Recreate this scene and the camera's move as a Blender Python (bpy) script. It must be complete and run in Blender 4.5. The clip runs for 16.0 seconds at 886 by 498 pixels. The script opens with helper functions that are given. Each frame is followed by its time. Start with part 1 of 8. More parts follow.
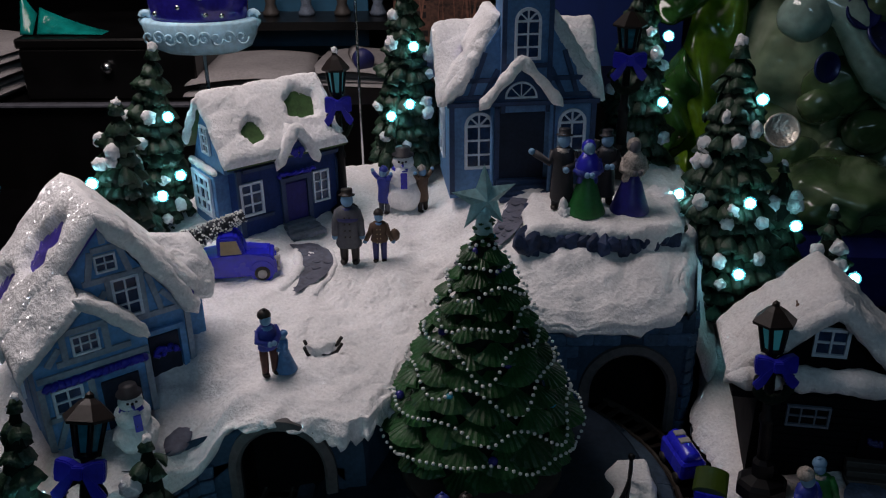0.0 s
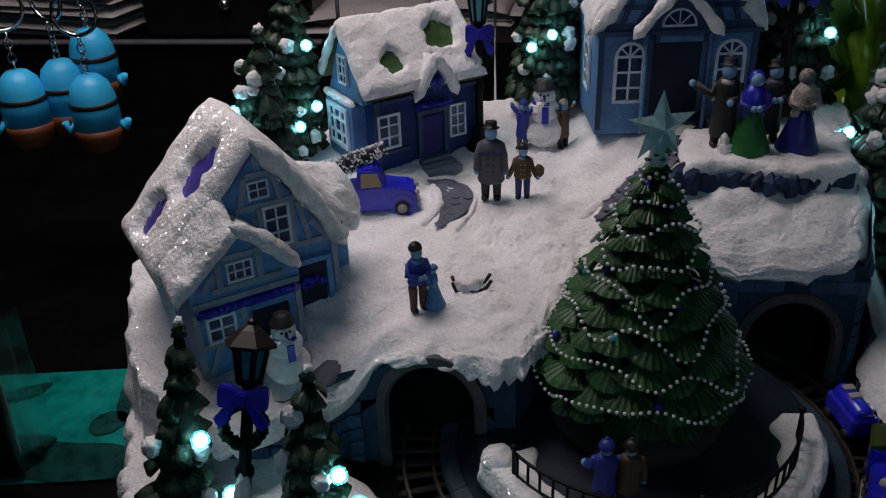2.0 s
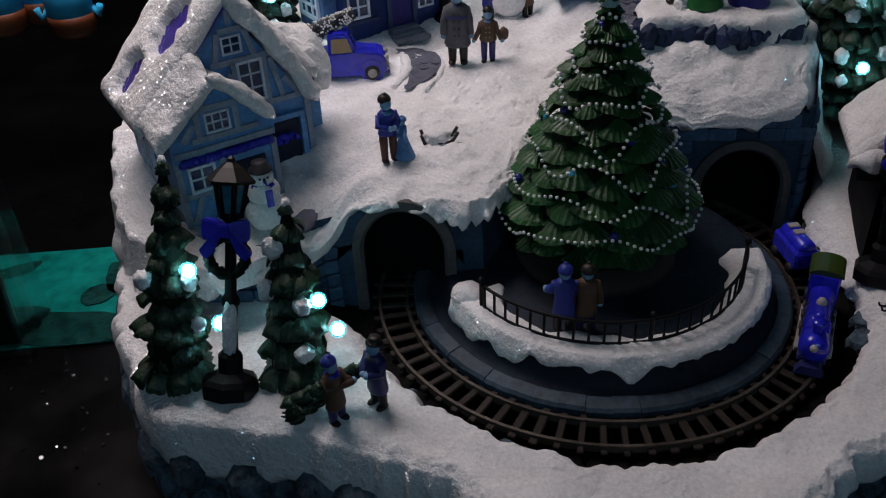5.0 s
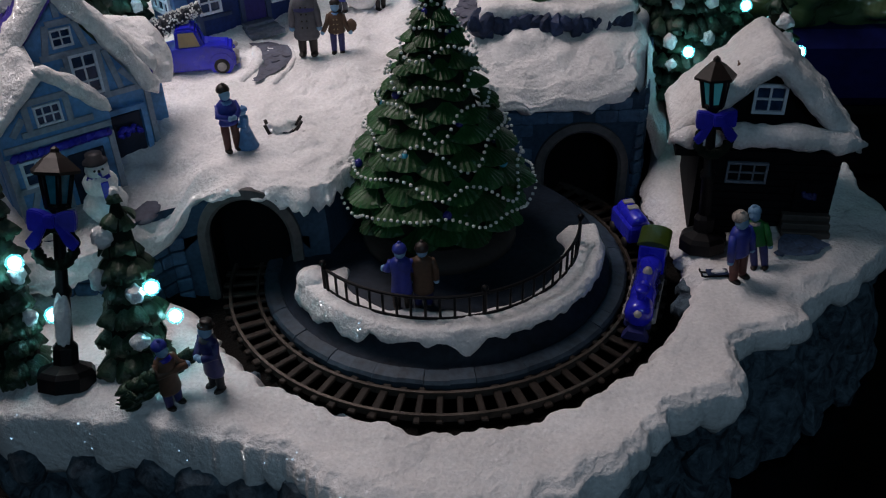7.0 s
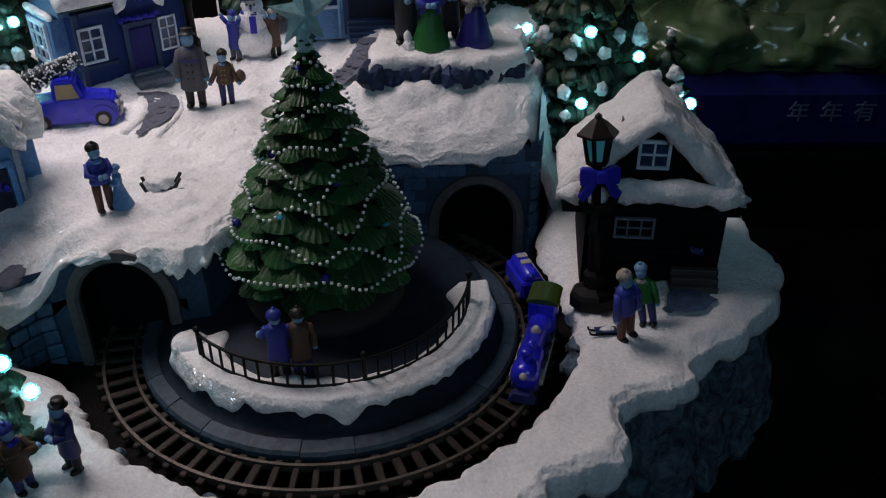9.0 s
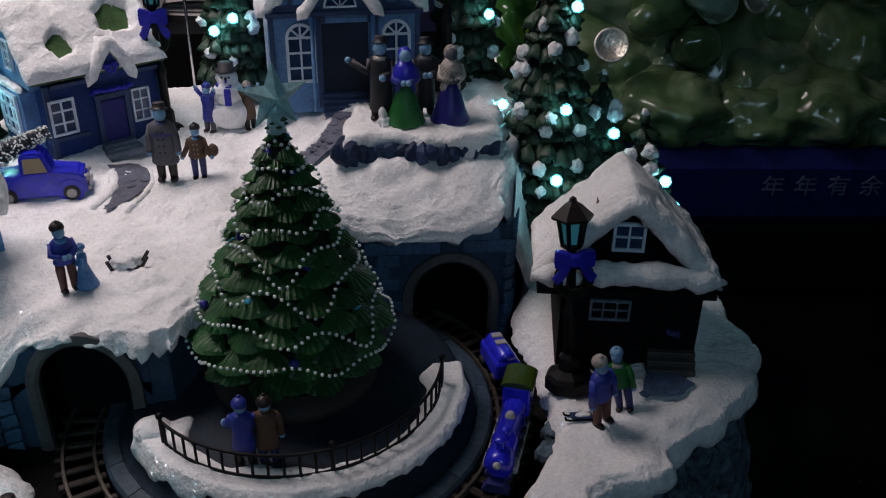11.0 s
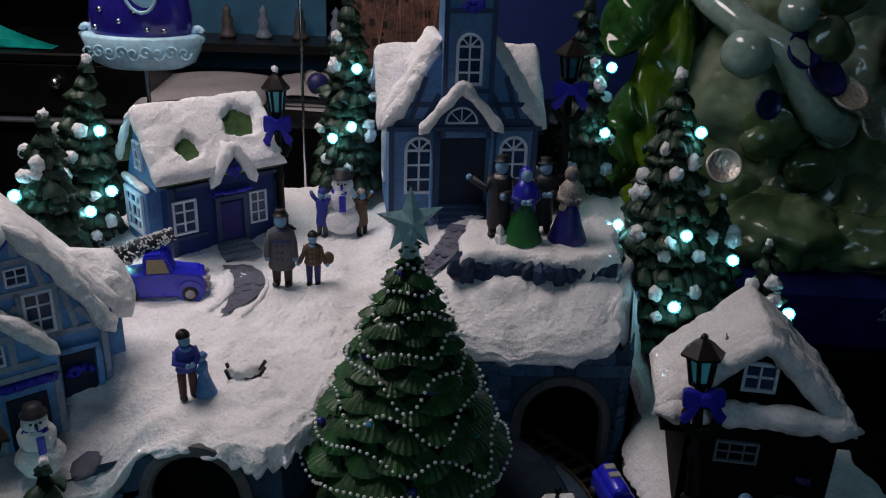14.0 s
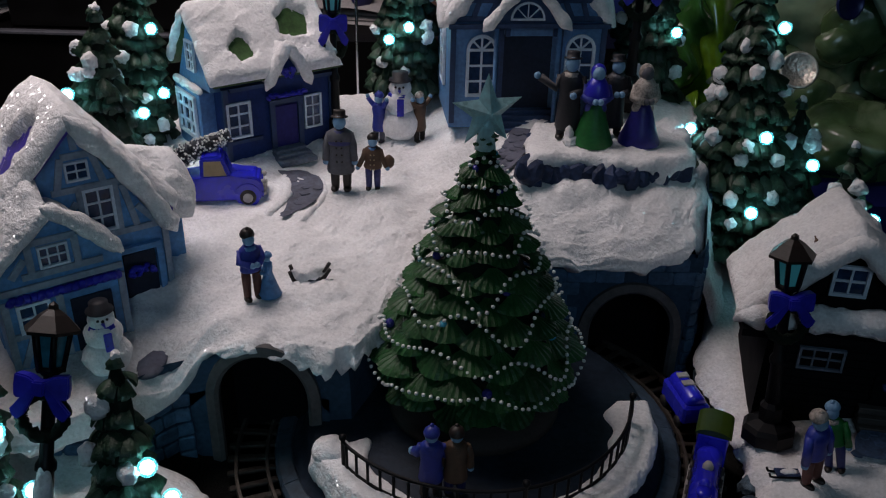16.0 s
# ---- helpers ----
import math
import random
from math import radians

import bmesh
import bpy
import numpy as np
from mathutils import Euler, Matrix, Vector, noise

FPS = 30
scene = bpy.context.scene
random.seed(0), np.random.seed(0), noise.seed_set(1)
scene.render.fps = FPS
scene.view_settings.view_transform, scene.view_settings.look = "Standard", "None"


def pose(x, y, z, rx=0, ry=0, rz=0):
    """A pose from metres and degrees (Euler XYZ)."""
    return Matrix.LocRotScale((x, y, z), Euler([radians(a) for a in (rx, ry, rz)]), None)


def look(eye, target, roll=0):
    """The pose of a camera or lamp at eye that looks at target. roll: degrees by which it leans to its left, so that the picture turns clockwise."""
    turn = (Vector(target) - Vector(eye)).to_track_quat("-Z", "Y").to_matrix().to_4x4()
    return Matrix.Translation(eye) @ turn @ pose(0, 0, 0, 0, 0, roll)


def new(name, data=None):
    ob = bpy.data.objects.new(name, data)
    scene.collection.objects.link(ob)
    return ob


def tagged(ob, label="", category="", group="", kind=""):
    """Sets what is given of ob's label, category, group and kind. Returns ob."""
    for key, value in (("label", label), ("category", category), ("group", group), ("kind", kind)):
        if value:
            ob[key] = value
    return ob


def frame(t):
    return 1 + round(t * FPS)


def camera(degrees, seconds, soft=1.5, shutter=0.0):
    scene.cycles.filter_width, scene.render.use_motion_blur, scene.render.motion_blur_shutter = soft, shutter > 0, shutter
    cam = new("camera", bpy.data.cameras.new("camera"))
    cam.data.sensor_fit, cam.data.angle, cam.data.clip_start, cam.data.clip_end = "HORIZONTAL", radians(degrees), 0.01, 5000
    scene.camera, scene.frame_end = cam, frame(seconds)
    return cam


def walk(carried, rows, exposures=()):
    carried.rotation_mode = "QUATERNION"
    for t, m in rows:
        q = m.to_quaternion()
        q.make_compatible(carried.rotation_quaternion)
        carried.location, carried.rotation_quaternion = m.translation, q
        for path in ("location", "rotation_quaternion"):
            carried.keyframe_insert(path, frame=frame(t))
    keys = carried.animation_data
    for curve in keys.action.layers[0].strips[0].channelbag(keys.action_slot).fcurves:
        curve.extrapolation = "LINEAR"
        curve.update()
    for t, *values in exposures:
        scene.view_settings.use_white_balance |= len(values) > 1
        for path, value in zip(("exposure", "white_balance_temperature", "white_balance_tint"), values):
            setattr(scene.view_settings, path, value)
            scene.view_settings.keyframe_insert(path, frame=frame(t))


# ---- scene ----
# camera: seconds, place, turn
cam = camera(53.93, 16.0, 1.15)
EXPOSURES = [(0.0, -0.26), (2.5, -0.33), (3.5, -0.24), (6.0, -0.03), (9.0, 0.13), (11.5, 0.16), (13.0, 0.03), (14.5, -0.16), (16.0, -0.20)]
ROWS = [
    (0.0, -0.0031, -0.0107, 0.3938, 64.51, 0.52, 0.7),
    (0.5, -0.0094, -0.0081, 0.3959, 65.26, 0.74, 2.58),
    (1.0, -0.0181, -0.0058, 0.3906, 64.49, 0.89, 4.28),
    (1.5, -0.0278, -0.0023, 0.3857, 62.98, 1.13, 5.41),
    (2.0, -0.0366, 0.0012, 0.3789, 61.4, 1.77, 6.21),
    (2.5, -0.0444, 0.0003, 0.3732, 60.21, 2.04, 6.86),
    (3.0, -0.0473, -0.0081, 0.3703, 59.48, 2.17, 6.92),
    (3.5, -0.0467, -0.0159, 0.3661, 58.25, 2.28, 6.72),
    (6.0, -0.0075, -0.0454, 0.3602, 55.84, 1.97, 1.2),
    (6.5, 0.0021, -0.0485, 0.3586, 56.12, 1.58, -0.55),
    (7.0, 0.0075, -0.048, 0.3586, 56.19, 1.32, -1.28),
    (7.5, 0.0151, -0.0459, 0.36, 56.65, 1.01, -2.45),
    (8.0, 0.0226, -0.041, 0.3634, 56.97, 0.7, -3.03),
    (8.5, 0.0304, -0.0373, 0.3645, 57.41, 0.36, -3.83),
    (9.0, 0.0373, -0.0314, 0.3648, 57.91, 0.04, -4.62),
    (11.5, 0.0418, -0.0163, 0.3775, 62.21, -1.03, -5.72),
    (12.0, 0.0376, -0.013, 0.3816, 62.93, -1.4, -5.44),
    (12.5, 0.0318, -0.0097, 0.3822, 63.45, -1.36, -4.47),
    (13.0, 0.0216, -0.0067, 0.3843, 64.33, -1.5, -2.78),
    (13.5, 0.0175, -0.0052, 0.3865, 65.94, -2.03, -1.85),
    (14.0, 0.0134, -0.0043, 0.3874, 66.59, -1.87, -0.73),
    (14.5, 0.0089, -0.0023, 0.3847, 65.8, -1.6, 0.12),
    (15.0, 0.0048, -0.0002, 0.381, 64.86, -1.45, 0.55),
    (15.5, -0.0004, 0.0022, 0.3746, 63.75, -1.24, 0.93),
    (16.0, -0.0048, 0.0043, 0.3667, 62.07, -1.3, 1.08),
]
walk(cam, [(t, pose(x, y, z, rx, ry, rz)) for t, x, y, z, rx, ry, rz in ROWS], EXPOSURES)

# ---------------------------------------------------------------- light
world = bpy.data.worlds.new("world")
scene.world = world
world.use_nodes = True
world.node_tree.nodes["Background"].inputs[0].default_value = (0.35, 0.42, 0.6, 1)
world.node_tree.nodes["Background"].inputs[1].default_value = 0.004


def area_lamp(name, eye, target, size, power, colour):
    data = bpy.data.lights.new(name, "AREA")
    data.shape, data.size, data.energy, data.color = "DISK", size, power, colour
    ob = new(name, data)
    ob.matrix_world = look(eye, target)
    return ob


# unseen overhead lamp of the dim room, over the left of the table
area_lamp("unseen_lamp", (-0.30, 0.53, 0.78), (-0.44, 0.68, 0.15), 0.44, 4.35, (1.0, 0.872, 0.868))
# fill lamp added far behind the viewer to brighten fronts, weaker and colder
area_lamp("unseen_lamp", (0.18, -0.80, 0.84), (-0.02, 0.34, 0.14), 0.40, 1.4, (0.48, 0.76, 1.0))

# ---------------------------------------------------------------- materials
def material(name, colour, rough=0.6, metal=0.0, grain=400.0, vary=0.25, stain=60.0, bump=0.15, depth=0.0006, spec=0.5, coat=0.0, random_tint=0.0):
    """Base colour varied at two scales, with fine relief."""
    m = bpy.data.materials.new(name)
    m.use_nodes = True
    n, l = m.node_tree.nodes, m.node_tree.links
    p = n["Principled BSDF"]
    p.inputs["Metallic"].default_value = metal
    p.inputs["Specular IOR Level"].default_value = spec
    p.inputs["Coat Weight"].default_value = coat
    geo = n.new("ShaderNodeNewGeometry")
    fine, wide = n.new("ShaderNodeTexNoise"), n.new("ShaderNodeTexNoise")
    fine.inputs["Scale"].default_value, fine.inputs["Detail"].default_value = grain, 4
    wide.inputs["Scale"].default_value, wide.inputs["Detail"].default_value = stain, 3
    for t in (fine, wide):
        l.new(geo.outputs["Position"], t.inputs["Vector"])
    add = n.new("ShaderNodeMath")
    add.operation = "ADD"
    l.new(fine.outputs["Fac"], add.inputs[0])
    l.new(wide.outputs["Fac"], add.inputs[1])
    ramp = n.new("ShaderNodeMapRange")
    ramp.inputs["From Min"].default_value, ramp.inputs["From Max"].default_value = 0.65, 1.35
    ramp.inputs["To Min"].default_value, ramp.inputs["To Max"].default_value = 1 - vary, 1 + vary
    l.new(add.outputs[0], ramp.inputs["Value"])
    value = ramp.outputs[0]
    if random_tint:
        info = n.new("ShaderNodeObjectInfo")
        r2 = n.new("ShaderNodeMapRange")
        r2.inputs["To Min"].default_value, r2.inputs["To Max"].default_value = 1 - random_tint, 1 + random_tint
        l.new(info.outputs["Random"], r2.inputs["Value"])
        mul = n.new("ShaderNodeMath")
        mul.operation = "MULTIPLY"
        l.new(value, mul.inputs[0])
        l.new(r2.outputs[0], mul.inputs[1])
        value = mul.outputs[0]
    hue = n.new("ShaderNodeVectorMath")
    hue.operation = "SCALE"
    hue.inputs[0].default_value = colour
    l.new(value, hue.inputs["Scale"])
    l.new(hue.outputs[0], p.inputs["Base Color"])
    rr = n.new("ShaderNodeMapRange")
    rr.inputs["To Min"].default_value, rr.inputs["To Max"].default_value = max(0.03, rough - 0.12), min(1, rough + 0.12)
    l.new(wide.outputs["Fac"], rr.inputs["Value"])
    l.new(rr.outputs[0], p.inputs["Roughness"])
    b = n.new("ShaderNodeBump")
    b.inputs["Strength"].default_value, b.inputs["Distance"].default_value = bump, depth if depth else 0.0006
    l.new(fine.outputs["Fac"], b.inputs["Height"])
    l.new(b.outputs[0], p.inputs["Normal"])
    return m


def snow_material(name, colour, glitter=0.915):
    """Grainy white paint with glitter flakes strewn over it."""
    m = material(name, colour, 0.8, grain=620, vary=0.17, stain=38, bump=0.42, depth=0.0014, spec=0.25)
    n, l = m.node_tree.nodes, m.node_tree.links
    p, out = n["Principled BSDF"], n["Material Output"]
    geo = n.new("ShaderNodeNewGeometry")
    clots = n.new("ShaderNodeTexNoise")
    clots.inputs["Scale"].default_value, clots.inputs["Detail"].default_value, clots.inputs["Roughness"].default_value = 210, 4, 0.6
    clots.inputs["Distortion"].default_value = 0.15
    l.new(geo.outputs["Position"], clots.inputs["Vector"])
    fine_bump = [x for x in n if x.type == "BUMP"][0]
    b2 = n.new("ShaderNodeBump")
    b2.inputs["Strength"].default_value, b2.inputs["Distance"].default_value = 0.56, 0.0034
    l.new(clots.outputs["Fac"], b2.inputs["Height"])
    l.new(fine_bump.outputs[0], b2.inputs["Normal"])
    l.new(b2.outputs[0], p.inputs["Normal"])
    cell = n.new("ShaderNodeTexVoronoi")
    cell.inputs["Scale"].default_value = 1450
    l.new(geo.outputs["Position"], cell.inputs["Vector"])
    sep = n.new("ShaderNodeSeparateColor")
    l.new(cell.outputs["Color"], sep.inputs[0])
    pick = n.new("ShaderNodeMath")
    pick.operation, pick.inputs[1].default_value = "GREATER_THAN", glitter
    l.new(sep.outputs[0], pick.inputs[0])
    off = n.new("ShaderNodeVectorMath")
    off.operation = "SUBTRACT"
    off.inputs[1].default_value = (0.5, 0.5, 0.5)
    l.new(cell.outputs["Color"], off.inputs[0])
    sc = n.new("ShaderNodeVectorMath")
    sc.operation, sc.inputs["Scale"].default_value = "SCALE", 1.5
    l.new(off.outputs[0], sc.inputs[0])
    add = n.new("ShaderNodeVectorMath")
    l.new(geo.outputs["Normal"], add.inputs[0])
    l.new(sc.outputs[0], add.inputs[1])
    nor = n.new("ShaderNodeVectorMath")
    nor.operation = "NORMALIZE"
    l.new(add.outputs[0], nor.inputs[0])
    g = n.new("ShaderNodeBsdfGlossy")
    g.inputs["Roughness"].default_value = 0.16
    l.new(nor.outputs[0], g.inputs["Normal"])
    tone = n.new("ShaderNodeVectorMath")
    tone.operation = "SCALE"
    tone.inputs[0].default_value = (0.54, 0.57, 0.60)
    l.new(pick.outputs[0], tone.inputs["Scale"])
    l.new(tone.outputs[0], g.inputs["Color"])
    both = n.new("ShaderNodeAddShader")
    l.new(p.outputs[0], both.inputs[0])
    l.new(g.outputs[0], both.inputs[1])
    l.new(both.outputs[0], out.inputs["Surface"])
    return m


def rock_material(name, dark, light):
    """Dark painted stone, dry-brushed paler on its rough high spots."""
    m = material(name, dark, 0.62, grain=300, stain=70, vary=0.4, bump=0.5, depth=0.0012, spec=0.25, random_tint=0.3)
    n, l = m.node_tree.nodes, m.node_tree.links
    p = n["Principled BSDF"]
    under = p.inputs["Base Color"].links[0].from_socket
    geo = n.new("ShaderNodeNewGeometry")
    streak = n.new("ShaderNodeTexNoise")
    streak.inputs["Scale"].default_value, streak.inputs["Detail"].default_value, streak.inputs["Roughness"].default_value = 130, 8, 0.72
    streak.inputs["Distortion"].default_value = 0.8
    l.new(geo.outputs["Position"], streak.inputs["Vector"])
    pick = n.new("ShaderNodeMapRange")
    pick.inputs["From Min"].default_value, pick.inputs["From Max"].default_value = 0.38, 0.74
    l.new(streak.outputs["Fac"], pick.inputs["Value"])
    mix = n.new("ShaderNodeMix")
    mix.data_type = "RGBA"
    l.new(pick.outputs[0], mix.inputs["Factor"])
    l.new(under, mix.inputs["A"])
    mix.inputs["B"].default_value = (*light, 1)
    l.new(mix.outputs["Result"], p.inputs["Base Color"])
    fine = [x for x in n if x.type == "BUMP"][0]
    b2 = n.new("ShaderNodeBump")
    b2.inputs["Strength"].default_value, b2.inputs["Distance"].default_value = 0.8, 0.004
    l.new(streak.outputs["Fac"], b2.inputs["Height"])
    l.new(fine.outputs[0], b2.inputs["Normal"])
    l.new(b2.outputs[0], p.inputs["Normal"])
    return m


def resin_material(name, deep, pale):
    """Cloudy polished resin: deep and milky veins, dimpled and rippled so that it glints."""
    m = material(name, deep, 0.17, grain=60, stain=16, vary=0.5, bump=0.2, depth=0.003, coat=0.2)
    n, l = m.node_tree.nodes, m.node_tree.links
    p = n["Principled BSDF"]
    under = p.inputs["Base Color"].links[0].from_socket
    geo = n.new("ShaderNodeNewGeometry")
    cloud = n.new("ShaderNodeTexNoise")
    cloud.inputs["Scale"].default_value, cloud.inputs["Detail"].default_value, cloud.inputs["Distortion"].default_value = 22, 5, 1.4
    l.new(geo.outputs["Position"], cloud.inputs["Vector"])
    pick = n.new("ShaderNodeMapRange")
    pick.inputs["From Min"].default_value, pick.inputs["From Max"].default_value = 0.42, 0.72
    l.new(cloud.outputs["Fac"], pick.inputs["Value"])
    mix = n.new("ShaderNodeMix")
    mix.data_type = "RGBA"
    l.new(pick.outputs[0], mix.inputs["Factor"])
    l.new(under, mix.inputs["A"])
    mix.inputs["B"].default_value = (*pale, 1)
    l.new(mix.outputs["Result"], p.inputs["Base Color"])
    dimple = n.new("ShaderNodeTexVoronoi")
    dimple.feature, dimple.inputs["Scale"].default_value = "SMOOTH_F1", 95
    l.new(geo.outputs["Position"], dimple.inputs["Vector"])
    ripple = n.new("ShaderNodeTexWave")
    ripple.inputs["Scale"].default_value, ripple.inputs["Distortion"].default_value, ripple.inputs["Detail"].default_value = 9, 9, 3
    l.new(geo.outputs["Position"], ripple.inputs["Vector"])
    b2, b3 = n.new("ShaderNodeBump"), n.new("ShaderNodeBump")
    b2.inputs["Strength"].default_value, b2.inputs["Distance"].default_value = 0.45, 0.005
    b3.inputs["Strength"].default_value, b3.inputs["Distance"].default_value = 0.35, 0.006
    l.new(dimple.outputs["Distance"], b2.inputs["Height"])
    l.new(ripple.outputs["Fac"], b3.inputs["Height"])
    l.new([x for x in n if x.type == "BUMP" and x not in (b2, b3)][0].outputs[0], b2.inputs["Normal"])
    l.new(b2.outputs[0], b3.inputs["Normal"])
    l.new(b3.outputs[0], p.inputs["Normal"])
    return m


def glow(name, colour, strength):
    m = bpy.data.materials.new(name)
    m.use_nodes = True
    p = m.node_tree.nodes["Principled BSDF"]
    p.inputs["Base Color"].default_value = (0.10, 0.30, 0.34, 1)
    p.inputs["Emission Color"].default_value = (*colour, 1)
    p.inputs["Emission Strength"].default_value = strength
    return m


def glass(name, colour, rough=0.05, alpha=0.25):
    m = bpy.data.materials.new(name)
    m.use_nodes = True
    p = m.node_tree.nodes["Principled BSDF"]
    p.inputs["Base Color"].default_value = (*colour, 1)
    p.inputs["Roughness"].default_value = rough
    p.inputs["Transmission Weight"].default_value = 1
    p.inputs["Alpha"].default_value = alpha
    p.inputs["IOR"].default_value = 1.4
    return m


SNOW = snow_material("glitter_snow", (0.80, 0.79, 0.80))
PAINT = dict(grain=500, stain=90, vary=0.3)
M_ROCK = rock_material("painted_rock", (0.020, 0.032, 0.048), (0.20, 0.28, 0.35))
M_BRICK = material("painted_brick", (0.045, 0.098, 0.175), 0.65, grain=420, stain=110, vary=0.4, bump=0.4, depth=0.001, random_tint=0.12, spec=0.25)
M_MORTAR = material("dark_joint", (0.026, 0.054, 0.095), 0.8, **PAINT, spec=0.2)
M_ARCH = material("arch_stone", (0.085, 0.081, 0.084), 0.55, grain=350, stain=80, vary=0.3, bump=0.3, depth=0.0008, spec=0.25)
M_TUNNELSHADE = material("tunnel_shade_black", (0.003, 0.003, 0.004), 0.9, **PAINT, spec=0.1)
M_PLINTH = material("plinth_stone", (0.012, 0.019, 0.031), 0.55, grain=300, stain=50, vary=0.45, bump=0.35, depth=0.0008, spec=0.12)
M_KERB = material("kerb_stone_paint", (0.034, 0.052, 0.074), 0.5, grain=300, stain=60, vary=0.5, bump=0.35, depth=0.0008, spec=0.2, random_tint=0.15)
M_BALLAST = material("dark_ballast", (0.006, 0.0055, 0.0052), 0.7, grain=900, stain=160, vary=0.6, bump=0.8, depth=0.0015, spec=0.1)
M_SLEEPER = material("worn_brown_sleeper", (0.023, 0.0175, 0.0145), 0.5, grain=700, stain=200, vary=0.4, bump=0.4, random_tint=0.3, spec=0.2)
M_RAIL = material("dark_bronze_rail", (0.09, 0.075, 0.065), 0.35, metal=0.5, grain=700, stain=120, vary=0.35)
M_IRON = material("black_iron", (0.0035, 0.0035, 0.005), 0.5, spec=0.2, **PAINT)
M_FIR = material("painted_fir_green", (0.020, 0.048, 0.027), 0.46, grain=650, stain=140, vary=0.5, bump=0.6, depth=0.001)
# wreath green; on the tree cores it stands in for shade between boughs
M_FIRSHADE_WREATH = material("fir_shade_and_wreath_green", (0.004, 0.009, 0.005), 0.8, spec=0.2, grain=500, stain=140, vary=0.5)
M_XMAS = material("glazed_tree_green", (0.0165, 0.071, 0.0195), 0.38, spec=0.38, grain=800, stain=150, vary=0.4, bump=0.4, depth=0.0008, random_tint=0.32)
M_BARK = material("dark_bark", (0.03, 0.022, 0.02), 0.8, **PAINT)
M_BEAD = material("white_bead", (0.80, 0.80, 0.78), 0.3, vary=0.08)
M_STAR = material("teal_star", (0.42, 0.68, 0.70), 0.3, metal=0.1, grain=500, stain=90, vary=0.3)
M_BLUE_A = material("house_sky_blue", (0.100, 0.275, 0.54), 0.6, **PAINT)
M_TRIM_A = material("grey_timber", (0.26, 0.32, 0.40), 0.6, **PAINT)
M_BLUE_B = material("house_navy", (0.011, 0.032, 0.135), 0.65, spec=0.2, **PAINT)
M_DOOR_B = material("door_indigo", (0.020, 0.020, 0.15), 0.6, spec=0.25, **PAINT)
M_BLUE_C = material("church_and_lit_gable_blue", (0.085, 0.20, 0.40), 0.6, **PAINT)
M_TRIM_C = material("church_timber", (0.018, 0.046, 0.12), 0.6, **PAINT)
M_STEP = material("stone_step", (0.12, 0.15, 0.20), 0.65, grain=450, stain=120, vary=0.4, bump=0.4)
M_DOORDARK = material("dark_door", (0.011, 0.019, 0.042), 0.6, spec=0.25, **PAINT)
M_CABIN = material("dark_cabin_timber", (0.0030, 0.0030, 0.0048), 0.8, spec=0.12, **PAINT)
M_WIN = material("white_window_paint", (0.62, 0.70, 0.80), 0.5, grain=600, stain=150, vary=0.15)
M_PANE = material("dark_pane", (0.020, 0.045, 0.11), 0.12, grain=300, stain=120, vary=0.5, bump=0.02)
M_SHINGLE_G = material("green_shingle", (0.045, 0.095, 0.030), 0.5, grain=500, stain=160, vary=0.4, random_tint=0.3)
M_SHINGLE_P = material("violet_shingle", (0.060, 0.040, 0.34), 0.5, grain=500, stain=160, vary=0.4, random_tint=0.3)
M_BOW = material("royal_blue_ribbon", (0.022, 0.022, 0.44), 0.35, grain=400, stain=120, vary=0.25)
M_TRUCK = material("glossy_blue_enamel", (0.018, 0.020, 0.55), 0.25, grain=300, stain=80, vary=0.25, bump=0.05, coat=0.3)
M_TRUCKWIN = material("tan_window_paint", (0.36, 0.26, 0.14), 0.4, vary=0.2)
M_TYRE = material("black_tyre", (0.015, 0.013, 0.013), 0.6, vary=0.2)
M_HUB = material("grey_hub", (0.35, 0.33, 0.32), 0.4, vary=0.2)
M_PATH = material("blue_grey_paving", (0.080, 0.085, 0.120), 0.7, grain=350, stain=110, vary=0.4, bump=0.5, random_tint=0.2)
M_PATHBLUE = material("blue_paving", (0.050, 0.090, 0.170), 0.7, grain=700, stain=160, vary=0.5, bump=0.5, random_tint=0.25)
M_SKIN = material("pale_blue_grey_paint", (0.17, 0.32, 0.50), 0.55, vary=0.2)
M_COAT = material("charcoal_paint", (0.070, 0.072, 0.088), 0.6, **PAINT)
M_SUIT = material("black_suit_paint", (0.012, 0.012, 0.018), 0.6, **PAINT)
M_PLANK = material("dark_brown_plank", (0.058, 0.050, 0.046), 0.6, **PAINT)
M_BROWN = material("brown_paint", (0.085, 0.046, 0.027), 0.6, **PAINT)
M_BOOT = material("dark_brown_paint", (0.012, 0.007, 0.006), 0.5, **PAINT)
M_BLUECLOTH = material("blue_paint", (0.020, 0.035, 0.28), 0.5, **PAINT)
M_LIGHTBLUE = material("light_blue_paint", (0.09, 0.22, 0.46), 0.55, **PAINT)
M_GREENCLOTH = material("green_paint", (0.008, 0.120, 0.022), 0.5, **PAINT)
M_NAVY = material("navy_paint", (0.022, 0.026, 0.13), 0.5, **PAINT)
M_CREAM = material("cream_paint", (0.33, 0.29, 0.26), 0.6, grain=900, stain=220, vary=0.75)
M_NAVYSKIRT = material("deep_blue_paint", (0.012, 0.012, 0.17), 0.45, **PAINT)
M_MAROON = material("dark_red_brown_paint", (0.10, 0.028, 0.022), 0.55, **PAINT)
M_DARKBLUEROCK = material("dark_blue_stone", (0.020, 0.035, 0.085), 0.55, grain=400, stain=100, vary=0.5, bump=0.5, depth=0.001, random_tint=0.3, spec=0.25)
M_ROOFBROWN = material("bronze_cap", (0.012, 0.008, 0.007), 0.45, spec=0.3, **PAINT)
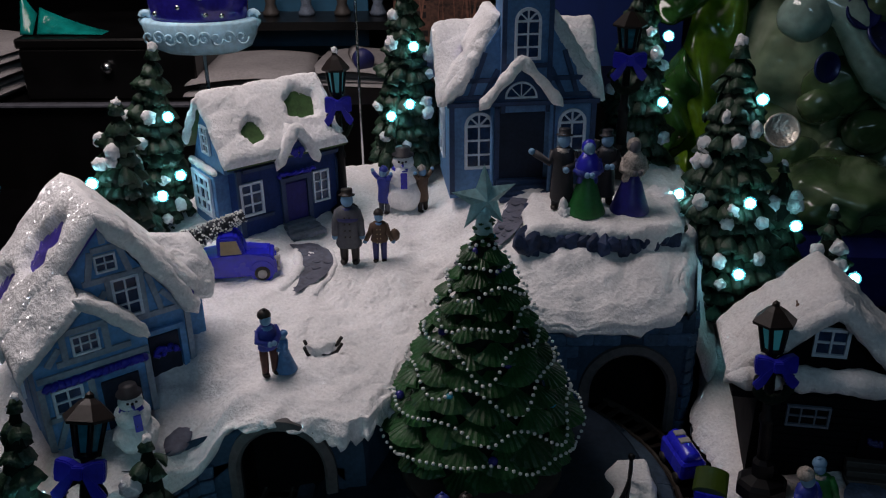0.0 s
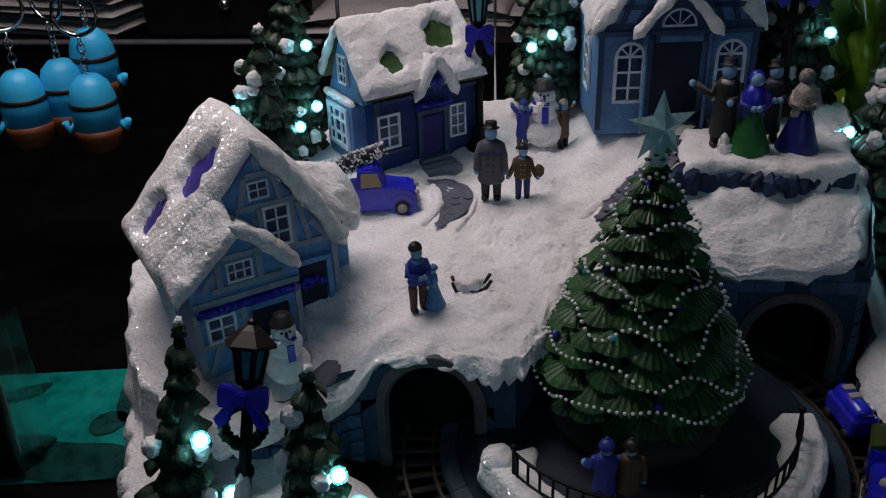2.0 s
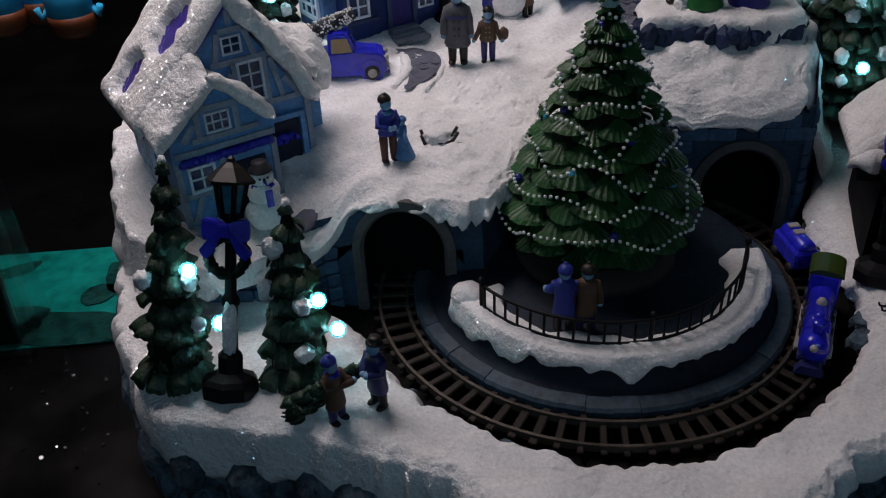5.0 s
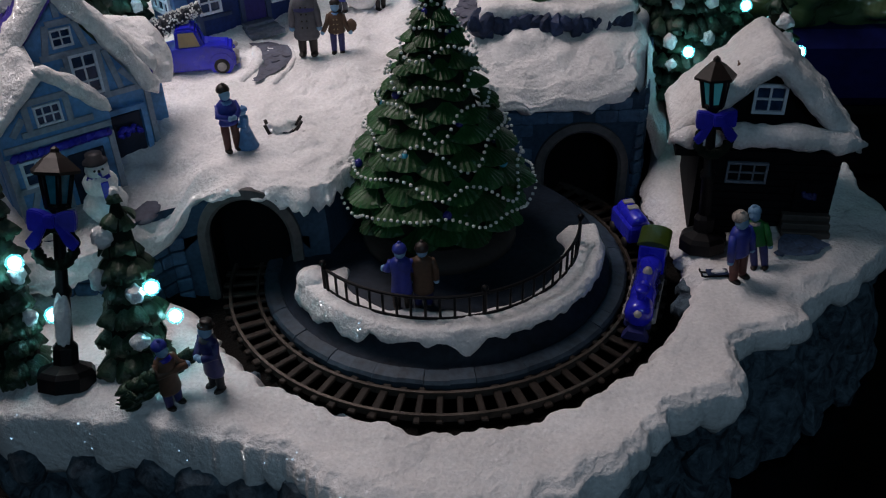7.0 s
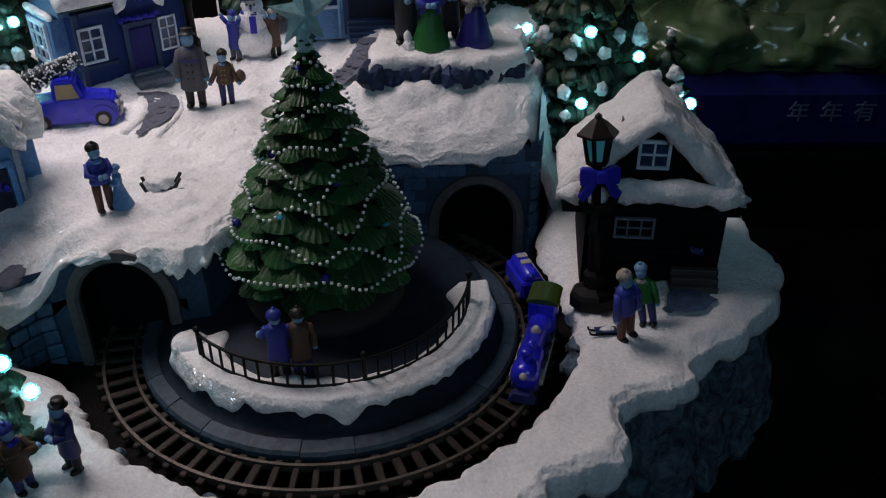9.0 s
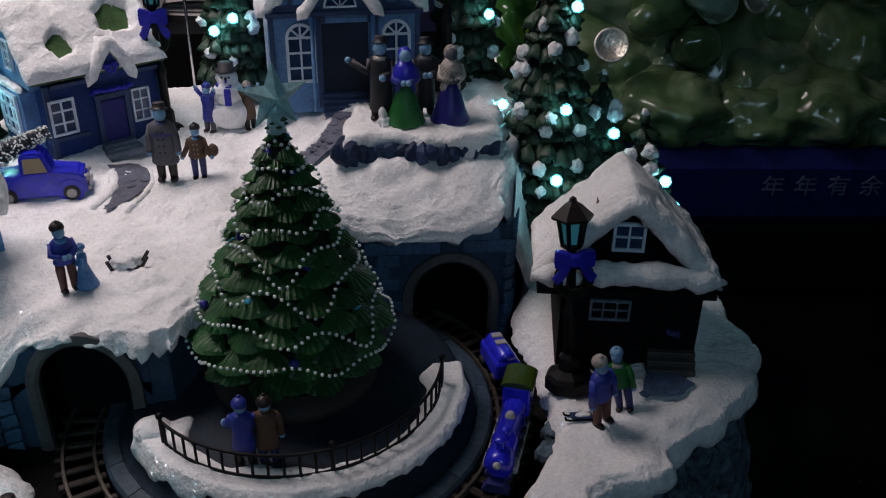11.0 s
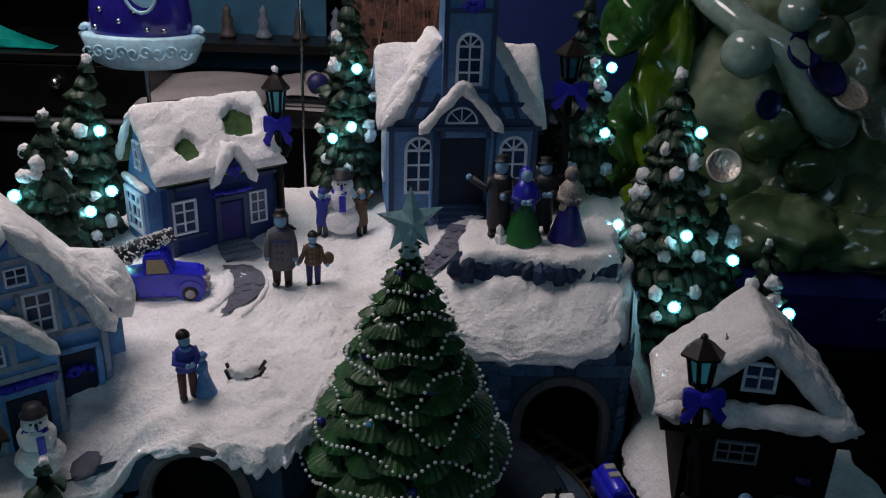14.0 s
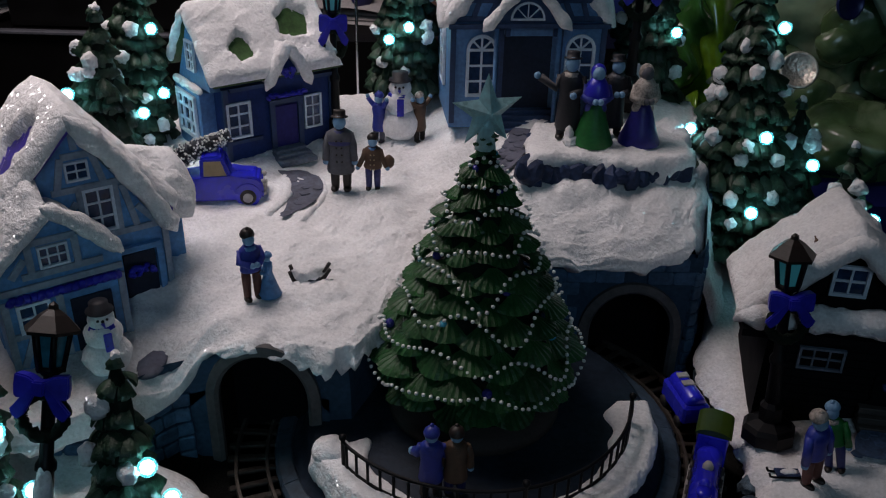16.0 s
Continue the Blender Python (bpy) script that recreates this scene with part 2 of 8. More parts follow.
M_LANTERN = glow("lit_teal_lantern_glass", (0.05, 0.42, 0.52), 0.08)
M_LANTERN_DIM = material("teal_lantern_glass", (0.03, 0.16, 0.22), 0.15, vary=0.4, bump=0.03)
M_LED = glow("white_led", (0.36, 0.88, 1.0), 32.0)
# see-through glowing shell: the cyan bloom of a bulb made as a surface
M_LEDHALO = glow("cyan_bulb_halo", (0.10, 0.80, 0.95), 0.55)
M_LEDHALO.node_tree.nodes["Principled BSDF"].inputs["Alpha"].default_value = 0.42
M_BAUBLE = material("teal_bauble", (0.04, 0.30, 0.44), 0.15, vary=0.1, bump=0.02)
M_BAUBLE2 = material("indigo_bauble", (0.03, 0.03, 0.20), 0.15, vary=0.1, bump=0.02)
M_TABLE = material("black_gloss_table", (0.0025, 0.0025, 0.003), 0.22, grain=300, stain=25, vary=0.5, bump=0.05)
M_BLACK = material("black_lacquer", (0.0022, 0.002, 0.0022), 0.35, grain=200, stain=20, vary=0.4, bump=0.05)
M_PAPER = material("grey_paper", (0.31, 0.29, 0.29), 0.7, grain=300, stain=30, vary=0.2)
M_TEAL = material("teal_print", (0.004, 0.185, 0.160), 0.14, grain=90, stain=24, vary=0.5, bump=0.5, depth=0.003)
M_TEALDARK = material("dark_teal_print", (0.006, 0.045, 0.040), 0.14, grain=110, stain=24, vary=0.6, bump=0.5, depth=0.003)
M_JADE = resin_material("jade_green_resin", (0.050, 0.088, 0.036), (0.150, 0.195, 0.120))
M_JADEMILK = resin_material("milky_jade_resin", (0.150, 0.205, 0.130), (0.33, 0.38, 0.29))
M_JADELIGHT = material("pale_jade_resin", (0.24, 0.34, 0.30), 0.12, grain=160, stain=22, vary=0.3, bump=0.1, depth=0.002, coat=0.6)
M_LEAF = material("yellow_green_glaze", (0.085, 0.165, 0.010), 0.15, grain=160, stain=30, vary=0.45, bump=0.1, depth=0.002, coat=0.5)
M_LEAFDARK = material("leaf_green_glaze", (0.024, 0.085, 0.018), 0.15, grain=160, stain=30, vary=0.45, bump=0.1, depth=0.002, coat=0.5)
M_COIN = material("silver_coin", (0.75, 0.68, 0.60), 0.38, metal=0.8, grain=420, stain=200, vary=0.35, bump=0.6, depth=0.0015)
M_COINBLUE = material("blue_coin", (0.012, 0.018, 0.09), 0.3, metal=0.3, vary=0.3)
M_BLUEBASE = material("dark_blue_lacquer", (0.005, 0.007, 0.065), 0.55, spec=0.15, grain=150, stain=20, vary=0.4, bump=0.05)
M_TEXTGREY = material("grey_lettering", (0.085, 0.100, 0.170), 0.4, vary=0.2)
M_KEYBLUE = material("sky_blue_rubber", (0.03, 0.42, 0.75), 0.45, vary=0.1, bump=0.03)
M_KEYBROWN = material("rust_rubber", (0.16, 0.042, 0.012), 0.5, vary=0.2, bump=0.05)
M_CHROME = material("chrome", (0.55, 0.56, 0.58), 0.2, metal=1.0, vary=0.1)
M_FROST = material("ice_blue_frosting", (0.42, 0.66, 0.80), 0.35, grain=260, stain=60, vary=0.25, bump=0.3, depth=0.0015)
M_INDIGO = material("indigo_glaze", (0.026, 0.020, 0.27), 0.2, vary=0.3, coat=0.4)
M_BACKBLUE = material("blue_card", (0.001, 0.018, 0.13), 0.6, grain=60, stain=8, vary=0.2)
M_BACKTEAL = material("teal_blue_card", (0.012, 0.085, 0.16), 0.6, grain=60, stain=8, vary=0.3)
M_BACKBROWN = material("brown_print", (0.10, 0.045, 0.03), 0.6, grain=260, stain=60, vary=0.8)
M_TAN = material("red_brown_print", (0.20, 0.085, 0.055), 0.6, grain=260, stain=60, vary=0.6)
M_CLEAR = glass("clear_plastic", (0.6, 0.68, 0.72), 0.08, 0.14)
M_ORANGE = material("burnt_orange_paint", (0.28, 0.055, 0.018), 0.35, vary=0.2)
M_TRAINGREEN = material("olive_green_paint", (0.032, 0.058, 0.006), 0.35, vary=0.2)
M_ROOM = material("dark_room_paint", (0.006, 0.006, 0.007), 0.9, grain=20, stain=4, vary=0.3)

# ---------------------------------------------------------------- mesh helpers
I4 = Matrix.Identity(4)


def T(x, y, z):
    return Matrix.Translation((x, y, z))


def add_box(bm, sx, sy, sz, m=I4, bevel=0.0, taper=1.0):
    """A box that stands on z = 0 of m, its corners rounded; taper scales the top."""
    vs = [bm.verts.new(m @ Vector((sx / 2 * a * (taper if c else 1), sy / 2 * b * (taper if c else 1), sz * c))) for c in (0, 1) for a, b in ((-1, -1), (1, -1), (1, 1), (-1, 1))]
    fs = [bm.faces.new([vs[i] for i in f]) for f in ((3, 2, 1, 0), (4, 5, 6, 7), (0, 1, 5, 4), (1, 2, 6, 5), (2, 3, 7, 6), (3, 0, 4, 7))]
    if bevel:
        edges = {e for f in fs for e in f.edges}
        bmesh.ops.bevel(bm, geom=list(edges), offset=bevel, segments=1, affect="EDGES", clamp_overlap=True)
    return fs


def add_lathe(bm, profile, seg=24, m=I4, smooth=True, phase=0.0):
    rings = []
    for r, z in profile:
        if r < 1e-6:
            rings.append([bm.verts.new(m @ Vector((0, 0, z)))])
        else:
            rings.append([bm.verts.new(m @ Vector((r * math.cos(phase + 2 * math.pi * i / seg), r * math.sin(phase + 2 * math.pi * i / seg), z))) for i in range(seg)])
    out = []
    for a, b in zip(rings, rings[1:]):
        for i in range(seg):
            j = (i + 1) % seg
            if len(a) == 1 and len(b) == 1:
                continue
            if len(a) == 1:
                q = [a[0], b[j], b[i]]
            elif len(b) == 1:
                q = [a[i], a[j], b[0]]
            else:
                q = [a[i], a[j], b[j], b[i]]
            f = bm.faces.new(q)
            f.smooth = smooth
            out.append(f)
    for ring, flip in ((rings[0], True), (rings[-1], False)):
        if len(ring) > 1:
            out.append(bm.faces.new(ring[::-1] if flip else ring))
    return out


def add_tube(bm, pts, r, seg=8, closed=False, taper=None):
    pts = [Vector(p) for p in pts]
    n, rings = len(pts), []
    for i, p in enumerate(pts):
        a = pts[i - 1] if i or closed else p
        b = pts[(i + 1) % n] if i < n - 1 or closed else p
        d = (b - a).normalized()
        s = d.cross(Vector((0, 0, 1)))
        s = s.normalized() if s.length > 1e-4 else Vector((1, 0, 0))
        u = s.cross(d)
        rr = r if taper is None else r + (taper - r) * i / (n - 1)
        rings.append([bm.verts.new(p + rr * (math.cos(2 * math.pi * k / seg) * s + math.sin(2 * math.pi * k / seg) * u)) for k in range(seg)])
    for i in range(n if closed else n - 1):
        a, b = rings[i], rings[(i + 1) % n]
        for k in range(seg):
            bm.faces.new([a[k], a[(k + 1) % seg], b[(k + 1) % seg], b[k]]).smooth = True
    if not closed:
        bm.faces.new(rings[0][::-1])
        bm.faces.new(rings[-1])


def add_ball(bm, r, m=I4, sub=2, rough=0.0, freq=1.0, squash=(1, 1, 1)):
    made = bmesh.ops.create_icosphere(bm, subdivisions=sub, radius=1.0)["verts"]
    for v in made:
        k = 1 + rough * noise.noise(v.co * freq + m.translation * 300)
        v.co = m @ Vector((v.co.x * r * k * squash[0], v.co.y * r * k * squash[1], v.co.z * r * k * squash[2]))
    for f in {f for v in made for f in v.link_faces}:
        f.smooth = True
    return made


def add_prism(bm, poly, depth, m=I4):
    """A polygon in x and z of m, drawn out along y from 0 to depth."""
    a = [bm.verts.new(m @ Vector((x, 0, z))) for x, z in poly]
    b = [bm.verts.new(m @ Vector((x, depth, z))) for x, z in poly]
    n = len(poly)
    bm.faces.new(a)
    bm.faces.new(b[::-1])
    for i in range(n):
        j = (i + 1) % n
        bm.faces.new([a[j], a[i], b[i], b[j]])


def mesh_of(name, bm, mats):
    bmesh.ops.recalc_face_normals(bm, faces=bm.faces)
    me = bpy.data.meshes.new(name)
    bm.to_mesh(me)
    bm.free()
    for mt in mats if isinstance(mats, (list, tuple)) else [mats]:
        me.materials.append(mt)
    return me


def part(name, bm, mat, parent, label=""):
    ob = new(name, mesh_of(name, bm, mat))
    ob.parent = parent
    if label:
        ob["label"] = label
    return ob


def thing(name, m, label, category, group="", kind=""):
    ob = new(name)
    ob.matrix_world = m
    ob.empty_display_size = 0.01
    return tagged(ob, label, category, group, kind)


def solid(name, bm, mat, m, label, category, group="", kind=""):
    ob = new(name, mesh_of(name, bm, mat))
    ob.matrix_world = m
    return tagged(ob, label, category, group, kind)


def smooth01(a, b, x):
    t = min(1, max(0, (x - a) / (b - a)))
    return t * t * (3 - 2 * t)


def add_sheet(bm, place, ns, nt, thick, edge, holes=(), lump=0.0, freq=60.0, closed_t=False, grain=0.0):
    """A thick blanket over the surface place(s, t) -> point, normal; round at its borders, and bare in the holes (s, t, radius s, radius t)."""
    top, low = [], []
    span_s = (place(0, 0.5)[0] - place(0.5, 0.5)[0]).length + (place(1, 0.5)[0] - place(0.5, 0.5)[0]).length
    span_t = (place(0.5, 0)[0] - place(0.5, 0.5)[0]).length + (place(0.5, 1)[0] - place(0.5, 0.5)[0]).length
    for i in range(ns + 1):
        a, b = [], []
        for j in range(nt + 1):
            s, t = i / ns, j / nt
            p, nn = place(s, t)
            d = min(s, 1 - s) * span_s
            if not closed_t:
                d = min(d, min(t, 1 - t) * span_t)
            k = math.sqrt(max(0, 1 - (1 - min(1, d / edge)) ** 2))
            h = thick * k * (1 + lump * noise.noise(p * freq)) + grain * noise.noise(p * freq * 6) * k
            for hs, ht, rs, rt in holes:
                e = math.hypot((s - hs) / rs, (t - ht) / rt) + 0.35 * noise.noise(p * 160)
                h = min(h, -0.0012 + (thick + 0.0012) * smooth01(0.8, 1.25, e))
            a.append(bm.verts.new(p + nn * h))
            b.append(bm.verts.new(p - nn * 0.0006))
        top.append(a)
        low.append(b)
    for i in range(ns):
        for j in range(nt):
            bm.faces.new([top[i][j], top[i + 1][j], top[i + 1][j + 1], top[i][j + 1]]).smooth = True
            bm.faces.new([low[i][j + 1], low[i + 1][j + 1], low[i + 1][j], low[i][j]])
    ring = [(i, 0) for i in range(ns)] + [(ns, j) for j in range(nt)] + [(i, nt) for i in range(ns, 0, -1)] + [(0, j) for j in range(nt, 0, -1)]
    for (i, j), (k, l) in zip(ring, ring[1:] + ring[:1]):
        bm.faces.new([top[k][l], top[i][j], low[i][j], low[k][l]]).smooth = True


def lerp_list(table, x):
    """Straight-line reading of a short table of (x, value)."""
    if x <= table[0][0]:
        return table[0][1]
    for (a, u), (b, v) in zip(table, table[1:]):
        if x <= b:
            return u + (v - u) * (x - a) / (b - a)
    return table[-1][1]

# ---------------------------------------------------------------- room and table
TABLE_Z = 0.036


def flat(name, sx, sy, sz, m, mat, label, category="", kind="structure"):
    bm = bmesh.new()
    add_box(bm, sx, sy, sz, m)
    return tagged(new(name, mesh_of(name, bm, mat)), label, category or name, "", kind)


flat("table_top", 1.9, 1.7, 0.04, T(0.0, 0.35, TABLE_Z - 0.04), M_TABLE, "glossy black table top under the village", "table")
flat("floor", 6, 6, 0.05, T(0, 0.6, -0.8), M_ROOM, "dark floor of the room")
flat("ceiling", 6, 6, 0.05, T(0, 0.6, 2.2), M_ROOM, "dark ceiling of the room")
flat("wall_north", 6, 0.1, 3.1, T(0, 3.6, -0.85), M_ROOM, "dark far wall of the room", "wall")
flat("wall_south", 6, 0.1, 3.1, T(0, -2.4, -0.85), M_ROOM, "dark wall behind the viewer", "wall")
flat("wall_east", 0.1, 6, 3.1, T(3.0, 0.6, -0.85), M_ROOM, "dark side wall of the room", "wall")
flat("wall_west", 0.1, 6, 3.1, T(-3.0, 0.6, -0.85), M_ROOM, "dark side wall of the room", "wall")

# ---------------------------------------------------------------- village base
CX, CY = 0.0105, 0.318          # middle of the railway ring
TRACK_Z = 0.102
RAIL_IN, RAIL_OUT = 0.0945, 0.1078

base = thing("village_base", I4, "snow-covered resin village base with rocky sides and two tunnels", "village base")

# radius of the base's rim, by degrees round the railway ring
RIM = [(60, 0.235), (80, 0.255), (110, 0.27), (140, 0.27), (165, 0.25), (180, 0.241), (193, 0.227), (203, 0.220), (211, 0.215), (218, 0.188), (226, 0.165), (236, 0.156), (246, 0.148), (253, 0.158),
       (262, 0.164), (278, 0.163), (288, 0.157), (297, 0.156), (302, 0.146), (311, 0.150), (314, 0.161), (319, 0.158), (325, 0.146), (330, 0.152), (334, 0.170), (341, 0.171), (345, 0.184), (351, 0.203), (356, 0.219), (363, 0.228), (370, 0.226), (385, 0.235), (420, 0.235)]


def rim(deg):
    d = deg if deg >= 60 else deg + 360
    return sum(lerp_list(RIM, min(420, max(60, d + k))) for k in (-1.6, -0.8, 0, 0.8, 1.6)) / 5


def around(deg, r, z):
    return Vector((CX + r * math.cos(radians(deg)), CY + r * math.sin(radians(deg)), z))


def low_ground(x, y):
    """Height of the lower snow."""
    z = 0.1145 - 0.008 * math.exp(-(((x - 0.03) / 0.07) ** 2)) * smooth01(0.30, 0.22, y)
    z += 0.022 * smooth01(0.33, 0.44, y) * smooth01(0.10, 0.14, x)
    z += 0.0055 * smooth01(0.150, 0.180, x) * smooth01(0.262, 0.290, y)
    return z + 0.0016 * noise.noise(Vector((x, y, 0)) * 40) + 0.0004 * noise.noise(Vector((x, y, 5)) * 120)


def high_ground(x, y):
    """Height of the upper snow."""
    z = 0.1615 + 0.075 * (y - 0.337) + 0.024 * smooth01(-0.02, 0.045, x) * smooth01(0.365, 0.415, y)
    z -= 0.010 * smooth01(-0.085, -0.135, x) * smooth01(0.36, 0.31, y)
    z -= 0.0075 * math.exp(-(((x + 0.088) / 0.022) ** 2 + ((y - 0.472) / 0.022) ** 2))
    z -= 0.012 * math.exp(-(((x + 0.118) / 0.012) ** 2)) * smooth01(0.316, 0.300, y)
    z += 0.0055 * smooth01(-0.028, -0.008, x) * smooth01(0.020, 0.008, x) * smooth01(0.455, 0.476, y)
    z += 0.0020 * smooth01(0.015, 0.045, x) * smooth01(0.425, 0.405, y) * noise.noise(Vector((x * 85, y * 95, 8)))
    return z + 0.0026 * noise.noise(Vector((x, y, 2)) * 42) + 0.0017 * noise.noise(Vector((x, y, 5)) * 100)


def lower_snow(s, t):
    deg = 150 + 275 * t
    wob = 0.0030 * noise.noise(Vector((t * 60, 0, 0))) + 0.0018 * noise.noise(Vector((t * 170, 5, 0)))
    inner = 0.1205 + wob + 0.004 * smooth01(0.2, 0.8, noise.noise(Vector((t * 35, 9, 0)))) - 0.0065 * smooth01(-20, -6, deg - 360) * smooth01(28, 18, deg - 360) + 0.054 * smooth01(21, 47, deg - 360) + 0.028 * smooth01(205, 186, deg)
    outer = rim(deg) + 0.0055 * noise.noise(Vector((t * 80, 3, 0))) + 0.0025 * noise.noise(Vector((t * 260, 7, 0)))
    r = inner + (outer - inner) * min(1, s / 0.86)
    p = around(deg, r, 0)
    p.z = low_ground(p.x, p.y) - 0.004 * smooth01(0.10, 0.0, s) - 0.0030 * smooth01(0.70, 0.86, s)
    nn = Vector((0, 0, 1))
    if s > 0.86:
        k = (s - 0.86) / 0.14
        drip = 0.007 + 0.016 * abs(noise.noise(Vector((t * 48, 11, 0)))) + 0.004 * noise.noise(Vector((t * 140, 4, 0)))
        drip += 0.016 * smooth01(196, 206, deg) * smooth01(246, 234, deg)
        p.z -= drip * k
        out = Vector((math.cos(radians(deg)), math.sin(radians(deg)), 0))
        nn = (Vector((0, 0, 1)) * (1 - k) + out * k).normalized()
    return p, nn


bm = bmesh.new()
add_sheet(bm, lower_snow, 46, 420, 0.0045, 0.006, lump=0.28, freq=60, grain=0.0004)
part("lower_snow", bm, SNOW, base, "glittering white snow of the lower ground")

# outline of the upper snow
UX, UY = -0.05, 0.43
EDGE = [(-0.043, 0.304), (-0.029, 0.338), (-0.018, 0.376), (0.020, 0.386), (0.041, 0.377), (0.110, 0.380), (0.116, 0.400), (0.124, 0.445), (0.140, 0.52), (0.10, 0.56), (-0.03, 0.57), (-0.16, 0.55),
        (-0.225, 0.50), (-0.243, 0.42), (-0.236, 0.35), (-0.216, 0.300), (-0.184, 0.270), (-0.148, 0.268), (-0.138, 0.281), (-0.110, 0.3060), (-0.098, 0.3075), (-0.068, 0.3065), (-0.055, 0.303)]
POLAR = sorted((math.degrees(math.atan2(y - UY, x - UX)) % 360, math.hypot(x - UX, y - UY)) for x, y in EDGE)
POLAR = [(POLAR[-1][0] - 360, POLAR[-1][1])] + POLAR + [(POLAR[0][0] + 360, POLAR[0][1])]


def upper_snow(s, t):
    deg = 360 * t
    full = lerp_list(POLAR, deg) + 0.003 * noise.noise(Vector((math.cos(radians(deg)), math.sin(radians(deg)), 0)) * 16) + 0.0022 * noise.noise(Vector((math.cos(radians(deg)), math.sin(radians(deg)), 4)) * 40)
    k = min(1, s / 0.9)
    x, y = UX + full * k * math.cos(radians(deg)), UY + full * k * math.sin(radians(deg))
    p = Vector((x, y, high_ground(x, y) - 0.003 * smooth01(0.82, 0.9, s)))
    nn = Vector((0, 0, 1))
    if s > 0.9:
        q = (s - 0.9) / 0.1
        turn = Vector((math.cos(radians(deg)), math.sin(radians(deg)), 0))
        drip = 0.005 + 0.012 * abs(noise.noise(turn * 13)) + 0.0040 * noise.noise(turn * 34) + 0.0035 * noise.noise(turn * 75)
        if 170 < deg < 236:
            drip += 0.034 * smooth01(170, 185, deg) * smooth01(231, 219, deg)
        drip *= 1 - 0.75 * smooth01(240, 246, deg) * smooth01(266, 260, deg)
        drip *= 1 - 0.55 * smooth01(322, 330, deg) * smooth01(352, 346, deg)
        p += turn * (0.006 * q * noise.noise(turn * 14 + Vector((0, 0, q * 2.2))) + 0.003 * q * noise.noise(turn * 38 + Vector((0, 0, q * 4))))
        p.z -= drip * q
        nn = (Vector((0, 0, 1)) * (1 - q) + turn * q).normalized()
    return p, nn


bm = bmesh.new()
add_sheet(bm, upper_snow, 130, 420, 0.0040, 0.0045, lump=0.5, freq=75, closed_t=True, grain=0.0009)
bmesh.ops.remove_doubles(bm, verts=bm.verts, dist=1e-5)
part("upper_snow", bm, SNOW, base, "glittering white snow of the village square")


def side_bank(s, t):
    """Snow sliding from the square's edge down beside the cabin."""
    x, y = 0.1135 + 0.026 * t, 0.3910 + 0.090 * t
    top, foot = high_ground(x, y) + 0.0005, low_ground(x + 0.012, y) - 0.002
    spread = 0.0045 * smooth01(0.0, 0.25, s) + 0.019 * s ** 2.2 * (1 - 0.3 * t) + 0.0022 * noise.noise(Vector((t * 9, s * 4, 6)))
    return Vector((x + spread, y - 0.010 * s * (1 - t), top + (foot - top) * s)), Vector((0.95, -0.25, 0.25)).normalized()


bm = bmesh.new()
add_sheet(bm, side_bank, 30, 50, 0.0030, 0.004, lump=0.4, freq=90, grain=0.0006)
part("side_bank", bm, SNOW, base, "snow bank below the square's edge")


def top_high(x, y):
    return high_ground(x, y) + 0.0040


def top_low(x, y):
    return low_ground(x, y) + 0.0042


# dark earth body under the snow, down to the table
bm = bmesh.new()
rows = []
for k, (scale, bulge, z) in enumerate(((0.93, 0, 0.108), (0.965, 0, 0.100), (0.985, 0.03, 0.085), (0.985, 0.07, 0.065), (0.985, 0.09, TABLE_Z + 0.004), (0.95, 0.09, TABLE_Z))):
    rows.append([bm.verts.new(around(d, rim(60 + (d - 60) % 360) * (scale + bulge * math.exp(-((d - 338) / 26) ** 2)) + 0.004 * noise.noise(Vector((d * 0.12, z * 90, 0))), z)) for d in range(0, 360, 2)])
for a, b in zip(rows, rows[1:]):
    for i in range(180):
        bm.faces.new([a[i], b[i], b[(i + 1) % 180], a[(i + 1) % 180]])
bm.faces.new(rows[-1][::-1])
part("rock_skirt", bm, M_ROCK, base, "blue-grey painted rock sides")

# floor of the cutting
bm = bmesh.new()
add_lathe(bm, [(0.0, TRACK_Z - 0.004), (0.124, TRACK_Z - 0.004), (0.140, TRACK_Z + 0.004), (0.140, TRACK_Z - 0.012), (0.0, TRACK_Z - 0.012)], 96, T(CX, CY, 0))
part("track_bed", bm, M_BALLAST, base, "dark gravelly track bed")

# retaining wall behind the ring, with its two tunnel fronts
bm = bmesh.new()
WALL = [(-0.172, 0.280), (-0.140, 0.282), (-0.122, 0.303), (-0.115, 0.306)]
NICHE = [(-0.056, 0.306), (-0.046, 0.307), (-0.037, 0.330), (-0.029, 0.360), (-0.014, 0.382), (0.012, 0.392), (0.034, 0.387), (0.043, 0.380), (0.058, 0.380)]
BACK = [(0.116, 0.380), (0.121, 0.383), (0.129, 0.42), (0.142, 0.48)]
for line in (WALL, NICHE, BACK):
    cols = []
    for x, y in line:
        h = high_ground(x, y) - 0.001
        cols.append([bm.verts.new((x + 0.002 * noise.noise(Vector((x, y, z)) * 90), y + 0.002 * noise.noise(Vector((x, y, z + 3)) * 90), z)) for z in (0.090, 0.105, 0.12, 0.135, 0.15, h)])
    for a, b in zip(cols, cols[1:]):
        for i in range(5):
            bm.faces.new([a[i], b[i], b[i + 1], a[i + 1]])
part("retaining_wall", bm, M_MORTAR, base, "dark blue retaining wall with recessed joints")


def arch_line(half, spring, top, n=20):
    """Points of a round arch from its left foot to its right one, in x and z."""
    pts = [(-half, 0.0), (-half, spring * 0.5)]
    for i in range(n + 1):
        a = math.pi * (1 - i / n)
        pts.append((half * math.cos(a), spring + (top - spring) * math.sin(a)))
    return pts + [(half, spring * 0.5), (half, 0.0)]


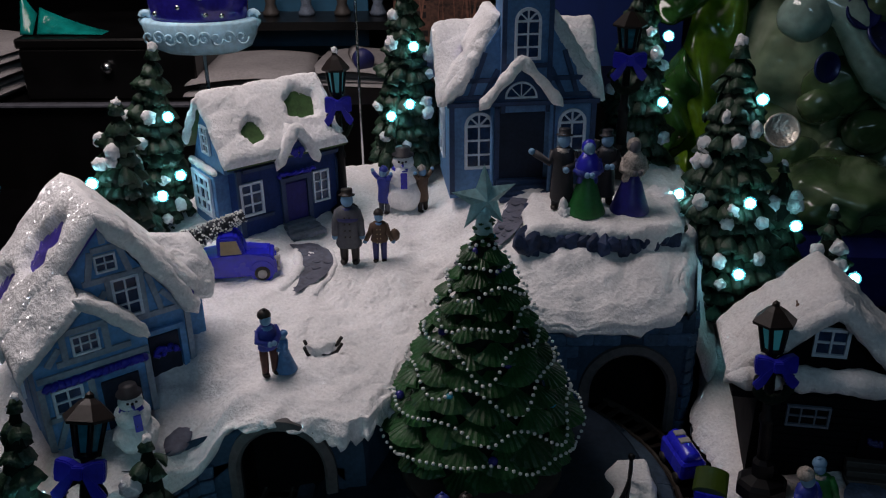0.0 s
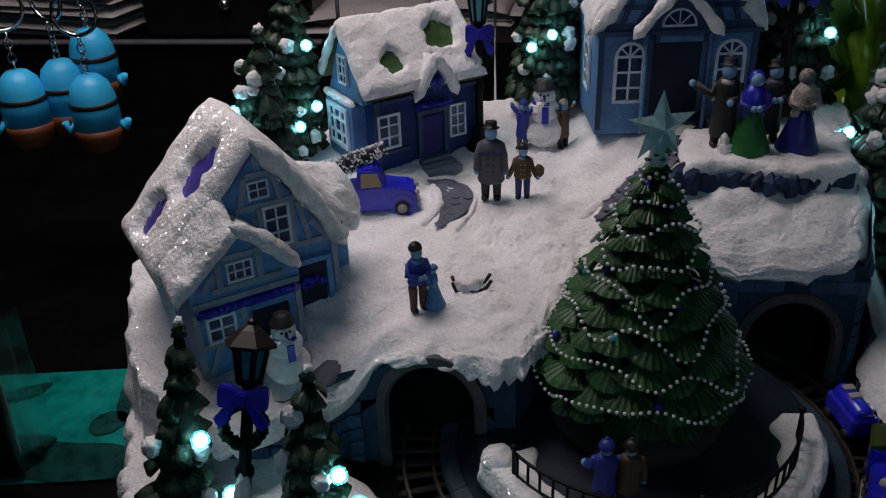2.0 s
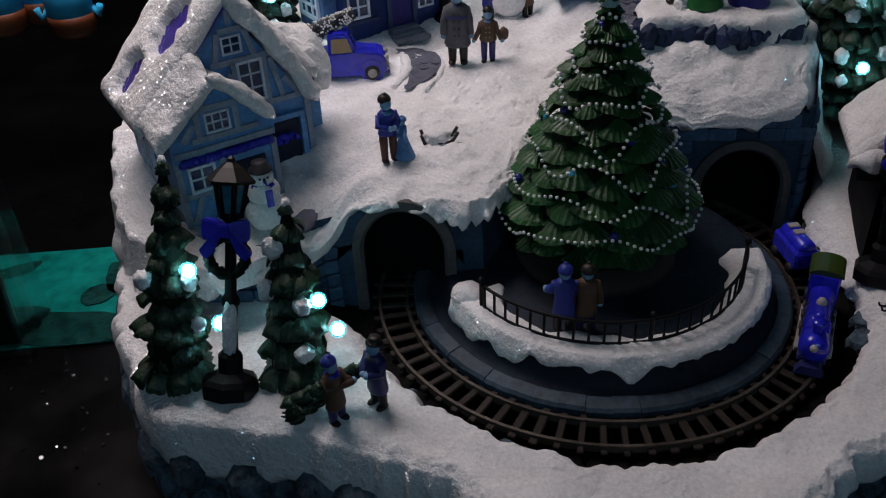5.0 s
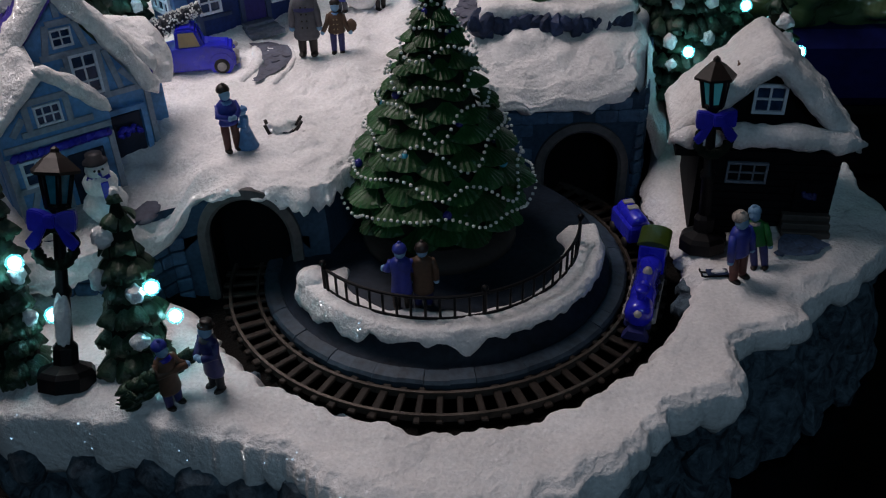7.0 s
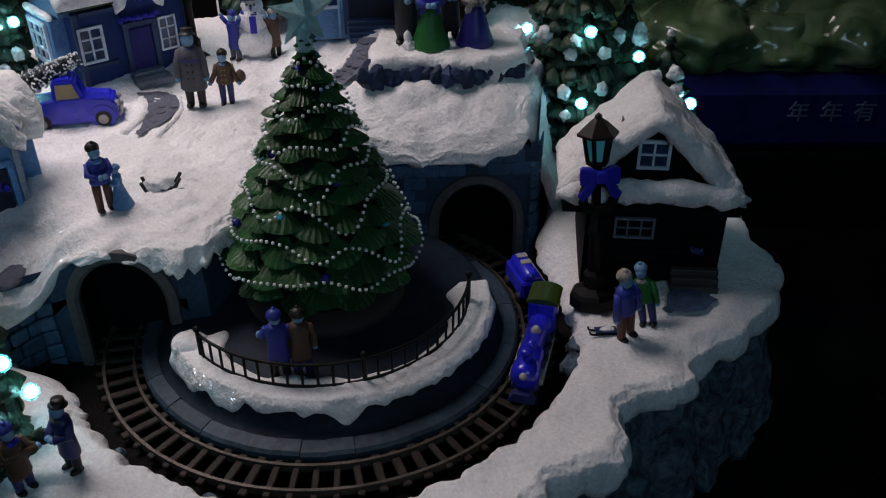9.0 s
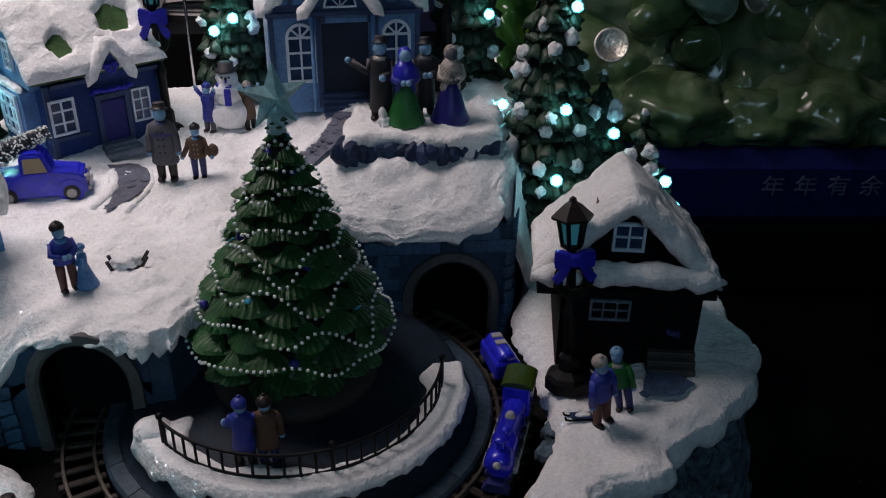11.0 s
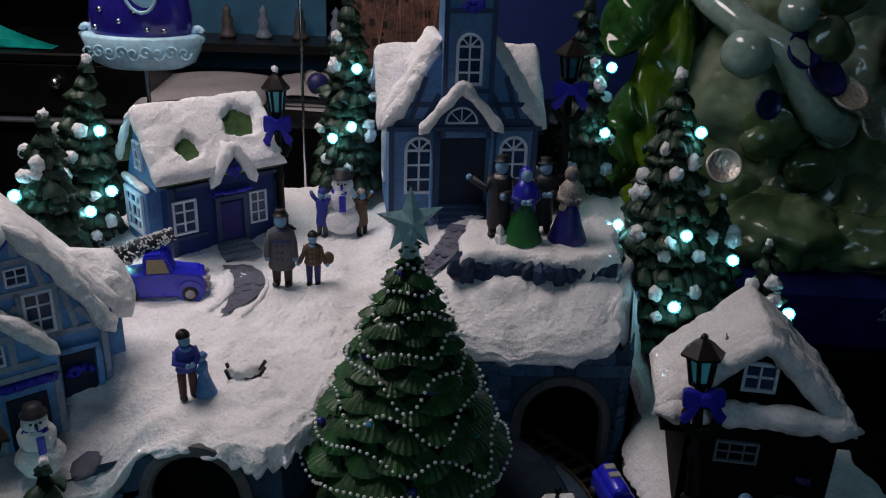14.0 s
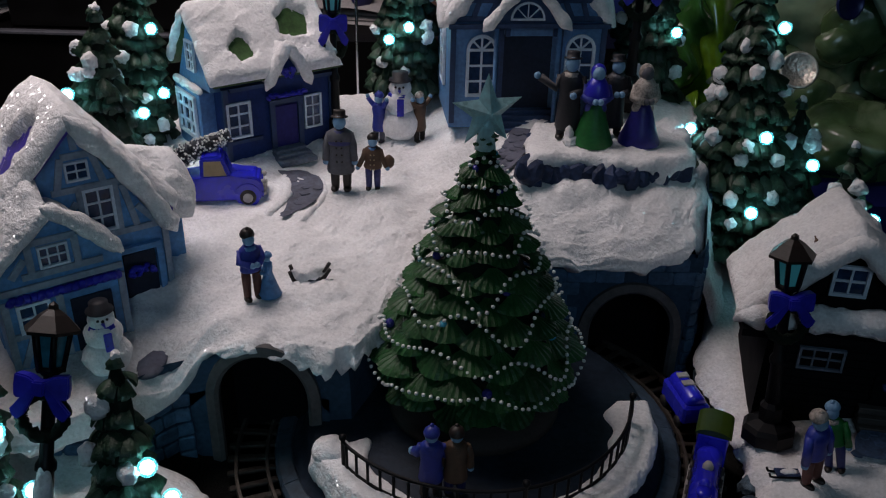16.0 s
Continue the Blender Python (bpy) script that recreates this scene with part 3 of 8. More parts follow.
def tunnel(name, m, half, spring, top, left, right, high, band, deep, bend, sink):
    """A tunnel front: wall with an arched opening, raised arch band, short closed vault behind, black for shade."""
    bm = bmesh.new()
    inner = arch_line(half + band * 0.5, spring, top + band * 0.5)
    outer = []
    for x, z in inner:
        if z <= spring:
            outer.append((left if x < 0 else right, z))
        else:
            f = (x + half) / (2 * half)
            lo, hi = max(0, (0.25 - f) / 0.25), max(0, (f - 0.75) / 0.25)
            if lo > 0:
                outer.append((left, spring + (high - spring) * (1 - lo)))
            elif hi > 0:
                outer.append((right, spring + (high - spring) * (1 - hi)))
            else:
                outer.append((left + (right - left) * (f - 0.25) / 0.5, high))
    outer = [(x, min(z, high_ground(m.translation.x + x, m.translation.y + 0.004) - sink - m.translation.z)) for x, z in outer]
    for y, flip in ((0.0, False), (0.004, True)):
        a = [bm.verts.new(m @ Vector((x, y, z))) for x, z in inner]
        b = [bm.verts.new(m @ Vector((x, y, z))) for x, z in outer]
        for i in range(len(a) - 1):
            bm.faces.new([a[i], a[i + 1], b[i + 1], b[i]])
    front = part(name + "_front", bm, M_MORTAR, base, "dark blue tunnel front")
    bm = bmesh.new()
    lo, mid, hi = (arch_line(half + band * k, spring, top + band * k) for k in (0.0, 0.30, 1.0))
    loops = [[bm.verts.new(m @ Vector((x, y, z))) for x, z in pts] for pts, y in ((lo, 0.0015), (lo, -0.0020), (mid, -0.0035), (hi, -0.0024), (hi, 0.004))]
    for a, b in zip(loops, loops[1:]):
        for i in range(len(a) - 1):
            bm.faces.new([a[i], a[i + 1], b[i + 1], b[i]]).smooth = False
    part("tunnel_arch", bm, M_ARCH, base, "smooth grey stone tunnel arch")
    # black vault and end face close the tunnel, standing in for its unlit depth
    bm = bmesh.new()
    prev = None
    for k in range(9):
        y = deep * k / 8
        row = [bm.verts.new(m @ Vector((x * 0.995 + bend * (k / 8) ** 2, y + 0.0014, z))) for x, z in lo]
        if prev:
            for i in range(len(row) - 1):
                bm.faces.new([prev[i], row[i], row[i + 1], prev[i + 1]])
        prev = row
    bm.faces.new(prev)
    part("tunnel_vault", bm, M_TUNNELSHADE, base, "short closed vault coloured black as tunnel shade")


TUN_L = pose(-0.0825, 0.3055, 0.094, 0, 0, 0)
TUN_R = pose(0.0885, 0.380, 0.094, 0, 0, 0)
tunnel("left_tunnel", TUN_L, 0.0192, 0.038, 0.0602, -0.034, 0.028, 0.0670, 0.0055, 0.018, 0.001, 0.003)
tunnel("right_tunnel", TUN_R, 0.0205, 0.030, 0.0525, -0.046, 0.032, 0.0735, 0.0055, 0.018, -0.001, 0.001)

# plinth in the middle of the ring
PX, PY = 0.0108, 0.3195
bm = bmesh.new()
add_lathe(bm, [(0.0905, TRACK_Z - 0.006), (0.0905, TRACK_Z + 0.0005), (0.0885, TRACK_Z + 0.0025), (0.083, TRACK_Z + 0.0035), (0.0800, TRACK_Z + 0.0060), (0.0775, TRACK_Z + 0.010), (0.0762, TRACK_Z + 0.0165), (0.0742, TRACK_Z + 0.0178), (0.0, TRACK_Z + 0.0178)], 96, T(PX, PY, 0))
part("plinth", bm, M_PLINTH, base, "round blue-grey stone plinth with a stepped rim")
PLINTH_Z = TRACK_Z + 0.0178
bm = bmesh.new()
ends = []
for a in (-0.0625, 0.0625):
    ends.append([bm.verts.new((r * math.cos(a), r * math.sin(a), z)) for r, z in ((0.0918, -0.001), (0.0918, 0.0022), (0.0905, 0.0036), (0.0845, 0.0046), (0.0825, 0.0020))])
for i in range(5):
    bm.faces.new([ends[0][i], ends[1][i], ends[1][(i + 1) % 5], ends[0][(i + 1) % 5]])
bm.faces.new(ends[0])
bm.faces.new(ends[1][::-1])
kerb_mesh = mesh_of("kerb_stone", bm, M_KERB)
rnd = random.Random(17)
for i in range(50):
    ob = new("kerb_stone", kerb_mesh)
    ob.parent = base
    ob.matrix_basis = T(PX, PY, TRACK_Z + rnd.uniform(-0.0003, 0.0004)) @ Matrix.Rotation(2 * math.pi * (i + rnd.uniform(-0.015, 0.015)) / 50, 4, "Z")


def plinth_snow(s, t):
    deg = 207 + 158 * t
    a = radians(deg)
    drip = 0.0030 + 0.0270 * max(0, noise.noise(Vector((t * 11, 2.6, 0.4)))) + 0.0060 * noise.noise(Vector((t * 34, 6.3, 0.7)))
    drip = max(0.0025, drip)
    wide = 0.0145 + 0.010 * smooth01(0.10, 0.0, t) + 0.004 * smooth01(0.80, 0.92, t) * smooth01(1.02, 0.93, t) + 0.005 * noise.noise(Vector((t * 14, 1.2, 3.3)))
    if s < 0.6:
        r, z, nn = 0.0768 - wide * (1 - s / 0.6), PLINTH_Z, Vector((0, 0, 1))
    else:
        k = (s - 0.6) / 0.4
        r, z = 0.0770 + 0.0015 * k, PLINTH_Z - drip * k
        nn = (Vector((0, 0, 1)) * (1 - k) + Vector((math.cos(a), math.sin(a), 0)) * k).normalized()
    return Vector((PX + r * math.cos(a), PY + r * math.sin(a), z)), nn


bm = bmesh.new()
add_sheet(bm, plinth_snow, 26, 220, 0.0024, 0.0035, lump=0.4, freq=110, grain=0.0005)
part("plinth_snow", bm, SNOW, base, "snow hanging over the plinth's edge")
for x, y, z, r, sq in ((-0.0625, -0.034, 0.001, 0.0078, (1, 1, 0.7)), (-0.0655, -0.036, -0.006, 0.0066, (0.9, 0.9, 1.2))):
    bm = bmesh.new()
    add_ball(bm, r, T(PX + x, PY + y, PLINTH_Z + z), 3, 0.26, 1.6, sq)
    part("snow_lump", bm, SNOW, base)


# ---------------------------------------------------------------- railway
track = thing("railway_track", T(CX, CY, TRACK_Z), "dark bronze toy railway track with brown sleepers", "toy railway")
for r in (RAIL_IN, RAIL_OUT):
    bm = bmesh.new()
    add_lathe(bm, [(r - 0.0010, -0.001), (r - 0.0007, 0.0023), (r + 0.0007, 0.0023), (r + 0.0010, -0.001)], 128, smooth=False)
    part("rail", bm, M_RAIL, track)
bm = bmesh.new()
add_box(bm, 0.0205, 0.0034, 0.0018, bevel=0.0005)
sleeper_mesh = mesh_of("sleeper", bm, M_SLEEPER)
for i in range(74):
    a = 2 * math.pi * i / 74
    ob = new("sleeper", sleeper_mesh)
    ob.parent = track
    r = (RAIL_IN + RAIL_OUT) / 2
    ob.matrix_basis = Matrix.Translation((r * math.cos(a), r * math.sin(a), -0.0008 + rnd.uniform(-0.0003, 0.0003))) @ Matrix.Rotation(a + rnd.uniform(-0.05, 0.05), 4, "Z") @ Matrix.Diagonal((rnd.uniform(0.93, 1.05), rnd.uniform(0.8, 1.2), 1, 1))

# ---------------------------------------------------------------- railing on the plinth
railing = thing("iron_railing", T(PX - 0.002, PY, PLINTH_Z), "black iron railing curving along the snowy plinth edge", "railing")
RAIL_R = 0.0690
for z in (0.0024, 0.0138):
    bm = bmesh.new()
    add_tube(bm, [(RAIL_R * math.cos(radians(d)), RAIL_R * math.sin(radians(d)), z) for d in range(219, 352, 3)], 0.00080, 6)
    part("rail", bm, M_IRON, railing)
bm = bmesh.new()
add_lathe(bm, [(0.00062, 0.0), (0.00062, 0.0138)], 6)
bar_mesh = mesh_of("bar", bm, M_IRON)
for i in range(25):
    d = radians(221 + 128 * i / 24)
    ob = new("bar", bar_mesh)
    ob.parent = railing
    ob.matrix_basis = T(RAIL_R * math.cos(d), RAIL_R * math.sin(d), 0.0)
for d in (219, 285.5, 351):
    bm = bmesh.new()
    add_lathe(bm, [(0.0015, -0.001), (0.0009, 0.001), (0.0009, 0.0148), (0.0016, 0.0158), (0.0016, 0.0171), (0.0, 0.0181)], 8, T(RAIL_R * math.cos(radians(d)), RAIL_R * math.sin(radians(d)), 0))
    part("post", bm, M_IRON, railing)


# ---------------------------------------------------------------- conifers
def add_frond(bm, m, length, width, droop=0.5, point=0.36, fold=0.36, ridged=0.042, smooth=True, bend=1.7):
    """One ribbed scale of a moulded fir: a fan folded along its middle, pointed, bent down at its tip."""
    cols, rws = 9, 5
    grid = []
    for i in range(rws):
        t = i / (rws - 1)
        w = width * (0.30 + 0.70 * math.sin(math.pi * min(0.62, t * 0.62)) ** 0.8)
        row = []
        for j in range(cols):
            s = j / (cols - 1) * 2 - 1
            ridge = ridged * length * (1 if j % 2 == 0 else -1) * t
            tip = 1.0 - point * abs(s) ** 1.4 * t
            z = -droop * length * t * t + ridge - fold * width * abs(s) ** bend * (0.4 + 0.6 * t)
            row.append(bm.verts.new(m @ Vector((t * length * tip, s * w / 2, z))))
        grid.append(row)
    for a, b in zip(grid, grid[1:]):
        for j in range(cols - 1):
            bm.faces.new([a[j], b[j], b[j + 1], a[j + 1]]).smooth = smooth
    low = [bm.verts.new(v.co + m.to_3x3() @ Vector((-0.10 * length, 0, -0.05 * length))) for v in grid[-1]]
    back = [bm.verts.new(v.co + m.to_3x3() @ Vector((0, 0, -0.10 * length))) for v in grid[1]]
    for j in range(cols - 1):
        bm.faces.new([grid[-1][j], low[j], low[j + 1], grid[-1][j + 1]])
        bm.faces.new([low[j], back[j], back[j + 1], low[j + 1]])


def add_fan(bm):
    """One moulded leaf of the large tree, 1 long and 1 wide: a fan with fine ribs, arched across, its round edge coming to a blunt point."""
    cols, rws, grid = 15, 6, []
    for i in range(rws):
        t = i / (rws - 1)
        w = 0.16 + 0.84 * min(1, t * 1.12) ** 0.9
        row = []
        for j in range(cols):
            s = j / (cols - 1) * 2 - 1
            reach = t * (1 - 0.50 * abs(s) ** 2.1 * t - (0.030 * t if j % 2 else 0))
            z = -0.10 * t * t - 0.13 * abs(s) ** 1.5 * t ** 0.6 + 0.018 * t * (1 if j % 2 == 0 else -1)
            row.append(bm.verts.new((reach, s * w / 2, z)))
        grid.append(row)
    for a, b in zip(grid, grid[1:]):
        for j in range(cols - 1):
            bm.faces.new([a[j], b[j], b[j + 1], a[j + 1]]).smooth = False
    low = [bm.verts.new(v.co + Vector((-0.06, 0, -0.075))) for v in grid[-1]]
    back = [bm.verts.new(v.co + Vector((0, 0, -0.10))) for v in grid[1]]
    for j in range(cols - 1):
        bm.faces.new([grid[-1][j], low[j], low[j + 1], grid[-1][j + 1]])
        bm.faces.new([low[j], back[j], back[j + 1], low[j + 1]])


def add_clump(bm, r, m, squash=(1, 1, 1)):
    """A popcorn-like clot of snow."""
    for v in add_ball(bm, r, m, 3, 0.34, 1.5, squash):
        d = v.co - m.translation
        v.co = m.translation + d * (1 + 0.20 * noise.noise(v.co * 900) + 0.10 * noise.noise(v.co * 2200))


def conifer(m, height, radius, label, clumps=10, lights=(), seed=1, group="frosted fir trees"):
    """A moulded fir on its foot: trunk, crown of overlapping scales, snow clumps and small lamps."""
    rnd = random.Random(seed)
    tree = thing("fir_tree", m, label, "fir tree", group)
    bm = bmesh.new()
    add_lathe(bm, [(radius * 0.30, -0.002), (radius * 0.25, height * 0.12), (radius * 0.14, height * 0.5), (0.0005, height * 0.96)], 10)
    part("trunk", bm, M_BARK, tree)
    # dark cone: shade between the boughs put into its colour
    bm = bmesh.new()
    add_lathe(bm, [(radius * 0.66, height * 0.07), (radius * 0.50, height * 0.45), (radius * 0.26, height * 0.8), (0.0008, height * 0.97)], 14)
    part("core", bm, M_FIRSHADE_WREATH, tree, "near-black inner cone coloured as shade between boughs")
    bm = bmesh.new()
    tiers = max(7, int(height / 0.0090))
    for k in range(tiers):
        t = k / (tiers - 1)
        z = height * (0.07 + 0.90 * t ** 0.96)
        r = (radius * 0.92 * (1 - t) ** 0.62 + radius * 0.12) * (1.08 if k % 2 == 0 else 0.95)
        n = max(6, int(round(2 * math.pi * r / 0.0084)))
        for i in range(n):
            a = 2 * math.pi * (i + 0.5 * (k % 2) + rnd.uniform(-0.18, 0.18)) / n
            ln = min(r + 0.002, 0.0098 + 0.08 * r) * rnd.uniform(0.80, 1.2)
            w = 2 * math.pi * r / n * rnd.uniform(1.05, 1.4)
            mm = Matrix.Rotation(a, 4, "Z") @ T(max(0.0, r * 1.08 - ln * rnd.uniform(0.78, 1.05)), 0, z + 0.30 * ln + rnd.uniform(-0.22, 0.22) * height / tiers) @ Matrix.Rotation(rnd.uniform(0.12, 0.62), 4, "Y") @ Matrix.Rotation(rnd.uniform(-0.25, 0.25), 4, "X")
            add_frond(bm, mm, ln, w, rnd.uniform(0.25, 0.55), 0.30)
    add_lathe(bm, [(radius * 0.20, height * 0.93), (radius * 0.12, height * 0.97), (0.0, height)], 8)
    part("crown", bm, M_FIR, tree)
    bm = bmesh.new()
    add_clump(bm, radius * 0.11, T(0, 0, height * 0.985), (1, 1, 1.2))
    part("snow_clump", bm, SNOW, tree)
    for i in range(clumps):
        a = -math.pi / 2 + rnd.uniform(-1.5, 1.5)
        t = rnd.uniform(0.04, 0.85)
        z = height * (0.07 + 0.84 * t)
        r = (radius * 0.92 * (1 - t) ** 0.62 + radius * 0.12) * 0.97
        bm = bmesh.new()
        add_clump(bm, rnd.uniform(0.0030, 0.0043), T(r * math.cos(a), r * math.sin(a), z), (1, 0.9, rnd.uniform(0.85, 1.25)))
        part("snow_clump", bm, SNOW, tree)
    inv = m.inverted()
    for p in lights:
        q = inv @ Vector(p)
        t = min(1.0, max(0.0, (q.z / height - 0.07) / 0.86))
        out = radius * 0.92 * (1 - t) ** 0.62 + radius * 0.12 + 0.0030
        flat_r = math.hypot(q.x, q.y)
        if flat_r < out:
            q = Vector((q.x * out / flat_r, q.y * out / flat_r, q.z))
        bm = bmesh.new()
        add_ball(bm, 0.0026, Matrix.Translation(q), 2)
        bulb = part("light_bulb", bm, M_LED, tree, "small glowing white lamp")
        # shell modelled for the bulb's halo of light
        bm = bmesh.new()
        add_ball(bm, 0.0035, Matrix.Translation(q), 3)
        part("bulb_halo", bm, M_LEDHALO, bulb, "see-through glowing shell as cyan halo of the lamp")
    return tree


def leaning(foot, top):
    """A pose at foot whose z axis points to top."""
    z = (Vector(top) - Vector(foot)).normalized()
    return Matrix.Translation(foot) @ Vector((0, 0, 1)).rotation_difference(z).to_matrix().to_4x4()


FIRS = [
    # foot, top, radius, clumps, lamps
    ((-0.1695, 0.2280, 0.1185), (-0.1650, 0.2520, 0.2100), 0.0155, 3, [(-0.1595, 0.2352, 0.1699), (-0.1490, 0.2335, 0.1440)]),
    ((-0.1195, 0.2325, 0.1185), (-0.1198, 0.2530, 0.1905), 0.0165, 4, [(-0.1152, 0.2395, 0.1541), (-0.1089, 0.2379, 0.1382)]),
    ((-0.1960, 0.445, 0.165), (-0.1845, 0.4404, 0.2668), 0.0230, 9, [(-0.1985, 0.424, 0.2260)]),
    ((-0.1950, 0.490, 0.168), (-0.1790, 0.4940, 0.2850), 0.0255, 12, [(-0.1675, 0.4760, 0.2110), (-0.1716, 0.4520, 0.2074), (-0.1700, 0.476, 0.2470)]),
    ((-0.0350, 0.550, 0.194), (-0.0350, 0.546, 0.320), 0.0235, 9, [(-0.0290, 0.530, 0.2750), (-0.0320, 0.524, 0.2400), (-0.0440, 0.525, 0.2320)]),
    ((0.1130, 0.534, 0.193), (0.1110, 0.532, 0.324), 0.0235, 9, [(0.1250, 0.518, 0.2830), (0.1240, 0.512, 0.2440)]),
    ((0.1500, 0.4360, 0.137), (0.1530, 0.4690, 0.2920), 0.0310, 18, [(0.1482, 0.4060, 0.1795), (0.1542, 0.4220, 0.2140), (0.1283, 0.4560, 0.2057), (0.1259, 0.4480, 0.1925), (0.1600, 0.4540, 0.2620)]),
    ((0.1870, 0.450, 0.137), (0.1856, 0.4640, 0.2225), 0.0185, 7, [(0.1868, 0.4360, 0.1943)]),
    ((0.2020, 0.4110, 0.130), (0.1950, 0.4120, 0.2165), 0.0185, 7, [(0.2068, 0.3993, 0.1803), (0.2140, 0.4010, 0.1640)]),
]
for k, (foot, top, radius, clumps, lamps) in enumerate(FIRS):
    conifer(leaning(foot, top), (Vector(top) - Vector(foot)).length, radius, "dark green moulded fir tree with snow clumps and small lit lamps", clumps, lamps, 11 + k)

# ---------------------------------------------------------------- large tree on the plinth
TREE_X, TREE_Y, TREE_Z = 0.0085, 0.3225, PLINTH_Z
xmas = thing("christmas_tree", T(TREE_X, TREE_Y, TREE_Z), "large glazed green Christmas tree with bead garlands and a star", "Christmas tree")
bm = bmesh.new()
add_lathe(bm, [(0.036, 0.0), (0.0385, 0.0015), (0.0385, 0.006), (0.034, 0.0075), (0.030, 0.010), (0.012, 0.012), (0.004, 0.110), (0.0, 0.128)], 40)
part("trunk", bm, M_BARK, xmas, "dark round foot and trunk")
# near-black cone, coloured as the shade in the gaps between leaf tiers
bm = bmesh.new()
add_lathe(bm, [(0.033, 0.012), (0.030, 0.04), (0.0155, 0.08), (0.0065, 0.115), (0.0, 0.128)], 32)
part("core", bm, M_FIRSHADE_WREATH, xmas)
bm = bmesh.new()
add_fan(bm)
frond_mesh = mesh_of("leaf", bm, M_XMAS)
TIERS = 11


def tree_radius(t):
    return (0.0462 * (1 - t) ** 0.98 + 0.0056) * (0.86 + 0.14 * smooth01(0.0, 0.13, t))


rnd = random.Random(5)
for k in range(TIERS + 1):
    t = min(1.0, k / (TIERS - 1))
    z = 0.0205 + 0.1015 * t ** 0.90 + (0.0062 if k == TIERS else 0)
    r = tree_radius(t) * (0.80 if k == TIERS else 1.02 if k % 2 else 1.0) * (1 + 0.10 * smooth01(0.55, 0.9, t))
    n = int(round(8 + 9 * (1 - t)))
    for i in range(n):
        a = 2 * math.pi * (i + 0.5 * (k % 2) + rnd.uniform(-0.12, 0.12)) / n
        ln = (0.0062 * (1 - t) + 0.0092) * rnd.uniform(0.88, 1.12)
        w = 2 * math.pi * r / n * rnd.uniform(1.12, 1.36)
        ob = new("leaf", frond_mesh)
        ob.parent = xmas
        ob.matrix_basis = Matrix.Rotation(a, 4, "Z") @ T(r - ln * 0.86, 0, z + 0.40 * ln + (0.0016 if i % 2 else -0.0016) + rnd.uniform(-0.0007, 0.0007)) @ Matrix.Rotation(0.46 + rnd.uniform(-0.10, 0.10), 4, "Y") @ Matrix.Rotation(rnd.uniform(-0.08, 0.08), 4, "X") @ Matrix.Diagonal((ln, w, ln, 1))
# bead garlands
for lv, (t0, loops, sag) in enumerate(((0.05, 8, 0.0062), (0.20, 7, 0.0080), (0.36, 6, 0.0072), (0.50, 6, 0.0060), (0.62, 5, 0.0045), (0.73, 4, 0.0032), (0.83, 3, 0.0022), (0.91, 3, 0.0014))):
    bm = bmesh.new()
    steps = 1400
    last = None
    for i in range(steps):
        a = 2 * math.pi * i / steps
        f = a * loops / (2 * math.pi) + 0.37 * lv
        z = 0.0290 + 0.100 * t0 - sag * (0.75 + 1.1 * noise.noise(Vector((math.floor(f) * 3.7, lv * 5.1, 0.5)))) * (1 - math.cos(2 * math.pi * (f % 1) ** 1.4)) * 0.62 + 0.0022 * math.sin(3 * a + lv)
        t = min(1.0, max(0.0, (z - 0.0205) / 0.1015))
        p = Vector((1, 0, 0)) * (tree_radius(t) * (1 + 0.08 * smooth01(0.55, 0.9, t)) + 0.0005 - 0.0024 * smooth01(0.80, 0.95, t) + 0.0006 * math.sin(9 * f))
        p = Vector((p.x * math.cos(a), p.x * math.sin(a), z))
        if last is None or (p - last).length > 0.0031:
            add_ball(bm, 0.00092, Matrix.Translation(p), 1)
            last = p
    part("bead_garland", bm, M_BEAD, xmas, "string of white beads")
for k in range(22):
    t = (k + 0.5) / 23
    a = k * 2.399
    bm = bmesh.new()
    r = tree_radius(t) * (1 - 0.25 * t) - 0.0030
    add_ball(bm, 0.0023 - 0.0006 * t, T(r * math.cos(a), r * math.sin(a), 0.0255 + 0.1015 * t), 2)
    part("bauble", bm, M_BAUBLE if k % 2 else M_BAUBLE2, xmas)
bm = bmesh.new()
pts = []
for i in range(10):
    a = math.pi / 2 + math.pi * i / 5
    r = 0.0150 if i % 2 == 0 else 0.0062
    pts.append((r * math.cos(a), r * math.sin(a)))
ring = [bm.verts.new((x, 0, z)) for x, z in pts]
for y in (-0.0042, 0.0042):
    c = bm.verts.new((0, y, 0))
    for i in range(10):
        bm.faces.new([c, ring[i], ring[(i + 1) % 10]])
add_lathe(bm, [(0.0044, -0.015), (0.0028, -0.006), (0.0018, -0.002)], 8)
star = part("star", bm, M_STAR, xmas, "teal five-pointed star")
star.matrix_basis = pose(0, 0, 0.1382, 0, 0, 20)


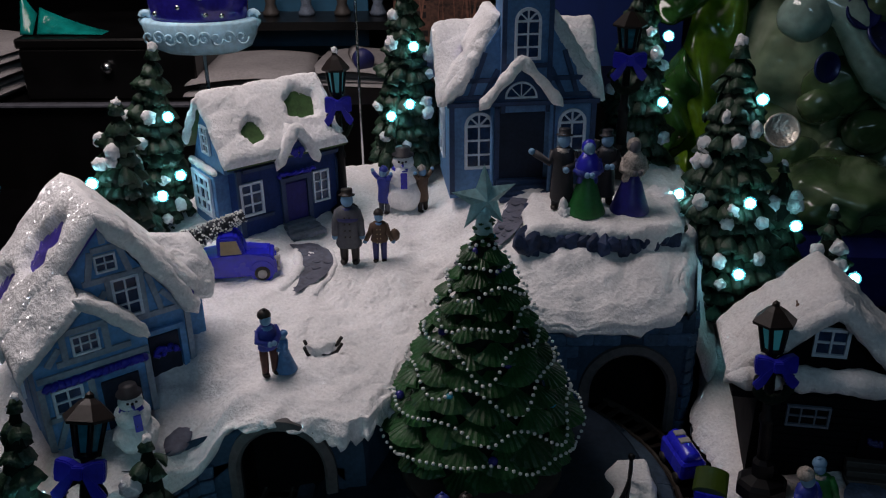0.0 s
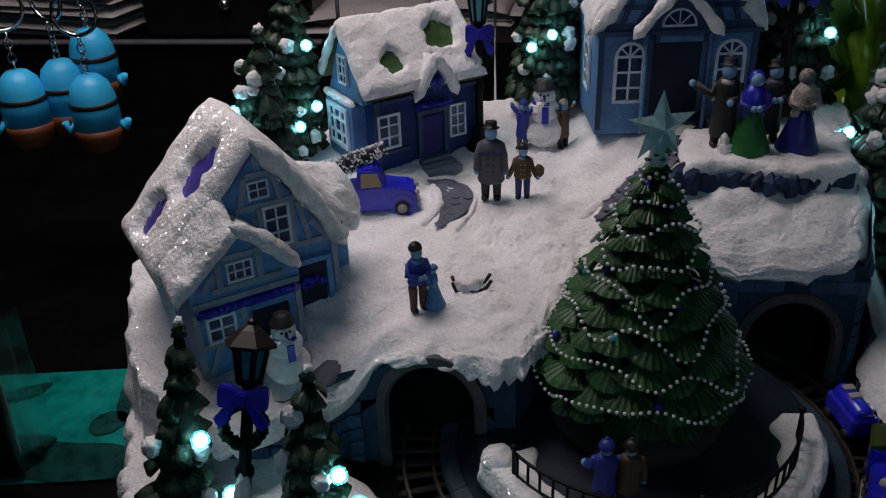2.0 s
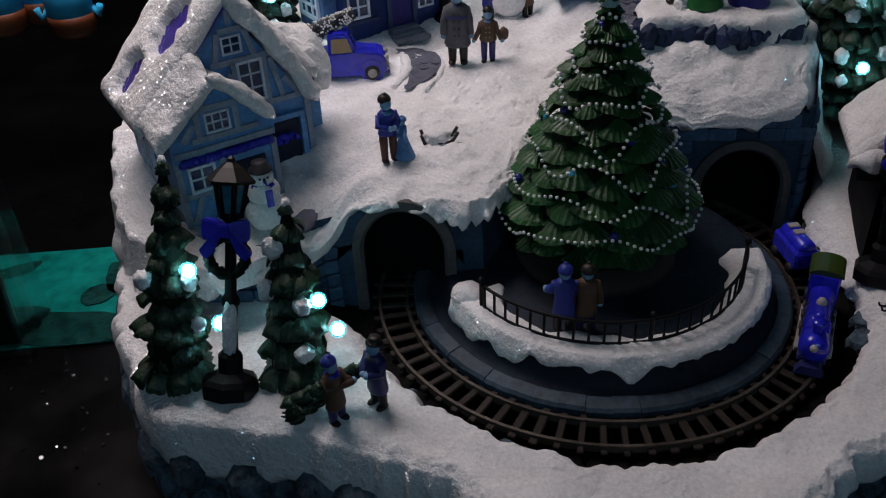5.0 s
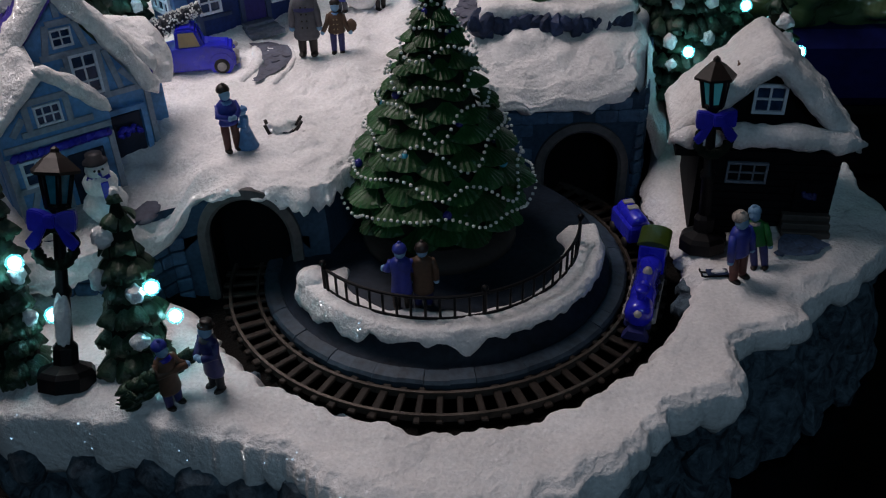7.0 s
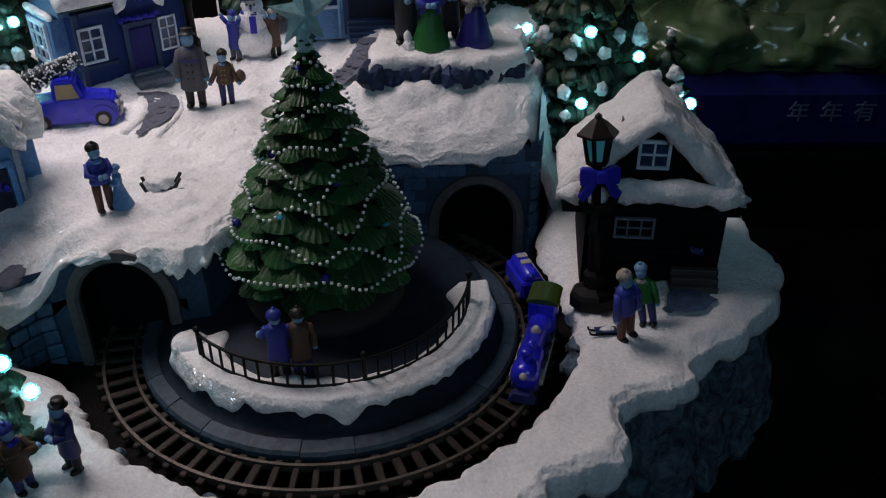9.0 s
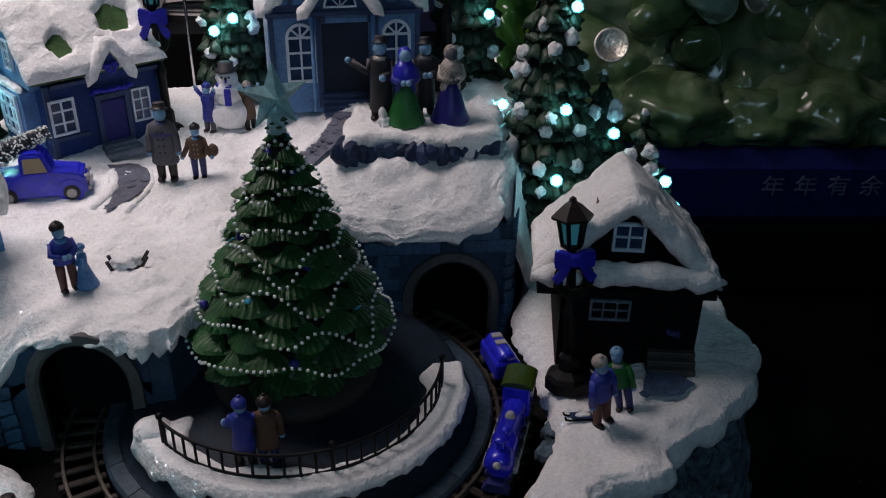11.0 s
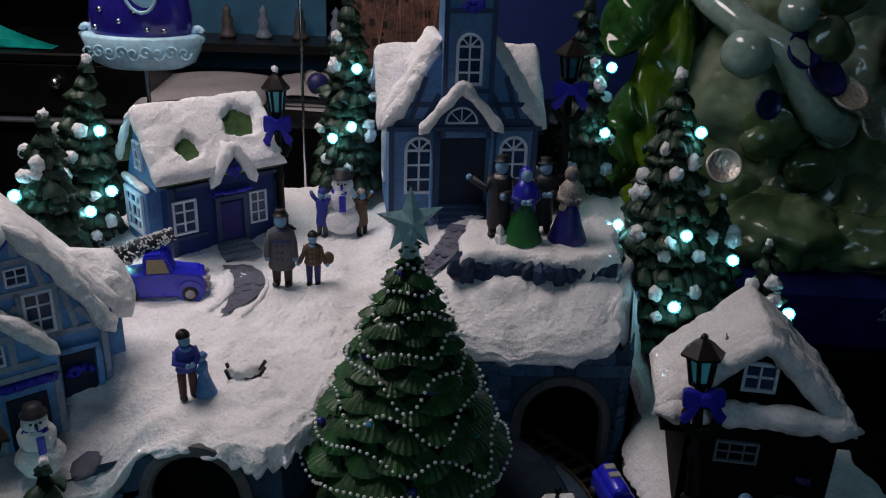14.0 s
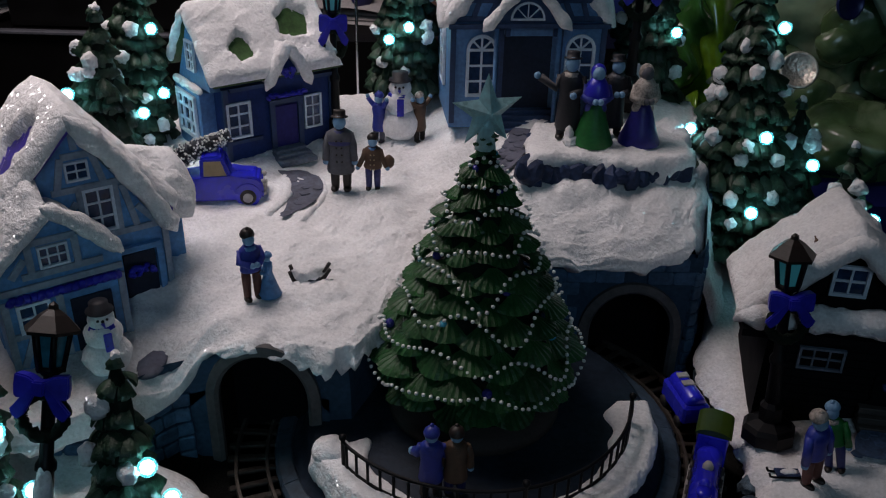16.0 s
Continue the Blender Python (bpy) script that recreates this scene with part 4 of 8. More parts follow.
# ---------------------------------------------------------------- street lamps
def street_lamp(m, height, label, lit=True, wreath=True):
    lamp = thing("street_lamp", m, label, "street lamp", "village street lamps")
    k = height / 0.095
    bm = bmesh.new()
    add_lathe(bm, [(0.0115 * k, 0.0), (0.0115 * k, 0.0055 * k), (0.0100 * k, 0.0075 * k), (0.0050 * k, 0.0095 * k), (0.0050 * k, 0.016 * k), (0.0034 * k, 0.018 * k)], 8, smooth=False)
    part("lamp_base", bm, M_IRON, lamp, "black octagonal foot")
    bm = bmesh.new()
    add_lathe(bm, [(0.0032 * k, 0.014 * k), (0.0028 * k, 0.036 * k), (0.0036 * k, 0.037 * k), (0.0036 * k, 0.039 * k), (0.0024 * k, 0.041 * k), (0.0022 * k, 0.069 * k), (0.0048 * k, 0.072 * k)], 10)
    part("pole", bm, M_IRON, lamp)
    z0, z1 = 0.072 * k, 0.0855 * k
    bm = bmesh.new()
    add_lathe(bm, [(0.0040 * k, z0), (0.0060 * k, z1)], 6, smooth=False)
    part("lantern_glass", bm, M_LANTERN if lit else M_LANTERN_DIM, lamp, "teal lantern glass")
    bm = bmesh.new()
    for i in range(6):
        a = math.pi * i / 3
        add_tube(bm, [(0.0042 * k * math.cos(a), 0.0042 * k * math.sin(a), z0), (0.0063 * k * math.cos(a), 0.0063 * k * math.sin(a), z1)], 0.0011 * k, 5)
    add_lathe(bm, [(0.0052 * k, z0 - 0.001 * k), (0.0050 * k, z0 + 0.001 * k)], 6)
    part("lantern_frame", bm, M_IRON, lamp)
    bm = bmesh.new()
    add_lathe(bm, [(0.0094 * k, z1 - 0.0012 * k), (0.0096 * k, z1), (0.0045 * k, z1 + 0.0048 * k), (0.0018 * k, z1 + 0.0066 * k), (0.0016 * k, z1 + 0.0080 * k), (0.0, z1 + 0.0092 * k)], 6, smooth=False)
    part("lantern_cap", bm, M_ROOFBROWN, lamp, "bronze-brown pointed cap")
    if wreath:
        bm = bmesh.new()
        for sx in (-1, 1):
            m2 = Matrix.Scale(sx * k, 4, (1, 0, 0)) @ Matrix.Scale(k, 4, (0, 1, 0)) @ Matrix.Scale(k, 4, (0, 0, 1))
            add_prism(bm, [(0.0008, -0.0016), (0.0045, -0.0036), (0.0088, -0.0036), (0.0092, 0.0), (0.0088, 0.0040), (0.0045, 0.0036), (0.0008, 0.0020)], 0.0044, m2 @ T(0, -0.0085, 0) @ Matrix.Rotation(sx * 0.0 + 0.18, 4, "Z"))
            add_prism(bm, [(0.0004, 0.0), (0.0028, 0.0005), (0.0100, -0.0078), (0.0082, -0.0088), (0.0076, -0.0108), (0.0046, -0.0085)], 0.0016, m2 @ T(0, -0.0082, 0) @ Matrix.Rotation(0.10, 4, "X"))
        add_box(bm, 0.0040 * k, 0.0050 * k, 0.0046 * k, T(0, -0.0072 * k, -0.0022 * k))
        bmesh.ops.bevel(bm, geom=list(bm.edges), offset=0.0005, segments=2, affect="EDGES", clamp_overlap=True)
        ob = part("bow", bm, M_BOW, lamp, "royal blue ribbon bow")
        ob.matrix_basis = T(0, 0, 0.0670 * k) @ Matrix.Diagonal((1.04, 1, 1.08, 1))
        bm = bmesh.new()
        rr = random.Random(3)
        add_tube(bm, [(0.0072 * k * math.cos(a), -0.0045 * k, 0.0072 * k * math.sin(a)) for a in [2 * math.pi * i / 48 for i in range(48)]], 0.0021 * k, 10, True)
        for v in bm.verts:
            v.co += Vector((rr.uniform(-1, 1), rr.uniform(-1, 1), rr.uniform(-1, 1))) * 0.0006 * k
        ob = part("wreath", bm, M_FIRSHADE_WREATH, lamp, "dark green wreath ring")
        ob.matrix_basis = T(0, 0, 0.0570 * k)
    return lamp


lamp_a = street_lamp(leaning((-0.1455, 0.2200, 0.1180), (-0.1395, 0.2570, 0.2075)), 0.0980, "black street lamp with blue bow beside two firs", False)
street_lamp(leaning((0.1375, 0.3060, 0.1180), (0.1340, 0.3180, 0.2130)), 0.0955, "black street lamp with blue bow before the dark cabin")
bm = bmesh.new()
add_ball(bm, 0.0052, T(0.0004, -0.0022, 0.0285), 3, 0.25, 2.0, (0.62, 0.50, 2.5))
part("snow_dab", bm, SNOW, lamp_a, "snow frozen to the lower pole")
lamp_b = street_lamp(pose(-0.0750, 0.5060, 0.1690, 0, 0, 10) @ Matrix.Diagonal((0.76, 0.76, 1, 1)), 0.110, "black street lamp with blue bow beside the navy house")
bm = bmesh.new()
add_ball(bm, 0.0026, T(0, 0, 0.1095), 2, 0.5, 2.0, (1, 1, 0.9))
part("snow_dab", bm, SNOW, lamp_b)
street_lamp(pose(0.0960, 0.4900, 0.2060, 0, 0, 0), 0.100, "black street lamp with blue bow beside the church", False)


# ---------------------------------------------------------------- house parts
def window(parent, m, w, h, nx, ny, arch=False, frame_mat=None, pane_mat=None):
    """A window on the wall plane of m (its y points into the house): frame, muntins, and a pane behind."""
    bar = min(w, h) * 0.10
    sq = h - w / 2 if arch else h

    def outline(inset):
        if arch:
            r = w / 2 - inset
            return [(-r, inset), (r, inset)] + [(r * math.cos(math.pi * i / 12), sq + r * math.sin(math.pi * i / 12)) for i in range(13)]
        return [(-w / 2 + inset, inset), (w / 2 - inset, inset), (w / 2 - inset, h - inset), (-w / 2 + inset, h - inset)]

    bm = bmesh.new()
    loops = [[bm.verts.new(m @ Vector((x, y, z))) for x, z in outline(inset)] for inset, y in ((0, 0.0), (0, -0.0016), (bar, -0.0016), (bar, 0.0))]
    for a, b in zip(loops, loops[1:]):
        for i in range(len(a)):
            k = (i + 1) % len(a)
            bm.faces.new([a[i], a[k], b[k], b[i]])
    mat = frame_mat or M_WIN
    win = part("window", bm, mat, parent)

    def muntin(sx, sz, mm):
        bm = bmesh.new()
        add_box(bm, sx, 0.0012, sz, mm)
        part("muntin", bm, mat, win)

    if arch:
        muntin(w - 2 * bar, bar * 0.8, m @ T(0, -0.0006, sq - bar * 0.4))
        for a in (45, 90, 135):
            muntin(bar * 0.6, w / 2 - bar * 0.5, m @ T(0, -0.0006, sq) @ pose(0, 0, 0, 0, 90 - a, 0))
    for i in range(1, nx):
        muntin(bar * 0.65, sq - bar, m @ T(-w / 2 + w * i / nx, -0.0006, bar * 0.5))
    for j in range(1, ny):
        muntin(w - bar, bar * 0.65, m @ T(0, -0.00055, sq * j / ny - bar * 0.3))
    bm = bmesh.new()
    add_prism(bm, outline(bar * 0.5), 0.0006, m @ T(0, -0.0003, 0))
    part("pane", bm, pane_mat or M_PANE, win)
    return win


def beam(bm, m, x0, z0, x1, z1, w=0.0027, deep=0.0012):
    """A timber on the wall plane of m from (x0, z0) to (x1, z1)."""
    d = Vector((x1 - x0, 0, z1 - z0))
    add_box(bm, w, deep, d.length, m @ T(x0, -deep / 2, z0) @ pose(0, 0, 0, 0, math.degrees(math.atan2(d.x, d.z)), 0))


def add_shingles(bm, place, rows_n, cols_n, area):
    """Rounded roof tiles over the part (s0, s1, t0, t1) of a roof surface."""
    s0, s1, t0, t1 = area
    for i in range(rows_n):
        for j in range(cols_n):
            s, t = s0 + (s1 - s0) * (i + 0.5) / rows_n, t0 + (t1 - t0) * (j + (0.25 if i % 2 else 0.75)) / cols_n
            p, nn = place(s, min(1, max(0, t)))
            q = place(min(1, s + 0.001), min(1, max(0, t)))[0]
            down = (q - p).normalized()
            side = nn.cross(down)
            w = (place(s, t1)[0] - place(s, t0)[0]).length / cols_n
            h = (place(s1, t)[0] - place(s0, t)[0]).length / rows_n
            fr = [bm.verts.new(p + side * (w * 0.48 * a) + down * (h * b) + nn * c) for a, b, c in ((-1, -0.6, 0.0001), (1, -0.6, 0.0001), (1, 0.3, 0.0008), (0.5, 0.62, 0.0010), (-0.5, 0.62, 0.0010), (-1, 0.3, 0.0008))]
            bm.faces.new(fr)


def gable_roof(house, half, rise, y0, y1, eave_z, snow, roof_mat, holes=(), left=None, right=None, lump=0.35, peak_x=0.0, shingles=(), ns=44, nt=34, drop=0.35):
    """A pitched roof with its ridge along y: boards, tiles where bare, thick snow on top. left, right: widths from the ridge."""
    left, right = left or half, right or half
    ridge = eave_z + rise

    def surf(s, t):
        wob = 0.0016 * noise.noise(Vector((s * 7, t * 3, 1.3))) + 0.0009 * noise.noise(Vector((s * 22, t * 9, 4.1)))
        y = y0 + (y1 - y0) * t + wob * (1 if t < 0.5 else -1) * abs(2 * t - 1)
        if s < 0.5:
            k = 1 - s / 0.5
            x, z, nn = peak_x - left * k, ridge - rise * k * (left / half) ** drop, Vector((-rise, 0, left))
        else:
            k = (s - 0.5) / 0.5
            x, z, nn = peak_x + right * k, ridge - rise * k * (right / half) ** drop, Vector((rise, 0, right))
        f = abs(s - 0.5) * 2
        if f < 0.16:
            nn = (nn.normalized() * (f / 0.16) + Vector((0, 0, 1)) * (1 - f / 0.16))
        return Vector((x, y, z)), nn.normalized()

    bm = bmesh.new()
    poly = []
    for s in (0.02, 0.5, 0.98):
        p = surf(s, 0.5)[0]
        poly.append((p.x, p.z - 0.0006))
    poly += [(x, z - 0.0022) for x, z in reversed(poly)]
    add_prism(bm, poly, (y1 - y0) * 0.96, T(0, y0 + (y1 - y0) * 0.02, 0))
    roof = part("roof", bm, roof_mat, house)
    for area, rn, cn in shingles:
        bm = bmesh.new()
        add_shingles(bm, surf, rn, cn, area)
        part("shingles", bm, roof_mat, house)
    bm = bmesh.new()
    add_sheet(bm, surf, ns, nt, snow, snow * 1.4, holes, lump, 120, grain=0.0006)
    part("roof_snow", bm, SNOW, house, "thick glittering snow on the roof")
    return surf


def snow_roll(house, pts, r, name="snow_edge"):
    """A lumpy roll of snow along a line."""
    bm = bmesh.new()
    pts = [Vector(p) for p in pts]
    fine = []
    for a, b in zip(pts, pts[1:]):
        n = max(2, int((b - a).length / (r * 0.30)))
        fine += [a.lerp(b, i / n) for i in range(n)]
    fine.append(pts[-1])
    for _ in range(3):
        fine = [fine[0]] + [(fine[i - 1] + fine[i] * 2 + fine[i + 1]) / 4 for i in range(1, len(fine) - 1)] + [fine[-1]]
    first, last = fine[0] - fine[1], fine[-1] - fine[-2]
    fine = [fine[0] + first.normalized() * r * 0.8] + fine + [fine[-1] + last.normalized() * r * 0.8]
    rings, seg = [], 12
    for i, p in enumerate(fine):
        d = (fine[min(i + 1, len(fine) - 1)] - fine[max(i - 1, 0)]).normalized()
        s = d.cross(Vector((0, 0, 1))).normalized()
        u = s.cross(d)
        e = min(i, len(fine) - 1 - i) / 4
        k = math.sqrt(max(0.02, 1 - (1 - min(1, e)) ** 2)) * (1 + 0.30 * noise.noise(p * 130))
        ring = []
        for q in range(seg):
            o = (math.cos(2 * math.pi * q / seg) * s + math.sin(2 * math.pi * q / seg) * u) * r * k
            ring.append(bm.verts.new(p + o * (1 + 0.22 * noise.noise((p + o) * 210))))
        rings.append(ring)
    for a, b in zip(rings, rings[1:]):
        for q in range(seg):
            bm.faces.new([a[q], a[(q + 1) % seg], b[(q + 1) % seg], b[q]]).smooth = True
    bm.faces.new(rings[0][::-1])
    bm.faces.new(rings[-1])
    return part(name, bm, SNOW, house)


# ---------------------------------------------------------------- house A: half-timbered shop
A = thing("half_timbered_house", pose(-0.1585, 0.3295, 0.1515, 0, 0, 37), "sky-blue half-timbered house with thick snow on its roof", "house", "village houses")
bm = bmesh.new()
add_prism(bm, [(-0.0400, 0.0), (0.0335, 0.0), (0.0335, 0.0400), (0.0015, 0.0905), (-0.0400, 0.0470)], 0.050)
part("wall", bm, M_BLUE_A, A)
bm = bmesh.new()
add_box(bm, 0.0475, 0.0190, 0.0420, T(-0.0158, -0.0090, -0.0080))
ground_floor = part("ground_floor", bm, M_BLUE_A, A)
bm = bmesh.new()
add_box(bm, 0.0165, 0.0012, 0.0270, T(-0.0060, -0.0188, 0.0), 0.0003)
part("shop_window", bm, M_DOORDARK, ground_floor, "dark shop window")
bm = bmesh.new()
add_prism(bm, [(-0.0400, 0.0335), (-0.0395, 0.0460), (-0.0160, 0.0655), (0.0085, 0.0420), (0.0085, 0.0375)], 0.022, T(0, -0.0195, 0))
part("porch", bm, M_BLUE_A, A, "gabled porch front")
bm = bmesh.new()
for a in ((0.0335, 0.0, 0.0335, 0.040), (-0.024, 0.0425, 0.0330, 0.0425), (-0.010, 0.0660, 0.0180, 0.0660), (0.0006, 0.043, 0.0006, 0.066), (0.0150, 0.043, 0.0150, 0.066), (0.0220, 0.044, 0.0180, 0.064), (0.0300, 0.044, 0.0230, 0.053),
          (-0.0075, 0.067, -0.0045, 0.080), (0.0110, 0.067, 0.0080, 0.080), (-0.004, 0.0805, 0.007, 0.0805), (-0.012, 0.047, -0.001, 0.060), (0.0015, 0.083, 0.0015, 0.090)):
    beam(bm, T(0, 0, 0), *a)
for a in ((-0.039, 0.0375, 0.008, 0.0375), (-0.030, 0.0425, 0.001, 0.0425), (-0.0262, 0.043, -0.0262, 0.056), (-0.0085, 0.043, -0.0085, 0.056), (-0.026, 0.0562, -0.008, 0.0562), (-0.034, 0.043, -0.028, 0.050)):
    beam(bm, T(0, -0.0195, 0), *a)
for x in (-0.0385, -0.018, 0.0070):
    beam(bm, T(0, -0.0185, 0), x, -0.008, x, 0.0335, 0.0028)
for a in ((-0.036, 0.002, -0.030, 0.016), (-0.020, 0.002, -0.026, 0.016), (-0.0385, 0.0165, -0.018, 0.0165)):
    beam(bm, T(0, -0.0185, 0), *a)
part("timber_frame", bm, M_TRIM_A, A, "grey timber framing")
window(A, T(0.0078, 0, 0.0445), 0.0125, 0.0205, 2, 3)
window(A, T(0.0012, 0, 0.0695), 0.0095, 0.0085, 2, 2)
window(A, T(-0.0172, -0.0195, 0.0445), 0.0115, 0.0095, 3, 2)
window(A, T(-0.0282, -0.0185, 0.0175), 0.0130, 0.0130, 2, 2)
window(A, pose(-0.0402, 0.024, 0.012, 0, 0, -90), 0.022, 0.026, 3, 3)
bm = bmesh.new()
add_box(bm, 0.0145, 0.0020, 0.0310, T(0.0205, -0.0004, 0.0), 0.0004)
door = part("door", bm, M_DOORDARK, A, "dark shop door with a blue garland")
bm = bmesh.new()
rr = random.Random(8)
for i in range(26):
    add_ball(bm, 0.0014, T(0.0205 + rr.uniform(-0.0055, 0.0055), -0.0028, 0.0215 + rr.uniform(-0.001, 0.003)), 1, 0.5, 2)
part("garland", bm, M_BOW, door)
bm = bmesh.new()
for x in (0.0115, 0.0295):
    add_box(bm, 0.0026, 0.0030, 0.0345, T(x, -0.0012, 0))
add_box(bm, 0.0206, 0.0030, 0.0026, T(0.0205, -0.0012, 0.0320))
part("door_frame", bm, M_BLUE_A, A)
bm = bmesh.new()
add_tube(bm, [(-0.037 + 0.043 * i / 70, -0.0205 + rr.uniform(-0.0005, 0.0005), 0.0335 + rr.uniform(-0.0005, 0.0005)) for i in range(71)], 0.0019, 6)
part("awning_garland", bm, M_BOW, A, "blue garland under the porch")
gable_roof(A, 0.044, 0.0500, -0.0060, 0.0560, 0.0460, 0.0058, M_SHINGLE_P, [(0.325, 0.40, 0.105, 0.185), (0.125, 0.60, 0.075, 0.150)], left=0.050, right=0.037,
           shingles=[((0.20, 0.44, 0.20, 0.62), 8, 6), ((0.05, 0.22, 0.45, 0.76), 6, 5)], peak_x=0.0015, ns=56, nt=40)
bm = bmesh.new()
add_box(bm, 0.014, 0.028, 0.038, T(0.0395, 0.0280, 0.0))
part("side_wing", bm, M_BLUE_A, A)
bm = bmesh.new()
def wing_a(s, t):
    """Snow of the side wing, from its ridge down to its eave."""
    hi = Vector((0.0180, 0.0300, 0.0725)).lerp(Vector((0.0500, 0.0300, 0.0640)), t)
    lo = Vector((0.0320, 0.0075, 0.0400)).lerp(Vector((0.0500, 0.0095, 0.0360)), t)
    p = hi.lerp(lo, s)
    p.y -= 0.004 * math.sin(math.pi * s)
    p.x += 0.004 * math.sin(math.pi * s) * t
    return p, Vector((0.25, -0.74, 0.62)).normalized()


add_sheet(bm, wing_a, 28, 28, 0.0055, 0.007, (), 0.4, 120, grain=0.0009)
part("roof_snow", bm, SNOW, A)
snow_roll(A, [(0.0010, -0.0055, 0.0965), (0.0150, -0.0060, 0.0790), (0.0275, -0.0060, 0.0585), (0.0355, -0.0060, 0.0420)], 0.0044)
# porch roof: its left side runs into the great roof, its right side ends in a roll of snow


def porch_a(s, t):
    x = -0.0460 + 0.0300 * s
    low, high = 0.0410 + 0.0258 * s, 0.0945 - 1.046 * (0.0015 - x)
    z = low + (high - low) * smooth01(0.05, 0.62, t)
    return Vector((x, -0.0235 + 0.036 * t + 0.0012 * noise.noise(Vector((s * 6, t * 4, 0))), z)), Vector((-0.62, -0.25, 0.74)).normalized()


bm = bmesh.new()
add_sheet(bm, porch_a, 30, 34, 0.0050, 0.0065, (), 0.35, 120, grain=0.0009)
part("roof_snow", bm, SNOW, A)
snow_roll(A, [(-0.0165, -0.0215, 0.0690), (-0.0060, -0.0210, 0.0610), (0.0075, -0.0205, 0.0455)], 0.0037)
bm = bmesh.new()
add_sheet(bm, lambda s, t: (Vector((-0.0160 + 0.024 * s, -0.0235 + 0.022 * t, 0.0668 - 0.0225 * s)), Vector((0.67, 0, 0.74))), 14, 14, 0.0032, 0.005, (), 0.35, 120)
part("roof_snow", bm, SNOW, A)

# ---------------------------------------------------------------- house B: navy cottage
B = thing("cottage", pose(-0.1030, 0.4875, 0.1690, 0, 0, 38), "navy blue cottage with snow-covered green roof", "house", "village houses")
bm = bmesh.new()
add_box(bm, 0.0695, 0.046, 0.0560, T(-0.00175, 0.023, -0.004))
add_prism(bm, [(-0.033, 0.0480), (0.033, 0.0480), (0.033, 0.0490), (-0.033, 0.0490)], 0.046)
part("wall", bm, M_BLUE_B, B)
# paler than the navy front: glow of nearby bulbs put into the colour
bm = bmesh.new()
add_prism(bm, [(0.001, 0.047), (0.045, 0.047), (0.0235, 0.0850)], 0.0725, pose(-0.0425, 0.0, 0, 0, 0, 0) @ Matrix.Rotation(math.pi / 2, 4, "Z") @ Matrix.Scale(-1, 4, (0, 1, 0)))
part("gable_wall", bm, M_BLUE_C, B)


def roof_b(s, t):
    """s runs from the front eave over the ridge to the back eave, t along the ridge."""
    x = -0.0460 + 0.0820 * t + 0.0014 * noise.noise(Vector((s * 8, t * 3, 7)))
    k = abs(s - 0.5) / 0.5
    y = 0.0235 - (0.0320 if s < 0.5 else 0.028) * k * (1 if s < 0.5 else -1)
    z = 0.0875 - 0.0340 * k
    nn = Vector((0, -0.034 if s < 0.5 else 0.034, 0.032))
    if k < 0.16:
        nn = nn.normalized() * (k / 0.16) + Vector((0, 0, 1)) * (1 - k / 0.16)
    return Vector((x, y, z)), nn.normalized()


bm = bmesh.new()
poly = [(-0.0080, 0.0540), (0.0235, 0.0873), (0.051, 0.0540), (0.051, 0.0520), (0.0235, 0.0853), (-0.0080, 0.0520)]
add_prism(bm, poly, 0.0790, pose(-0.0445, 0.0, 0, 0, 0, 0) @ Matrix.Rotation(math.pi / 2, 4, "Z") @ Matrix.Scale(-1, 4, (0, 1, 0)))
part("roof", bm, M_SHINGLE_G, B)
bm = bmesh.new()
add_shingles(bm, roof_b, 5, 4, (0.42, 0.14, 0.60, 0.92))
add_shingles(bm, roof_b, 5, 4, (0.34, 0.06, 0.16, 0.42))
part("shingles", bm, M_SHINGLE_G, B, "mossy green rounded shingles")
bm = bmesh.new()
add_sheet(bm, roof_b, 56, 44, 0.0050, 0.0065, [(0.325, 0.735, 0.105, 0.110), (0.205, 0.290, 0.080, 0.080), (0.05, 0.575, 0.13, 0.070)], 0.3, 120, grain=0.0006)
part("roof_snow", bm, SNOW, B, "thick glittering snow on the roof")
# dormer over the door
bm = bmesh.new()
add_prism(bm, [(0.0050, 0.0470), (0.0260, 0.0470), (0.0155, 0.0640)], 0.020, T(-0.0145, -0.0065, 0))
part("dormer", bm, M_BLUE_B, B)
bm = bmesh.new()
for i in range(20):
    add_ball(bm, 0.0015, T(0.0010 + rr.uniform(-0.004, 0.004), -0.0075, 0.0530 + rr.uniform(-0.002, 0.003)), 1, 0.5, 2)
part("garland", bm, M_BOW, B, "blue bow under the dormer")
snow_roll(B, [(-0.0125, -0.0080, 0.0480), (-0.0065, -0.0080, 0.0590), (0.0010, -0.0075, 0.0695), (0.0085, -0.0075, 0.0600), (0.0145, -0.0070, 0.0470)], 0.0033)
bm = bmesh.new()
add_sheet(bm, lambda s, t: (Vector((0.0010 + (s - 0.5) * 0.026, -0.008 + 0.024 * t, 0.0690 - abs(s - 0.5) * 0.040)), Vector((0.85 * (1 if s > 0.5 else -1), 0, 0.6)).normalized()), 16, 12, 0.0035, 0.004, (), 0.3, 120)
part("roof_snow", bm, SNOW, B)
window(B, T(-0.0280, 0, 0.0187), 0.0150, 0.0210, 2, 3)
window(B, T(0.0190, 0, 0.0162), 0.0115, 0.0205, 2, 3)
bm = bmesh.new()
add_box(bm, 0.0145, 0.0016, 0.0310, T(0.0015, -0.0002, 0.0022), 0.0004)
door = part("door", bm, M_DOOR_B, B, "indigo front door")
bm = bmesh.new()
